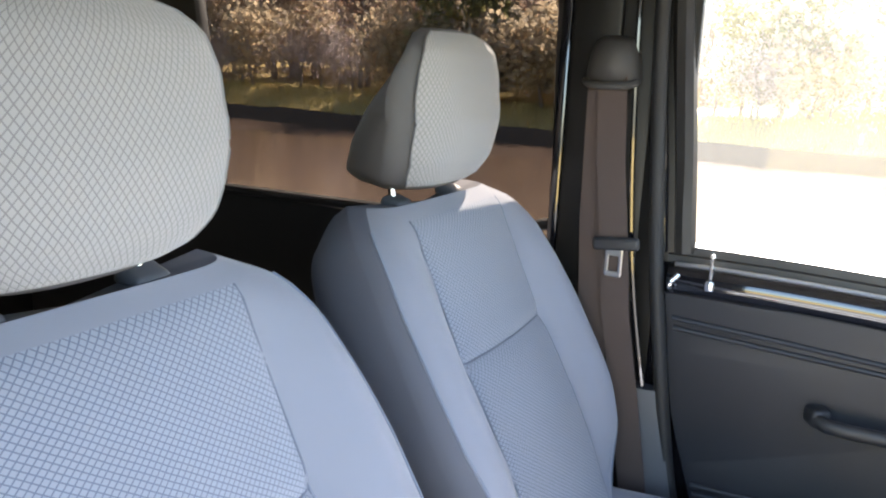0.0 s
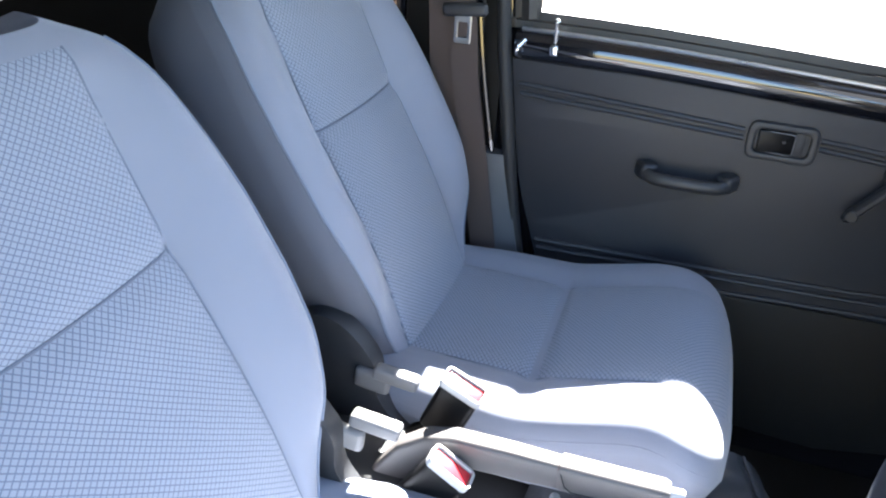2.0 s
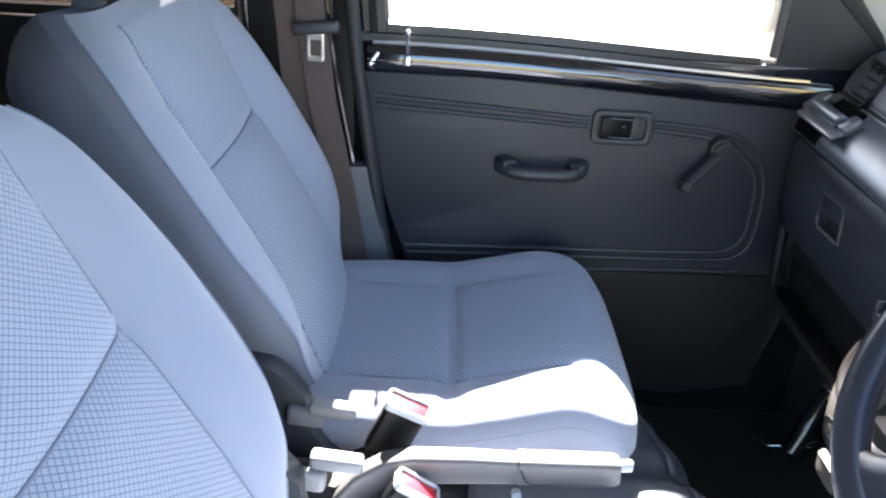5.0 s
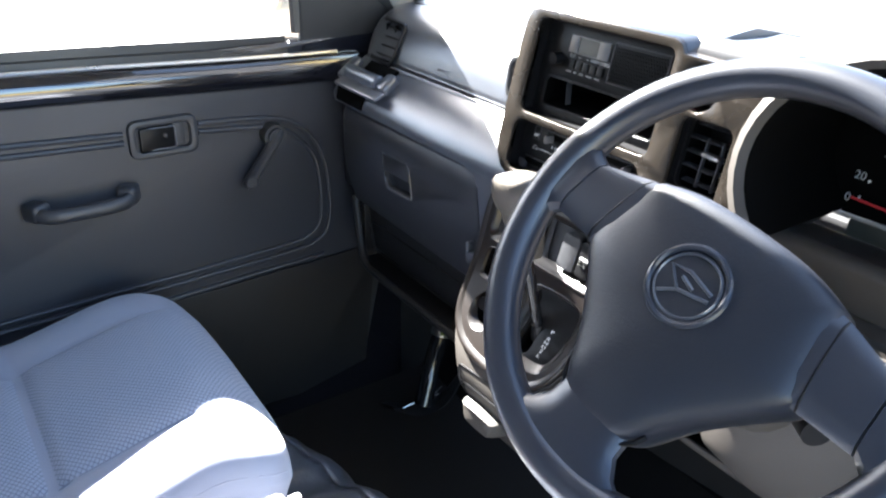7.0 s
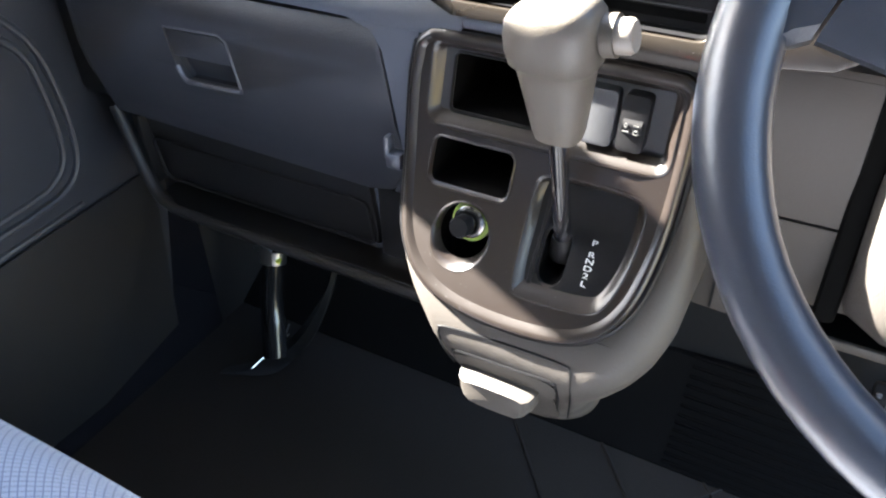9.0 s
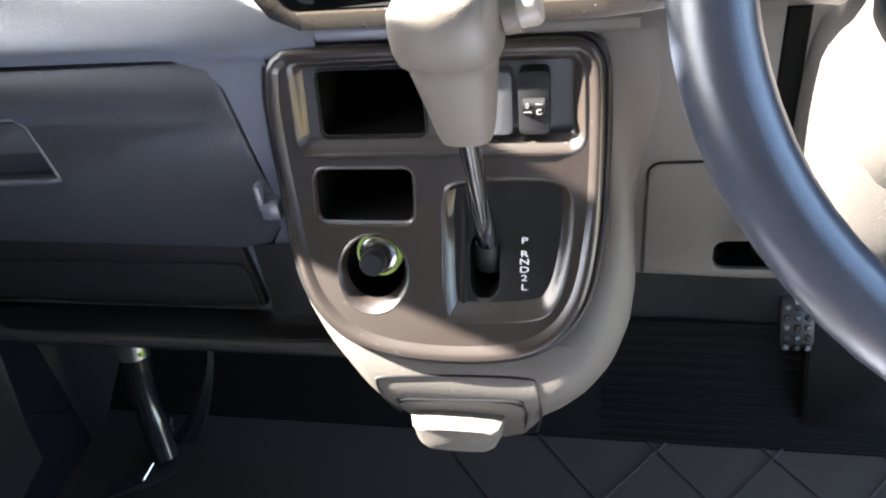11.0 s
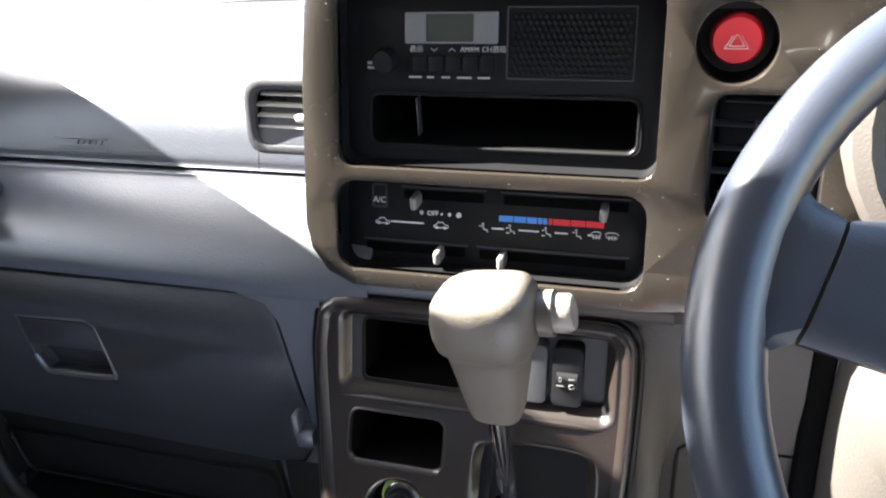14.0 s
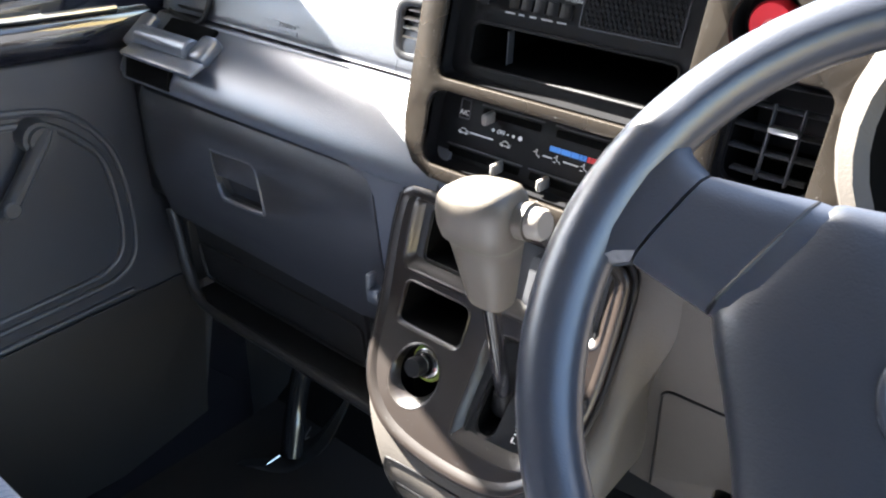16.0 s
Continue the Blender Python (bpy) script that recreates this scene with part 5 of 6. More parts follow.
car_sign(-0.082, 0.7012)
car_sign(-0.0395, 0.7008)
for x, e in ((-0.009, 0), (0.0095, 1), (0.0335, 1), (0.0535, 0)):
    seat_sign(x, 0.7012, e)
for x, w in ((0.0655, 0.003), (0.0755, 0.0042)):
    sketch([(x - w, 0.7028), (x - w * 0.5, 0.7038), (x + w * 0.5, 0.7038), (x + w, 0.7028), (x + w * 0.75, 0.7004), (x - w * 0.75, 0.7004)], True)
    for d in (-0.0018, 0, 0.0018):
        sketch([(x + d, 0.6992), (x + d + 0.0004, 0.7004), (x + d, 0.7018)])
for k in range(5):
    a = 2 * math.pi * k / 5
    sketch([(-0.0535, 0.7087), (-0.0535 + 0.0016 * math.cos(a), 0.7087 + 0.0016 * math.sin(a))])

# hazard switch and the driver's vent
haz = part("hazard_well", tray(circle(0.140, 0.823, 0.0225), 0.016, on_bezel, back_scale=0.92), BLACK, dash)
part("hazard_button", tube([Vector(on_bezel(0.140, 0.823, -0.014)), Vector(on_bezel(0.140, 0.823, -0.004)), Vector(on_bezel(0.140, 0.823, -0.001))], 0.0148, 28, taper=[1, 1, 0.88]), RED, haz, "round red hazard button")
for s in (0.0075, 0.0048):
    pts = [(0.140 + s * math.cos(a), 0.8225 + s * math.sin(a)) for a in (math.pi / 2, math.pi * 7 / 6, math.pi * 11 / 6)]
    part("print", tube([Vector(on_bezel(u, v, -0.0004)) for u, v in pts], 0.0004, 5, True), PRINT, haz)
vent = slatted_vent("driver_vent", 0.132, 0.190, 0.724, 0.794, behind_bezel(0.014), 5, BLACK, 0.002, 0, "black driver's air vent", False, slat=CHARCOAL)
for x in (0.155, 0.174):
    part("upright_vane", rbox(x, bez_y(0.752) + 0.0125, 0.752, 0.0016, 0.006, 0.050, 0.0006, 1, (-13, 0, 0)), CHARCOAL, vent)
part("vent_tab", rbox(0.165, bez_y(0.762) + 0.009, 0.762, 0.020, 0.008, 0.0045, 0.0018), STEEL, vent)
part("vent_collar", loft([[on_bezel(u, v, 0.002) for u, v in rv_hole], [(u, bez_y(v) + 0.05, v) for u, v in rv_hole]], False, True), BLACK, vent)

# lower console: taupe shell, dark bronze panel
SHELL = ((0.285, -0.046, 0.046), (0.34, -0.052, 0.051), (0.385, -0.056, 0.069), (0.40, -0.062, 0.080), (0.417, -0.070, 0.092), (0.44, -0.084, 0.107), (0.462, -0.103, 0.116), (0.485, -0.119, 0.1190), (0.524, -0.130, 0.117), (0.56, -0.134, 0.115), (0.60, -0.137, 0.113), (0.64, -0.136, 0.111), (0.650, -0.134, 0.109))


PANEL_L = ((0.463, -0.060), (0.476, -0.088), (0.498, -0.108), (0.522, -0.117), (0.56, -0.124), (0.607, -0.127), (0.64, -0.125), (0.648, -0.118))
PANEL_R = ((0.463, 0.040), (0.471, 0.064), (0.496, 0.083), (0.532, 0.091), (0.584, 0.0935), (0.636, 0.094), (0.648, 0.088))


def shell_ring(z):
    l = lerp([(a, b) for a, b, c in SHELL], z)
    r = lerp([(a, c) for a, b, c in SHELL], z)
    y = con_y(z) + 0.003
    q, p = 0.014 + 0.026 * soft(z, 0.54, 0.45), 0.014 + 0.006 * soft(z, 0.54, 0.45)
    pts = [(l + 0.004, 0.60, z)]
    for k in range(8):
        a = math.pi / 2 * k / 7
        pts.append((l + p - p * math.cos(a), y + p - p * math.sin(a), z))
    deep = 0.465 < z < 0.647
    il, ir = (lerp(PANEL_L, z), lerp(PANEL_R, z)) if deep else (l * 0.5, r * 0.5)
    il = max(il, l + p)
    ir = min(ir, r - q)
    yb = y + 0.003 if deep else y
    ye = 0.595 if deep else y
    pts += [(il, yb, z), (il + 0.001, ye, z), (ir - 0.001, ye, z), (ir, yb, z)]
    flare = soft(z, 0.53, 0.615)
    drop = max(0.0, 0.4968 - y)
    for k in range(8):
        a = math.pi / 2 * k / 7
        f = k / 7
        out = (r - q + 0.034 * f, y + drop * (3 * f * f - 2 * f ** 3))
        px, py = r - q + q * math.sin(a), y + q - q * math.cos(a)
        pts.append((px + (out[0] - px) * flare, py + (out[1] - py) * flare, z))
    pts.append((pts[-1][0] - 0.004 * (1 - flare), 0.60, z))
    return pts


console = thing("centre_console", "taupe console with a dark bronze shift panel, below the heater", "console")
part("console_shell", loft([shell_ring(z) for z in [0.285 + 0.18 * k / 24 for k in range(25)] + [0.4651] + [0.47 + 0.174 * k / 16 for k in range(17)] + [0.6469, 0.6471, 0.650]]), TAUPE, console)
pan_out = [(-0.1295, 0.630), (-0.131, 0.607), (-0.128, 0.56), (-0.121, 0.522), (-0.110, 0.496), (-0.092, 0.477), (-0.065, 0.464), (-0.022, 0.458), (0.030, 0.4595), (0.064, 0.470), (0.085, 0.493), (0.0945, 0.532), (0.0975, 0.584), (0.0975, 0.624), (0.0950, 0.639), (0.0870, 0.6480), (0.070, 0.651), (-0.020, 0.6515), (-0.104, 0.651), (-0.120, 0.6475), (-0.1275, 0.640)]
pan_out = [tuple(p) for p in smooth([Vector(p) for p in pan_out], True, 6)]
pk1 = rrect(-0.0955, -0.022, 0.589, 0.632, 0.004)
sw_hole = rrect(-0.012, 0.0785, 0.5865, 0.6365, 0.006)
pk2 = rrect(-0.1025, -0.0315, 0.5355, 0.571, 0.007)
cup = circle(-0.0615, 0.507, 0.0245, 0.0215)
gate_out = [tuple(p) for p in smooth([(-0.008, 0.489), (-0.0105, 0.52), (-0.010, 0.550), (-0.002, 0.561), (0.035, 0.564), (0.066, 0.562), (0.0755, 0.552), (0.0745, 0.52), (0.066, 0.494), (0.050, 0.4845), (0.000, 0.483)], True, 6)]
ZC = [0.47, 0.485, 0.50, 0.5125, 0.525, 0.5375, 0.55, 0.565, 0.58, 0.605, 0.63]
recess = rrect(-0.112, 0.0845, 0.5815, 0.6415, 0.010, 5)


def shrink(loop, d):
    """The loop drawn in by d metres on every side."""
    c = sum((Vector(p) for p in loop), Vector((0, 0))) / len(loop)
    out = []
    for i, p in enumerate(loop):
        a, b = Vector(loop[i - 1]), Vector(loop[(i + 1) % len(loop)])
        t = (b - a).normalized()
        n = Vector((-t.y, t.x))
        if n.dot(c - Vector(p)) < 0:
            n = -n
        out.append(tuple(Vector(p) + n * d))
    return out


def lip(loop, rows, f=on_console):
    """Rounded moulding that follows a loop: rows of (inset, height)."""
    return loft([[f(u, v, w) for u, v in shrink(loop, d)] for d, w in rows], False, True)


def on_recess(u, v, w):
    return (u, con_y(v) + 0.005 - w, v)


panel = part("shift_panel", plate(pan_out, [recess, pk2, cup, gate_out], 0.005, on_console, cuts_v=ZC, edge=0.002), BRONZE_DARK, console, "dark bronze shift panel")
part("panel_groove", tube([Vector(on_console(u, v, 0.0)) for u, v in shrink(pan_out, -0.0018)], 0.0026, 8, True), BLACK, console)
part("panel_rim", lip(pan_out, ((-0.0002, 0.002), (0.0006, 0.0052), (0.0022, 0.0074), (0.0042, 0.0082), (0.0062, 0.0076), (0.0084, 0.0060), (0.0102, 0.0046))), BRONZE_DARK, panel)
part("recess_wall", lip(recess, ((-0.0025, 0.0048), (-0.0008, 0.0054), (0.0006, 0.0048), (0.0034, 0.0006), (0.0056, -0.0030), (0.0072, -0.0042))), BRONZE_DARK, panel)
part("recess_floor", plate(shrink(recess, 0.0062), [pk1, sw_hole], 0.0012, on_recess, cuts_v=ZC, edge=0.0004), CHARCOAL, panel)
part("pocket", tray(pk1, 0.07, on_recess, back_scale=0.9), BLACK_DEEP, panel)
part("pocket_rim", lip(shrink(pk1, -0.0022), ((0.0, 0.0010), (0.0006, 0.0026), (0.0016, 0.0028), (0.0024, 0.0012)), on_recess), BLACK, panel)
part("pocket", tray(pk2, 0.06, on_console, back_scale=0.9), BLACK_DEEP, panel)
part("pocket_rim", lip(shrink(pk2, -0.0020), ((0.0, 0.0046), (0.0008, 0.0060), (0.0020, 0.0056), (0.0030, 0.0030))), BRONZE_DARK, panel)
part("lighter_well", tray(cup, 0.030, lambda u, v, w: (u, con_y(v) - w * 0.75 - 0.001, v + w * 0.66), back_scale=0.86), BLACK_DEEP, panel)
part("well_rim", lip(shrink(cup, -0.0024), ((0.0, 0.0046), (0.0012, 0.0056), (0.0026, 0.0048), (0.0040, 0.0010), (0.0048, -0.006))), BRONZE_DARK, panel)
part("panel_ridge", tube([Vector(on_console(x, 0.5795, 0.0045)) for x in [-0.109 + 0.0187 * k for k in range(11)]], 0.0022, 8, taper=[0.3] + [1] * 9 + [0.3]), BRONZE_DARK, panel)
part("switch_plate", plate(rrect(-0.014, 0.080, 0.585, 0.638, 0.006), (), 0.002, lambda u, v, w: (u, con_y(v) + 0.010 - w, v), edge=0), CHARCOAL, panel)
for x0, x1, mt in ((0.012, 0.0385, CHARCOAL), (0.0425, 0.0625, BLACK)):
    part("switch", plate(rrect(x0, x1, 0.591, 0.630, 0.004), (), 0.011, lambda u, v, w: (u, con_y(v) + 0.008 - w, v), edge=0.003), mt, panel)
part("levelling_wheel", tube([(0.0455, con_y(0.608) - 0.000, 0.608), (0.0595, con_y(0.608) - 0.000, 0.608)], 0.0060, 14), BLACK, panel, "headlamp levelling wheel")
words("print", "0", 0.0048, facing(0.0485, 0.6105, lambda q: con_y(q) - 0.0060, 0.28), PRINT_FAINT, panel)
part("print", rbox(0.0487, con_y(0.606) - 0.0064, 0.6065, 0.005, 0.0005, 0.0008, 0, 1), PRINT_FAINT, panel)
part("print", rbox(0.0560, con_y(0.609) - 0.0062, 0.6115, 0.004, 0.0005, 0.001, 0, 1), PRINT_FAINT, panel)
part("print", tube([(0.0563 + 0.0018 * math.cos(a), con_y(0.607) - 0.0064, 0.6065 + 0.0018 * math.sin(a)) for a in (0, 1, 2, 3, 4, 5)], 0.0004, 5, True), PRINT_FAINT, panel)
# smooth ledge between the heater panel and the shift panel
LEDGE = smooth([(0.5150, 0.6470), (0.4960, 0.6490), (0.4900, 0.6530), (0.4882, 0.6580), (0.4885, 0.6625), (0.4925, 0.6670), (0.515, 0.6690)], False, 4)
for x0, x1, mt in ((-0.0895, -0.036, DASH), (-0.0355, 0.118, TAUPE)):
    part("ledge", loft([[(x, y, z) for y, z in LEDGE] for x in (x0, (x0 + x1) / 2, x1)], True, False), mt, console)
# gate plate, sunk, with its slot
slot = rrect(0.0065, 0.0275, 0.489, 0.528, 0.010, 6)
def on_gate(u, v, w):
    return (u, con_y(v) + 0.006 - w, v)

gate = part("gate_plate", plate(shrink(gate_out, 0.003), [slot], 0.004, on_gate, cuts_v=ZC, edge=0.0008), BLACK, console, "black shift gate plate")
part("gate_wall", lip(gate_out, ((-0.0022, 0.0046), (-0.0006, 0.0055), (0.0010, 0.0048), (0.0036, 0.0010), (0.0062, -0.0018), (0.0078, -0.0030))), BRONZE_DARK, gate)
part("slot_well", tray(slot, 0.03, on_gate, back_scale=0.95), BLACK_DEEP, gate)
part("slot_step", plate([(0.0010, 0.489), (0.0045, 0.489), (0.0045, 0.545), (0.0010, 0.552)], (), 0.006, on_gate, cuts_v=ZC, edge=0.0012), BLACK, gate)
for ch, z in (("P", 0.5228), ("R", 0.5155), ("N", 0.5113), ("D", 0.5070), ("2", 0.5025), ("L", 0.4975)):
    sl = (con_y(z + 0.004) - con_y(z - 0.004)) / 0.008
    words("print", ch, 0.0094, facing(0.0445, z, lambda q: con_y(q) + 0.002, sl, 0.0006) @ Matrix.Diagonal((1.0, 0.62, 1.0, 1.0)), PRINT, gate)
# cigar lighter
lt = thing("cigar_lighter", "chrome cigar lighter in a yellow-green ring", "cigar lighter")
A, D = Vector((-0.0600, 0.4560, 0.5080)), Vector((0.0, -0.95, 0.30)).normalized()
def along(t):
    return A + D * t

part("lighter_ring", tube([along(0.004), along(0.012)], 0.0168, 24), GREEN_RING, lt, "yellow-green ring")
part("lighter_collar", tube([along(0.006), along(0.016), along(0.017)], 0.0138, 24, taper=[1, 1, 0.9]), GUNMETAL, lt)
part("lighter_socket", tube([along(0.010), along(0.0178)], 0.0108, 20), BLACK, lt)
part("lighter_stem", tube([along(0.010), along(0.022), along(0.024)], 0.0095, 20, taper=[1, 1, 0.9]), GUNMETAL, lt)
part("lighter_knob", tube([along(0.020), along(0.033), along(0.035)], 0.0088, 20, taper=[1, 1, 0.9]), BLACK, lt, "black lighter knob")
# ashtray drawer in the console's chin
def on_chin(u, v, w):
    return (u, con_y(v) + 0.003 - w, v)

drawer = [(-0.050, 0.400), (-0.060, 0.425), (-0.062, 0.4355), (-0.056, 0.4400), (0.0, 0.4432), (0.046, 0.4432), (0.0525, 0.4385), (0.0545, 0.425), (0.054, 0.400), (0.048, 0.365)]
part("drawer_gap", tube([Vector(on_chin(u, v, 0.0003)) for u, v in smooth(drawer, False, 4)], 0.0010, 6), BLACK, console)
flap = [(-0.047, 0.408), (-0.0485, 0.4165), (-0.045, 0.4200), (0.0, 0.4222), (0.038, 0.4238), (0.0425, 0.4185), (0.044, 0.404), (0.040, 0.375)]
part("flap_gap", tube([Vector(on_chin(u, v, 0.0003)) for u, v in smooth(flap, False, 4)], 0.0012, 6), BLACK, console)
part("ashtray_front", plate([tuple(p) for p in smooth([(-0.043, 0.4175), (0.036, 0.4215), (0.0405, 0.40), (0.034, 0.352), (-0.034, 0.352), (-0.043, 0.40)], True, 3)], (), 0.0012, on_chin, cuts_v=(0.36, 0.37, 0.38, 0.39, 0.40, 0.41, 0.415), edge=0.0008), TAUPE, console)
grip = []
for q, (h0, h1, drop) in ((0.0, (-0.040, 0.026, 0.0)), (0.2, (-0.041, 0.027, 0.001)), (0.6, (-0.040, 0.0265, 0.003)), (0.9, (-0.037, 0.0235, 0.005)), (1.0, (-0.032, 0.019, 0.0065))):
    y = 0.412 - 0.034 * q
    th = 0.034 - 0.012 * q
    loop = [(h0 + 0.004, 0.0), (h0, -0.3), (h0 + 0.002, -0.8), (h0 + 0.009, -1.0), (h1 - 0.009, -1.0), (h1 - 0.002, -0.8), (h1, -0.3), (h1 - 0.004, 0.0)]
    grip.append([(x, y, 0.408 - drop + k * th) for x, k in smooth(loop, True, 3)])
part("ashtray_grip", loft(grip), TAUPE, console, "taupe ashtray pull")
# bag hook on the console's side
hook = part("bag_hook", rbox(-0.143, 0.466, 0.536, 0.016, 0.014, 0.016, 0.004), DASH, console)
part("hook_tip", rbox(-0.1495, 0.466, 0.547, 0.006, 0.012, 0.022, 0.0028), DASH, hook)

# gear lever
lever = thing("gear_lever", "warm grey gear selector knob on a black rod", "gear lever")
base, tipv = Vector((0.0185, 0.448, 0.515)), Vector((0.0190, 0.421, 0.618))
part("rod", tube([base, base.lerp(tipv, 0.5), tipv + (tipv - base) * 0.15], 0.0070, 16), PAINT, lever, "gloss black rod")
part("rod_boot", tube([base - Vector((0, -0.006, 0.012)), base + Vector((0, -0.002, 0.008))], 0.0125, 16, taper=[1.1, 0.6]), BLACK, lever)
kn = []
for z, cy, hx, hy, cx in ((0.6185, 0.4222, 0.008, 0.008, 0.019), (0.6210, 0.4218, 0.0152, 0.0140, 0.019), (0.628, 0.4205, 0.0172, 0.0156, 0.019), (0.650, 0.417, 0.0208, 0.0184, 0.0185), (0.668, 0.414, 0.0236, 0.0210, 0.018), (0.6745, 0.4125, 0.0246, 0.0218, 0.018), (0.6765, 0.4118, 0.0262, 0.0226, 0.0178), (0.6795, 0.4105, 0.0286, 0.0240, 0.0176), (0.690, 0.408, 0.0300, 0.0252, 0.0175), (0.702, 0.406, 0.0302, 0.0256, 0.0175), (0.711, 0.405, 0.0290, 0.0244, 0.0175), (0.7165, 0.4045, 0.0252, 0.0212, 0.0175), (0.7190, 0.4045, 0.0185, 0.0160, 0.0175)):
    ring = []
    for k in range(28):
        a = 2 * math.pi * k / 28
        c, s = math.cos(a), math.sin(a)
        e = 0.68
        ring.append((cx + hx * math.copysign(abs(c) ** e, c), cy + hy * math.copysign(abs(s) ** e, s), z + 0.004 * c * soft(z, 0.67, 0.70)))
    kn.append(ring)
part("knob", loft(kn), KNOB, lever)
part("lock_collar", tube([(0.048, 0.409, 0.7015), (0.056, 0.409, 0.7025)], 0.0130, 20), KNOB, lever)
part("lock_button", tube([(0.052, 0.409, 0.702), (0.064, 0.409, 0.7035), (0.0665, 0.409, 0.704)], 0.0108, 20, taper=[1, 1, 0.85]), BUTTON, lever, "beige release button")

# ---- driver's side ----
knee = part("knee_panel", plate([(0.106, 0.438), (0.20, 0.434), (0.62, 0.434), (0.62, 0.664), (0.106, 0.664)], [rrect(0.178, 0.430, 0.443, 0.471, 0.009)], 0.008,
    lambda u, v, w: (u, 0.505 - w + 0.02 * soft(v, 0.60, 0.44), v), cuts_v=(0.47, 0.50, 0.53, 0.56, 0.60, 0.63), edge=0.003), TAUPE, dash, "taupe panel below the steering column")
part("panel_gap", tube([Vector((u, 0.505 - 0.0085 + 0.02 * soft(v, 0.60, 0.44), v)) for u, v in [(0.126, 0.440), (0.127, 0.535)] + [(0.137 - 0.010 * math.cos(a), 0.540 + 0.010 * math.sin(a)) for a in (0.3, 0.7, 1.1, 1.5)] + [(0.16, 0.5505), (0.25, 0.552)]], 0.0011, 6), BLACK, knee)
part("coin_pocket", tray(rrect(0.178, 0.430, 0.443, 0.471, 0.009), 0.05, lambda u, v, w: (u, 0.521 - w, v)), BLACK_DEEP, knee)
part("knee_top", loft([[(x, y, z) for y, z in ((0.60, 0.668), (0.50, 0.668), (0.497, 0.662), (0.498, 0.655), (0.60, 0.655))] for x in (0.1185, 0.30, 0.62)]), TAUPE, dash)
part("knee_back", rbox(0.36, 0.60, 0.57, 0.52, 0.16, 0.18, 0.01), BLACK, dash)
part("dash_top", loft([[(x, y, z) for y, z in ((0.56, 0.80), (0.545, 0.846), (0.56, 0.862), (0.62, 0.868), (0.70, 0.852), (0.78, 0.82), (0.850, 0.792), (0.855, 0.70))] for x in (-0.125, -0.12, 0.0, 0.10, 0.12)], True, False), DASH, dash)
part("dash_top", loft([[(x, y, z) for y, z in ((0.545, 0.846), (0.57, 0.860), (0.66, 0.858), (0.76, 0.832), (0.850, 0.790), (0.855, 0.70))] for x in (0.12, 0.22, 0.46, 0.63)], True, False), DASH, dash)
# Charcoal strip on the dash front; its unlit look is in the colour.
part("dash_lip_shade", loft([[(x, y, z) for y, z in ((0.556, 0.836), (0.5425, 0.838), (0.5410, 0.850), (0.5460, 0.8585), (0.560, 0.8630), (0.572, 0.8620))] for x in (0.112, 0.16, 0.21)], True, False), CHARCOAL, dash, "charcoal strip over the hazard switch, standing in for shade")
part("side_pad", rbox(0.545, 0.60, 0.755, 0.15, 0.12, 0.19, 0.03, 4), TAUPE, dash)
part("panel_fill", rbox(0.165, 0.575, 0.76, 0.10, 0.04, 0.16, 0.01), BLACK, dash)
# instrument binnacle
bin_c = (0.335, 0.785)


def arch(r_u, r_v, low=0.80):
    steps = [-low + (math.pi + 2 * low) * k / 30 for k in range(31)]
    return [(bin_c[0] - r_u * math.cos(a), bin_c[1] + r_v * math.sin(a)) for a in steps]


hood = []
for ru, rv, y in ((0.108, 0.086, 0.628), (0.110, 0.088, 0.540), (0.1125, 0.0905, 0.505), (0.1165, 0.0945, 0.492), (0.124, 0.102, 0.487), (0.133, 0.111, 0.491), (0.139, 0.117, 0.505), (0.141, 0.119, 0.60), (0.138, 0.104, 0.67), (0.128, 0.070, 0.74)):
    hood.append([(u, y + 0.24 * (v - 0.75), v) for u, v in arch(ru, rv)])
binn = thing("instrument_cluster", "round-topped instrument binnacle with a black speedometer face", "instrument cluster")
part("binnacle_hood", loft(hood[3:], False, False), TAUPE, binn, "taupe binnacle hood")
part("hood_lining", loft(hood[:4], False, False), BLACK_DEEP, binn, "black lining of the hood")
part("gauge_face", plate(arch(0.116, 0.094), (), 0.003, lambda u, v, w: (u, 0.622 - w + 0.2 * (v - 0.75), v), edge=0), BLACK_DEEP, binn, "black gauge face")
part("gauge_sill", loft([[(x, y, z) for y, z in smooth([(0.528, 0.660), (0.528, 0.696), (0.531, 0.706), (0.540, 0.7100), (0.555, 0.7080), (0.62, 0.692), (0.62, 0.66)], True, 3)] for x in (0.222, 0.30, 0.38, 0.452)]), TAUPE, binn, "taupe sill below the gauges")
GF = lambda v: 0.618 + 0.2 * (v - 0.75)
dc = (0.315, 0.735)
for txt, ang in (("0", 180), ("20", 156), ("40", 124), ("60", 98), ("80", 70), ("100", 46)):
    a = radians(ang)
    words("print", txt, 0.0115, facing(dc[0] + 0.0585 * math.cos(a), dc[1] - 0.003 + 0.055 * math.sin(a), GF, 0.2), PRINT_DIM, binn)
    part("print", plate(circle(dc[0] + 0.048 * math.cos(a), dc[1] + 0.041 * math.sin(a), 0.0014, n=10), (), 0.0005, lambda u, v, w: (u, GF(v) - w, v), edge=0), PRINT, binn)
part("needle", tube([(dc[0], GF(0.72) - 0.004, dc[1] - 0.002), (dc[0] - 0.052, GF(0.72) - 0.004, dc[1] + 0.0005)], 0.0012, 6), RED, binn, "red needle")
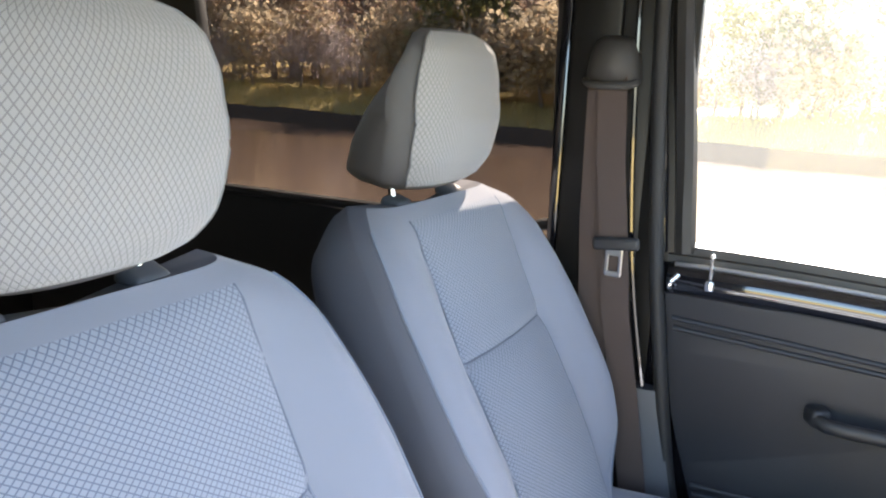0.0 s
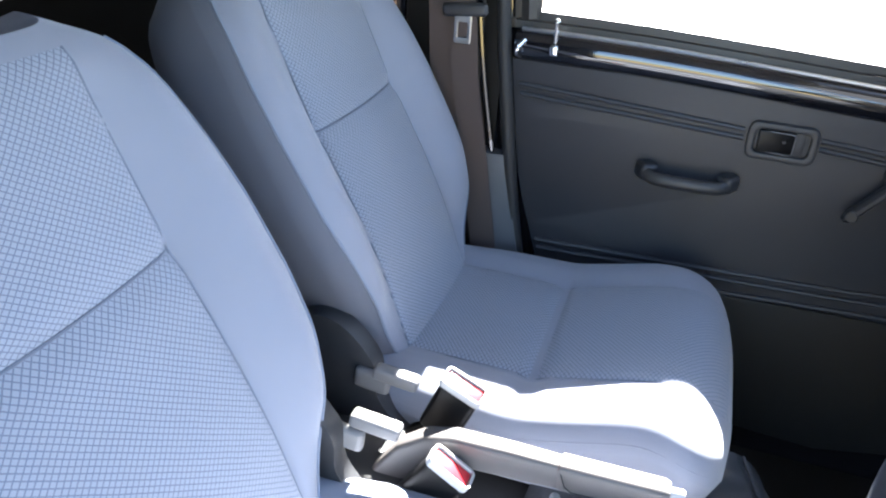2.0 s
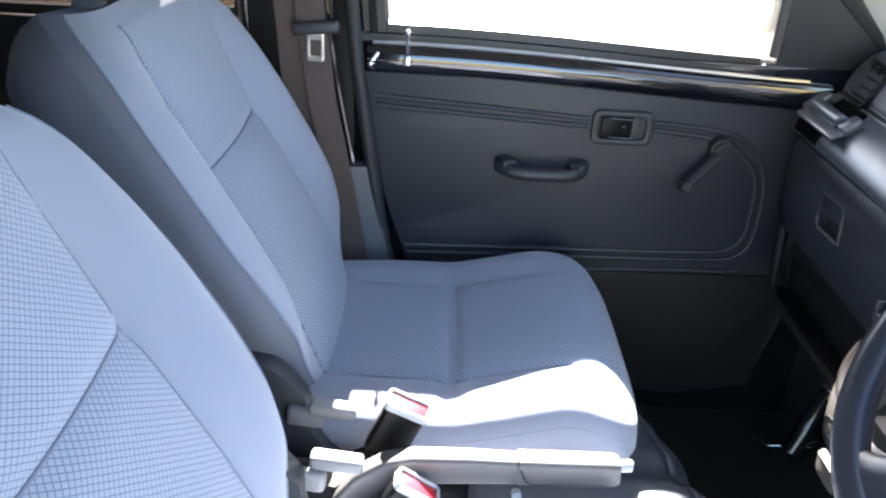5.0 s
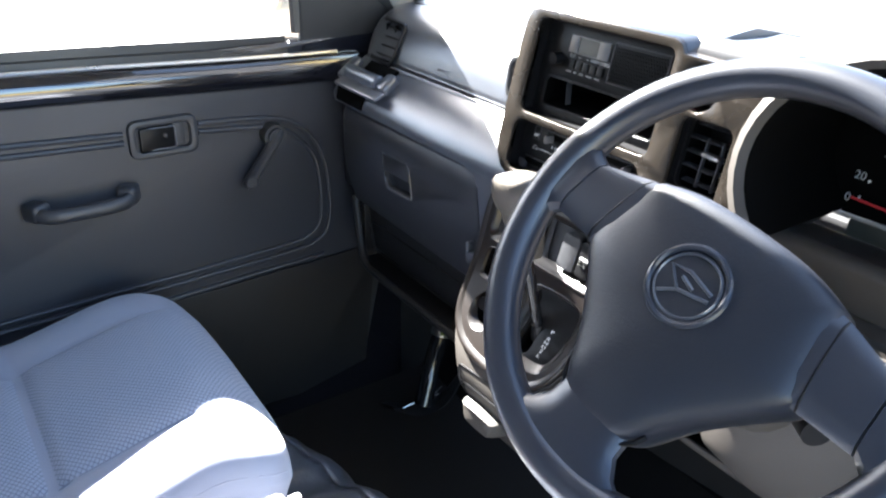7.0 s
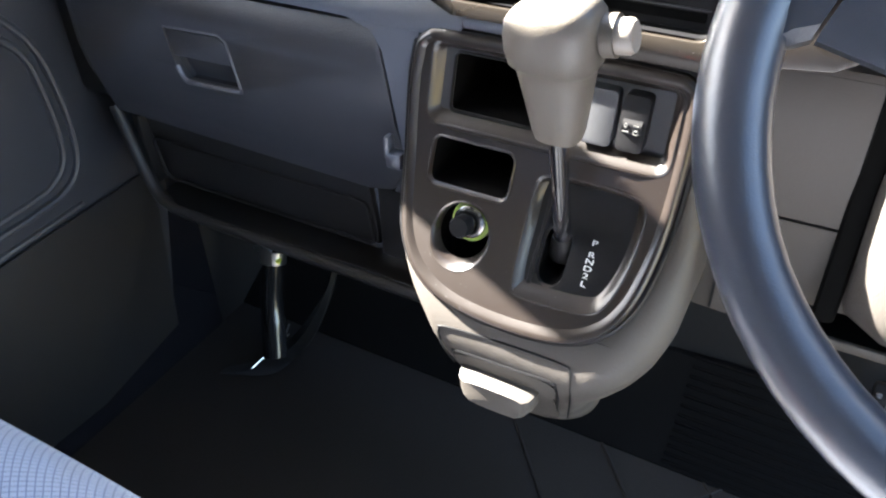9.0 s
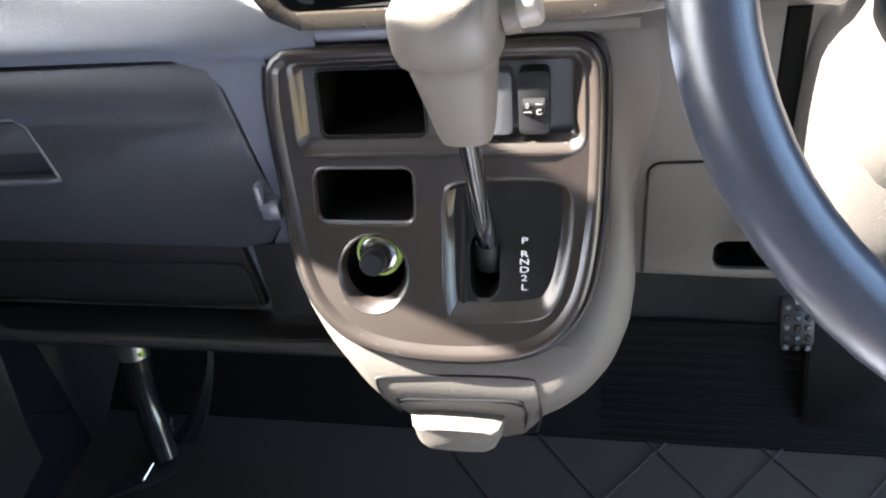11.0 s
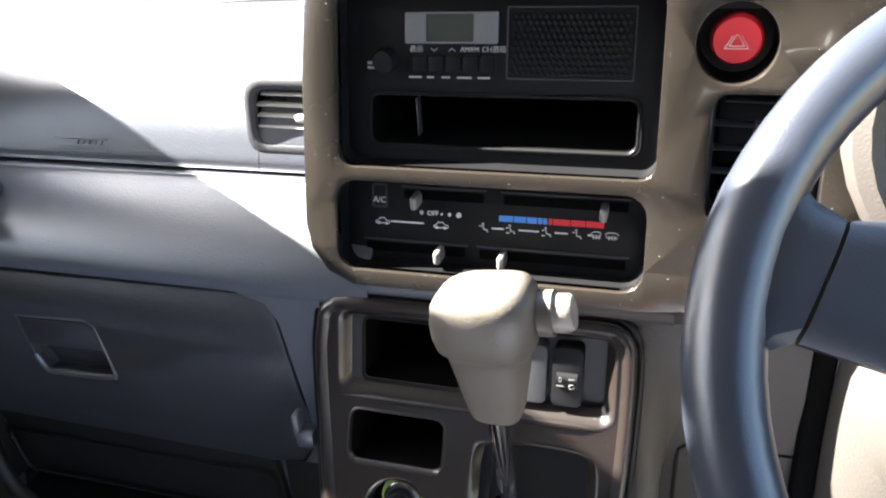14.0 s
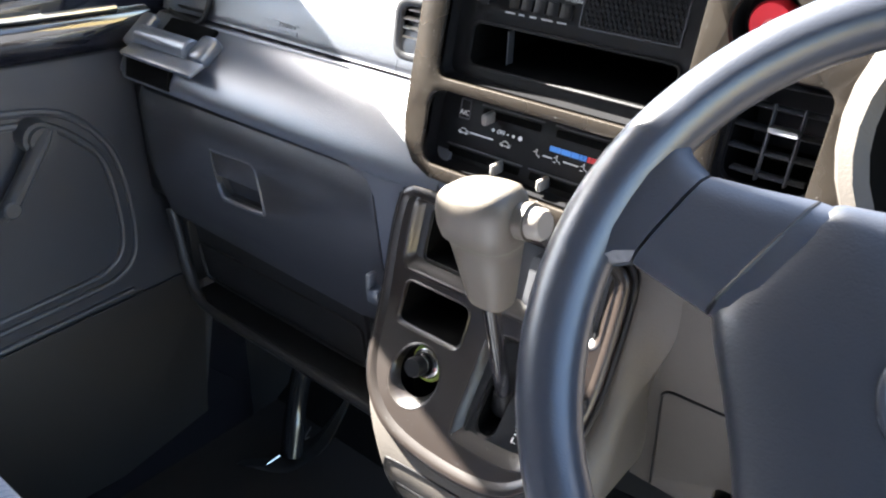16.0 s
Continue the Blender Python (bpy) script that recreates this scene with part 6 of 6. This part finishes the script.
part("odometer", plate(rrect(0.266, 0.308, 0.698, 0.714, 0.002), (), 0.001, lambda u, v, w: (u, GF(v) - w, v), edge=0), mat("dark_odometer_glass", (0.05, 0.052, 0.042), 0.2, 0, 500, 0), binn)

# steering column and wheel
WC, WU = Vector((0.313, 0.340, 0.738)), Vector((0.9938, 0.1115, 0.0))
WV = Vector((-0.0708, 0.6308, 0.7727))
WN = WU.cross(WV)
ROT = radians(-14)


def on_wheel(u, v, h=0.0):
    c, s = math.cos(ROT), math.sin(ROT)
    return WC + WU * (u * c - v * s) + WV * (u * s + v * c) + WN * h


col = thing("steering_column", "taupe steering column shroud with stalks", "steering column")
cr_rings = []
for t, w, h2 in ((-0.02, 0.045, 0.040), (-0.035, 0.058, 0.050), (-0.10, 0.064, 0.060), (-0.20, 0.070, 0.075), (-0.27, 0.074, 0.085)):
    c = WC + WN * t
    cr_rings.append([c + WU * (w * math.cos(a)) + WV * (h2 * math.sin(a)) for a in (2 * math.pi * k / 28 for k in range(28))])
part("column_shroud", loft(cr_rings), TAUPE, col)
part("stalk", tube([WC - WN * 0.05 + WU * 0.05, WC - WN * 0.045 + WU * 0.13, WC - WN * 0.04 + WU * 0.17], 0.007, 10, taper=[1, 0.9, 1.2]), CHARCOAL, col)
part("stalk", tube([WC - WN * 0.05 - WU * 0.05, WC - WN * 0.055 - WU * 0.085 + WV * 0.005], 0.006, 10), PALE, col)
part("ignition", tube([WC - WN * 0.12 + WU * 0.05 - WV * 0.03, WC - WN * 0.10 + WU * 0.085 - WV * 0.05], 0.013, 16), BLACK, col)
# sunlit knee bolster round the column
bol = []
for u, yy in ((0.212, 0.512), (0.222, 0.480), (0.25, 0.455), (0.31, 0.440), (0.38, 0.443), (0.43, 0.462), (0.455, 0.50)):
    bol.append([(u, yy + d, z) for z, d in ((0.474, 0.035), (0.50, 0.012), (0.55, 0.0), (0.60, -0.004), (0.64, 0.006), (0.668, 0.035))])
part("column_bolster", loft([smooth(r, False, 4) for r in bol], True, False), TAUPE, dash, "taupe bolster under the column")
part("bolster_gap", tube(smooth([(0.209, 0.499, z) for z in (0.476, 0.55, 0.62, 0.66)], False, 4), 0.006, 8, flat=1.4), BLACK_DEEP, dash)

wheel = thing("steering_wheel", "dark slate three-spoke steering wheel with a padded hub", "steering wheel")
N = 72
rim_r = []
for k in range(N):
    a = 2 * math.pi * k / N
    rr = 0.0155 + 0.0012 * soft(math.cos(a * 2 - 0.4), 0.4, 0.95)
    cc = Vector((math.cos(a), math.sin(a)))
    ring = []
    for q in range(16):
        b = 2 * math.pi * q / 16
        r = 0.1755 + rr * math.cos(b)
        ring.append(on_wheel(r * cc.x, r * cc.y, rr * 1.05 * math.sin(b)))
    rim_r.append(ring)
rim_r.append(rim_r[0])
rb = loft(rim_r, False, True)
bmesh.ops.remove_doubles(rb, verts=rb.verts, dist=1e-6)
part("rim", rb, WHEEL, wheel)
# hub pad
hub_out = [(0.0, 0.057), (0.045, 0.055), (0.076, 0.048), (0.090, 0.040), (0.0985, 0.012), (0.1045, -0.016), (0.102, -0.029), (0.083, -0.051), (0.063, -0.075), (0.048, -0.098), (0.037, -0.118), (0.024, -0.1275), (0.0, -0.131)]
hub_out = hub_out + [(-x, y) for x, y in hub_out[-2:0:-1]]
hub_out = smooth([Vector(p) for p in hub_out], True, 4)
hc = Vector((0, -0.03))
rings = []
for s, h in ((0.97, -0.032), (1.0, -0.022), (1.004, -0.010), (1.0, -0.001), (0.988, 0.0050), (0.962, 0.0092), (0.92, 0.0122), (0.84, 0.0150), (0.70, 0.0180), (0.50, 0.0205), (0.28, 0.0220)):
    rings.append([on_wheel(*(hc + (p - hc) * s), h) for p in hub_out])
hub = part("hub_pad", loft(rings), HUB, wheel)
back_rings = [[on_wheel(*(hc + (p - hc) * s), h) for p in hub_out] for s, h in ((0.985, -0.018), (0.985, -0.030), (0.93, -0.046), (0.76, -0.058), (0.5, -0.064))]
part("hub_back", loft(back_rings), TAUPE, hub, "taupe back cover of the hub")
part("hub_seam", tube([on_wheel(x, y, 0.0035) for x, y in smooth([(-0.044, -0.108), (-0.038, -0.120), (-0.024, -0.1295), (0.0, -0.133), (0.024, -0.1295), (0.038, -0.120), (0.044, -0.108)], False, 4)], 0.0020, 6), BLACK, hub)
# emblem, drawn as plain rings and a bar
EM = (-0.002, -0.0075)
part("emblem_ring", tube([on_wheel(EM[0] + 0.031 * math.cos(a), EM[1] + 0.0295 * math.sin(a), 0.0215) for a in (2 * math.pi * k / 36 for k in range(36))], 0.0026, 8, True), WHEEL, hub, "moulded oval emblem ring")
part("emblem_ring", tube([on_wheel(EM[0] + 0.0255 * math.cos(a), EM[1] + 0.024 * math.sin(a), 0.0215) for a in (2 * math.pi * k / 36 for k in range(36))], 0.0012, 6, True), DASH, hub)
for pts in ([(-0.018, -0.023), (-0.006, -0.014), (0.019, -0.008)], [(-0.006, -0.014), (-0.022, -0.001), (-0.006, 0.002), (0.018, -0.003)], [(-0.009, -0.004), (0.004, -0.008)]):
    part("emblem_bar", tube([on_wheel(u, v, 0.0220) for u, v in pts], 0.0016, 6), DASH, hub)
# spokes
def spoke(rows, name="spoke"):
    rr = []
    for (u0, v0), (u1, v1), h, th in rows:
        a, b = Vector((u0, v0)), Vector((u1, v1))
        rr.append([on_wheel(*a.lerp(b, s), h + k) for s, k in ((0.0, -th * 0.3), (0.0, th * 0.3), (0.10, th * 0.8), (0.3, th), (0.7, th), (0.90, th * 0.8), (1.0, th * 0.3), (1.0, -th * 0.3), (0.8, -th), (0.2, -th))])
    return part(name, loft(rr), WHEEL, wheel)

for sg in (1, -1):
    spoke([((sg * 0.096, -0.026), (sg * 0.082, 0.042), 0.003, 0.010), ((sg * 0.1065, -0.0265), (sg * 0.0935, 0.0405), 0.003, 0.010), ((sg * 0.126, -0.0255), (sg * 0.117, 0.034), 0.0025, 0.010), ((sg * 0.1465, -0.0245), (sg * 0.1385, 0.029), 0.002, 0.0105)], "spoke_cover")
    part("cover_seam", tube([on_wheel(sg * x, y, h) for x, y, h in ((0.1056, -0.0262, 0.0055), (0.1045, -0.0195, 0.0108), (0.1010, -0.0030, 0.0124), (0.0970, 0.0170, 0.0124), (0.0937, 0.0335, 0.0108), (0.0925, 0.0400, 0.0055))], 0.0012, 6), BLACK, wheel)
    spoke([((sg * 0.1482, -0.0245), (sg * 0.1400, 0.0295), 0.001, 0.0112), ((sg * 0.157, -0.031), (sg * 0.152, 0.034), 0.0, 0.0115), ((sg * 0.166, -0.046), (sg * 0.164, 0.044), 0.0, 0.0115), ((sg * 0.176, -0.050), (sg * 0.176, 0.05), 0.0, 0.006)])
spoke([((-0.036, -0.112), (0.034, -0.112), 0.0, 0.012), ((-0.038, -0.136), (0.036, -0.136), 0.0, 0.0115), ((-0.048, -0.149), (0.046, -0.149), 0.0, 0.0115), ((-0.066, -0.158), (0.066, -0.158), 0.0, 0.0115), ((-0.075, -0.166), (0.075, -0.166), 0.0, 0.0105)])


# pedals
def pedal(x, y, z, w, h, name, label):
    p = thing(name, label, "pedal", "pedals")
    part("pedal_pad", rbox(x, y, z, w, 0.014, h, 0.006, 2, (-28, 0, 0)), BLACK, p)
    part("pedal_arm", tube([(x, y + 0.01, z + h * 0.3), (x, y + 0.06, z + 0.15), (x, y + 0.10, z + 0.26)], 0.008, 8), STEEL, p)
    return p

bp = pedal(0.312, 0.750, 0.176, 0.040, 0.064, "brake_pedal", "ribbed rubber brake pedal under the dashboard")
for i in range(3):
    for j in range(5):
        part("pedal_stud", rbox(0.300 + 0.012 * i, 0.7395 + (j - 2) * 0.0056, 0.1735 + 0.0106 * (j - 2), 0.007, 0.004, 0.007, 0.0015, 1, (-28, 0, 0)), CHARCOAL if (i + j) % 2 == 0 else BLACK, bp)
acc = thing("accelerator_pedal", "wide black rubber accelerator pedal hinged at the floor", "pedal", "pedals")
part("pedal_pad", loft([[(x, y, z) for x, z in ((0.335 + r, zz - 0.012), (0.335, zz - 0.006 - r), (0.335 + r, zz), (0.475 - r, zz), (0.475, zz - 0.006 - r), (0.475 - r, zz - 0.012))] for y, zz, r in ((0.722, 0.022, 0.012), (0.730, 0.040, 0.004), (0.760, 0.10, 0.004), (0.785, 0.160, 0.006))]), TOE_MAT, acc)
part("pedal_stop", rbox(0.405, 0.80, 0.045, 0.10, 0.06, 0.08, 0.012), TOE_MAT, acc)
# bracket and cable seen in the passenger footwell
foot = thing("footwell_bracket", "bare metal bracket with a glossy hose in the footwell", "bracket")
part("hose", tube(smooth([(-0.522, 0.74, 0.36), (-0.520, 0.70, 0.25), (-0.514, 0.675, 0.165), (-0.512, 0.652, 0.100), (-0.500, 0.630, 0.045), (-0.492, 0.615, 0.012)], False, 5), 0.0150, 16, taper=[1.0] * 12 + [1.15] * 6 + [1.25] * 8), GLOSS_HOSE, foot, "glossy black drain hose")
part("hose_band", tube([(-0.5142, 0.676, 0.168), (-0.5132, 0.669, 0.150)], 0.0195, 18), STEEL, foot, "bare steel hose band")
part("band_screw", rbox(-0.497, 0.664, 0.162, 0.008, 0.008, 0.007, 0.002), GREEN_RING, foot, "yellow-green plastic plug")
part("clip", rbox(-0.522, 0.664, 0.176, 0.030, 0.012, 0.010, 0.003, 2, (0, 12, 0)), STEEL, foot)
for a, b in (((-0.500, 0.660, 0.016), (-0.511, 0.578, 0.006)), ((-0.503, 0.668, 0.030), (-0.488, 0.612, 0.010))):
    part("wire", tube([a, tuple((u + v) / 2 + d for u, v, d in zip(a, b, (0.004, 0.0, 0.006))), b], 0.0012, 6), STEEL, foot)
fin_r = smooth([Vector(p) for p in ((-0.385, 0.668, 0.215), (-0.393, 0.660, 0.167), (-0.407, 0.648, 0.115), (-0.436, 0.643, 0.050), (-0.464, 0.632, 0.008), (-0.478, 0.586, 0.004), (-0.545, 0.551, 0.004))], False, 4)
fin_l = smooth([Vector(p) for p in ((-0.392, 0.669, 0.215), (-0.402, 0.662, 0.160), (-0.426, 0.652, 0.112), (-0.466, 0.650, 0.050), (-0.500, 0.640, 0.010), (-0.512, 0.598, 0.006), (-0.550, 0.556, 0.005))], False, 4)
part("duct_fin", loft([[a, a.lerp(b, 0.5) + Vector((0, -0.006, 0.003)), b, b + Vector((0, 0.006, 0)), a + Vector((0, 0.006, 0))] for a, b in zip(fin_r, fin_l)]), TRAY, foot, "thin curved black duct edge")

# faint embossed mark low on the upper pad
def on_mark(u, v):
    return (-0.363 + u, 0.5571 + 0.319 * v, 0.7287 + 0.948 * v)


for v, u0, u1 in ((0.0050, -0.0235, 0.0235), (-0.0016, -0.0240, 0.0240), (-0.0034, -0.0235, 0.0240), (-0.0052, -0.0230, 0.0240)):
    part("embossed_line", tube([on_mark(u0, v), on_mark(u1, v)], 0.0007, 6), DASH, dash)
for k in range(5):
    part("embossed_bar", tube([on_mark(-0.006 + 0.0058 * k, 0.0006), on_mark(-0.0045 + 0.0058 * k, 0.0036)], 0.0008, 6), DASH, dash)


# ---- outside: grass, pond and woods ----
def ground_z(x, y):
    n = noise.noise(Vector((x * 0.11, y * 0.11, 0.3))) * 0.25 + noise.noise(Vector((x * 0.5, y * 0.5, 1.3))) * 0.05
    near = -0.58
    if x > -4:
        return near + n * 0.2 * soft(-x, 2, 5)
    z = near - 1.75 * soft(-x, 4, 8.0)
    z = z - 1.0 * soft(-x, 7.5, 13)
    z = z + 1.25 * soft(-x, 29.5, 31.2) + 1.2 * soft(-x, 31, 37) + 2.5 * soft(-x, 37, 75)
    return z + n


gb = bmesh.new()
gx = [40, 25, 14, 8, 4, 2, 0, -2, -4, -6, -8, -9.5, -11, -12, -13, -14, -15, -16, -17, -19, -22, -26, -28, -29, -29.5, -30, -30.4, -30.8, -31.2, -32, -33, -34, -36, -37, -38, -39, -40, -41, -42, -43, -45, -48, -54, -62, -75, -110, -200, -500]
gy = [-500, -200, -110, -75, -55] + [-45 + 3 * k for k in range(31)] + [55, 75, 110, 200, 500]
rows = [[gb.verts.new((x, y, ground_z(x, y))) for y in gy] for x in gx]
for a, b in zip(rows, rows[1:]):
    for i in range(len(gy) - 1):
        gb.faces.new((a[i], a[i + 1], b[i + 1], b[i]))
GRASS = mat("dry_autumn_grass", (0.33, 0.255, 0.11), 0.9, 0, 14.0, 0.6, 0.5, 0.35, 0.1)
ground = finish("ground", gb, GRASS)
# Unseen grey strip round the van, added to neutralise and dim bounced light.
ground.data.materials.append(mat("grey_bounce_ground", (0.10, 0.10, 0.104), 0.95, 0, 60.0, 0.8, 0.25, 1.5, 0.1))
for f in ground.data.polygons:
    if -1.6 < f.center.x < 7.0:
        f.material_index = 1
tagged(ground, "dry autumn grass sloping to a pond, with an added grey strip by the van", "ground", kind="structure")
WATER = mat("still_pond_water", (0.085, 0.062, 0.050), 0.10, 0, 2.2, 0.12, 0.2, 0.4, 0.5)
wb = bmesh.new()
wv = [wb.verts.new(v) for v in ((-5, -300, -2.12), (-31, -300, -2.12), (-31, 300, -2.12), (-5, 300, -2.12))]
wb.faces.new(wv)
water = finish("water", wb, WATER)
tagged(water, "still brown pond water reflecting the woods", "pond water", kind="structure")

LEAF = [mat("brown_oak_leaves", (0.46, 0.37, 0.32), 0.8, 0, 4, 0.3, 0.5, 0.5, 0.2), mat("yellow_autumn_leaves", (0.52, 0.43, 0.31), 0.8, 0, 4, 0.3, 0.5, 0.5, 0.2),
    mat("grey_bare_twigs", (0.52, 0.46, 0.47), 0.9, 0, 4, 0.3, 0.4, 0.5, 0.1), mat("dull_green_leaves", (0.22, 0.22, 0.10), 0.8, 0, 4, 0.3, 0.5, 0.5, 0.2)]
SEDGE = mat("pale_dry_sedge", (0.50, 0.41, 0.16), 0.9, 0, 3, 0.2, 0.4, 0.6, 0.1)
for leaf_mat in LEAF + [SEDGE]:
    ln, ll = leaf_mat.node_tree.nodes, leaf_mat.node_tree.links
    lp = ln["Principled BSDF"]
    lt = ln.new("ShaderNodeBsdfTranslucent")
    lm = ln.new("ShaderNodeMixShader")
    lm.inputs[0].default_value = 0.4
    ll.new(lp.inputs["Base Color"].links[0].from_socket, lt.inputs[0])
    ll.new(lp.outputs[0], lm.inputs[1])
    ll.new(lt.outputs[0], lm.inputs[2])
    ll.new(lm.outputs[0], ln["Material Output"].inputs[0])
BARK = mat("grey_bark", (0.19, 0.165, 0.145), 0.9, 0, 20, 0.6, 0.35, 3, 0.1)
rng = random.Random(7)


def tree_meshes(seed, height, spread, n_leaf, bare):
    r = random.Random(seed)
    tb = bmesh.new()
    tips = []
    trunk = [Vector((0, 0, -0.3))]
    lean = Vector((r.uniform(-0.06, 0.06), r.uniform(-0.06, 0.06), 0))
    for k in range(1, 7):
        trunk.append(trunk[-1] + Vector((r.uniform(-0.12, 0.12), r.uniform(-0.12, 0.12), height * 0.14)) + lean * height * 0.1)
    tube(trunk, 0.014 * height + 0.03, 7, bm=tb, taper=[1.2, 0.95, 0.8, 0.65, 0.5, 0.36, 0.2], up=(1, 0, 0))
    for k in range(16):
        f = r.uniform(0.22, 1.0)
        i = min(5, int(f * 6))
        p = trunk[i].lerp(trunk[i + 1], f * 6 - i if f < 1 else 1.0)
        a = r.uniform(0, 6.283)
        L = spread * r.uniform(0.5, 1.0) * (1.15 - 0.6 * f)
        d = Vector((math.cos(a), math.sin(a), r.uniform(0.25, 1.0)))
        q1 = p + d * L * 0.5 + Vector((0, 0, r.uniform(-0.1, 0.2)))
        q2 = q1 + (d + Vector((r.uniform(-0.4, 0.4), r.uniform(-0.4, 0.4), r.uniform(0, 0.5)))) * L * 0.5
        tube([p, q1, q2], 0.005 * height, 5, bm=tb, taper=[1, 0.6, 0.2], up=(1, 0.1, 0))
        tips += [q1, q1.lerp(q2, 0.5), q2, p.lerp(q1, 0.6)]
    verts, faces = [], []
    for k in range(n_leaf):
        c = r.choice(tips) + Vector((r.gauss(0, 1), r.gauss(0, 1), r.gauss(0, 0.8))) * spread * 0.22
        s = r.uniform(0.07, 0.20) * (0.6 if bare else 1.0)
        e1 = Vector((r.gauss(0, 1), r.gauss(0, 1), r.gauss(0, 1))).normalized()
        e2 = e1.cross(Vector((r.gauss(0, 1), r.gauss(0, 1), r.gauss(0, 1)))).normalized()
        b0 = len(verts)
        w = 0.22 if bare else 0.7
        verts += [c - e1 * s, c + e2 * s * w, c + e1 * s, c - e2 * s * w]
        faces.append((b0, b0 + 1, b0 + 2, b0 + 3))
    return tb, verts, faces


def tree(seed, height, spread, n_leaf, leaf, bare=False):
    t = thing("autumn_tree", "thin-crowned autumn tree on the far bank", "tree", "far bank trees")
    tb, verts, faces = tree_meshes(seed, height, spread, n_leaf, bare)
    part("trunk", tb, BARK, t)
    me = bpy.data.meshes.new("crown")
    me.from_pydata([tuple(v) for v in verts], [], faces)
    me.materials.append(leaf)
    c = new("crown", me)
    c.parent = t
    return t


kinds = [tree(11, 9.0, 3.0, 2600, LEAF[0]), tree(12, 7.5, 3.2, 2400, LEAF[1]), tree(13, 10.0, 3.0, 3000, LEAF[2], True), tree(14, 6.0, 2.6, 2200, LEAF[3]), tree(15, 4.0, 2.4, 2000, LEAF[1]), tree(16, 3.0, 2.2, 1800, LEAF[2], True)]
spots = []
for k in range(230):
    y = -78 + 110 * rng.random()
    x = -37.5 - 20 * rng.random() ** 1.3
    spots.append((x, y))
for k in range(60):
    spots.append((-36.3 - 1.2 * rng.random(), -70 + 96 * rng.random()))
first = {}
for k, (x, y) in enumerate(spots):
    near = x > -40.5
    q = rng.choice((4, 5, 5) if x > -37.5 else (3, 4, 5, 5, 2) if near else (0, 1, 2, 0, 2, 1))
    m = pose(x, y, ground_z(x, y), 0, 0, rng.uniform(0, 360)) @ Matrix.Scale(rng.uniform(0.8, 1.25), 4)
    if q not in first:
        first[q] = True
        kinds[q].location = (x, y, ground_z(x, y))
    else:
        t = copy_thing(kinds[q], m)
        t.scale = (rng.uniform(0.85, 1.25),) * 3
# steep dark soil edge of the far bank
eb = bmesh.new()
edge_rows = []
for k in range(141):
    y = -75 + 0.8 * k
    w = noise.noise(Vector((0, y * 0.35, 5.0)))
    edge_rows.append([(-29.55 + 0.25 * w, y, -2.3), (-29.75 + 0.3 * w, y, -1.95 + 0.08 * w), (-30.15 + 0.25 * w, y, -1.50 + 0.15 * w), (-30.75 + 0.2 * w, y, ground_z(-31.0, y) + 0.02 + 0.22 * w), (-31.5, y, ground_z(-31.5, y) - 0.05)])
loft(edge_rows, False, False, bm=eb)
soil = finish("bank_edge", eb, mat("dark_bank_soil", (0.075, 0.060, 0.050), 0.95, 0, 6, 0.8, 0.4, 1.2, 0.05))
tagged(soil, "steep dark soil edge of the far bank above the water", "bank", kind="structure")
# rough grass and sedge along the far bank and the near verge
gv, gf = [], []
for k in range(16000):
    x, y = -31.3 - 6.0 * rng.random(), -74 + 105 * rng.random()
    h = rng.uniform(0.1, 0.32)
    z = ground_z(x, y)
    a = rng.uniform(0, 6.28)
    w = h * 0.12
    b0 = len(gv)
    gv += [(x - w * math.cos(a), y - w * math.sin(a), z - 0.05), (x + w * math.cos(a), y + w * math.sin(a), z - 0.05), (x + rng.uniform(-0.3, 0.3) * h, y + rng.uniform(-0.3, 0.3) * h, z + h)]
    gf.append((b0, b0 + 1, b0 + 2))
me = bpy.data.meshes.new("bank_grass")
me.from_pydata(gv, [], gf)
me.materials.append(SEDGE)
tagged(new("bank_grass", me), "pale dry sedge and tufts along the pond banks", "grass", kind="stuff")
wood = bmesh.new()
for k in range(60):
    y0 = -330 + 9 * k
    h = 9 + 4 * noise.noise(Vector((k * 0.37, 2.0, 0)))
    rbox(-66 - 4 * math.sin(k), y0, 1.0 + h / 2, 6, 12, h, 1.8, 2, (0, 0, 20 * math.sin(k * 2.1)), bm=wood)
bd = finish("backdrop", wood, mat("far_brown_wood", (0.36, 0.30, 0.27), 0.95, 0, 1.6, 0.8, 0.6, 0.12, 0.1))
tagged(bd, "far brown autumn wood behind the pond", "far woods", kind="structure")
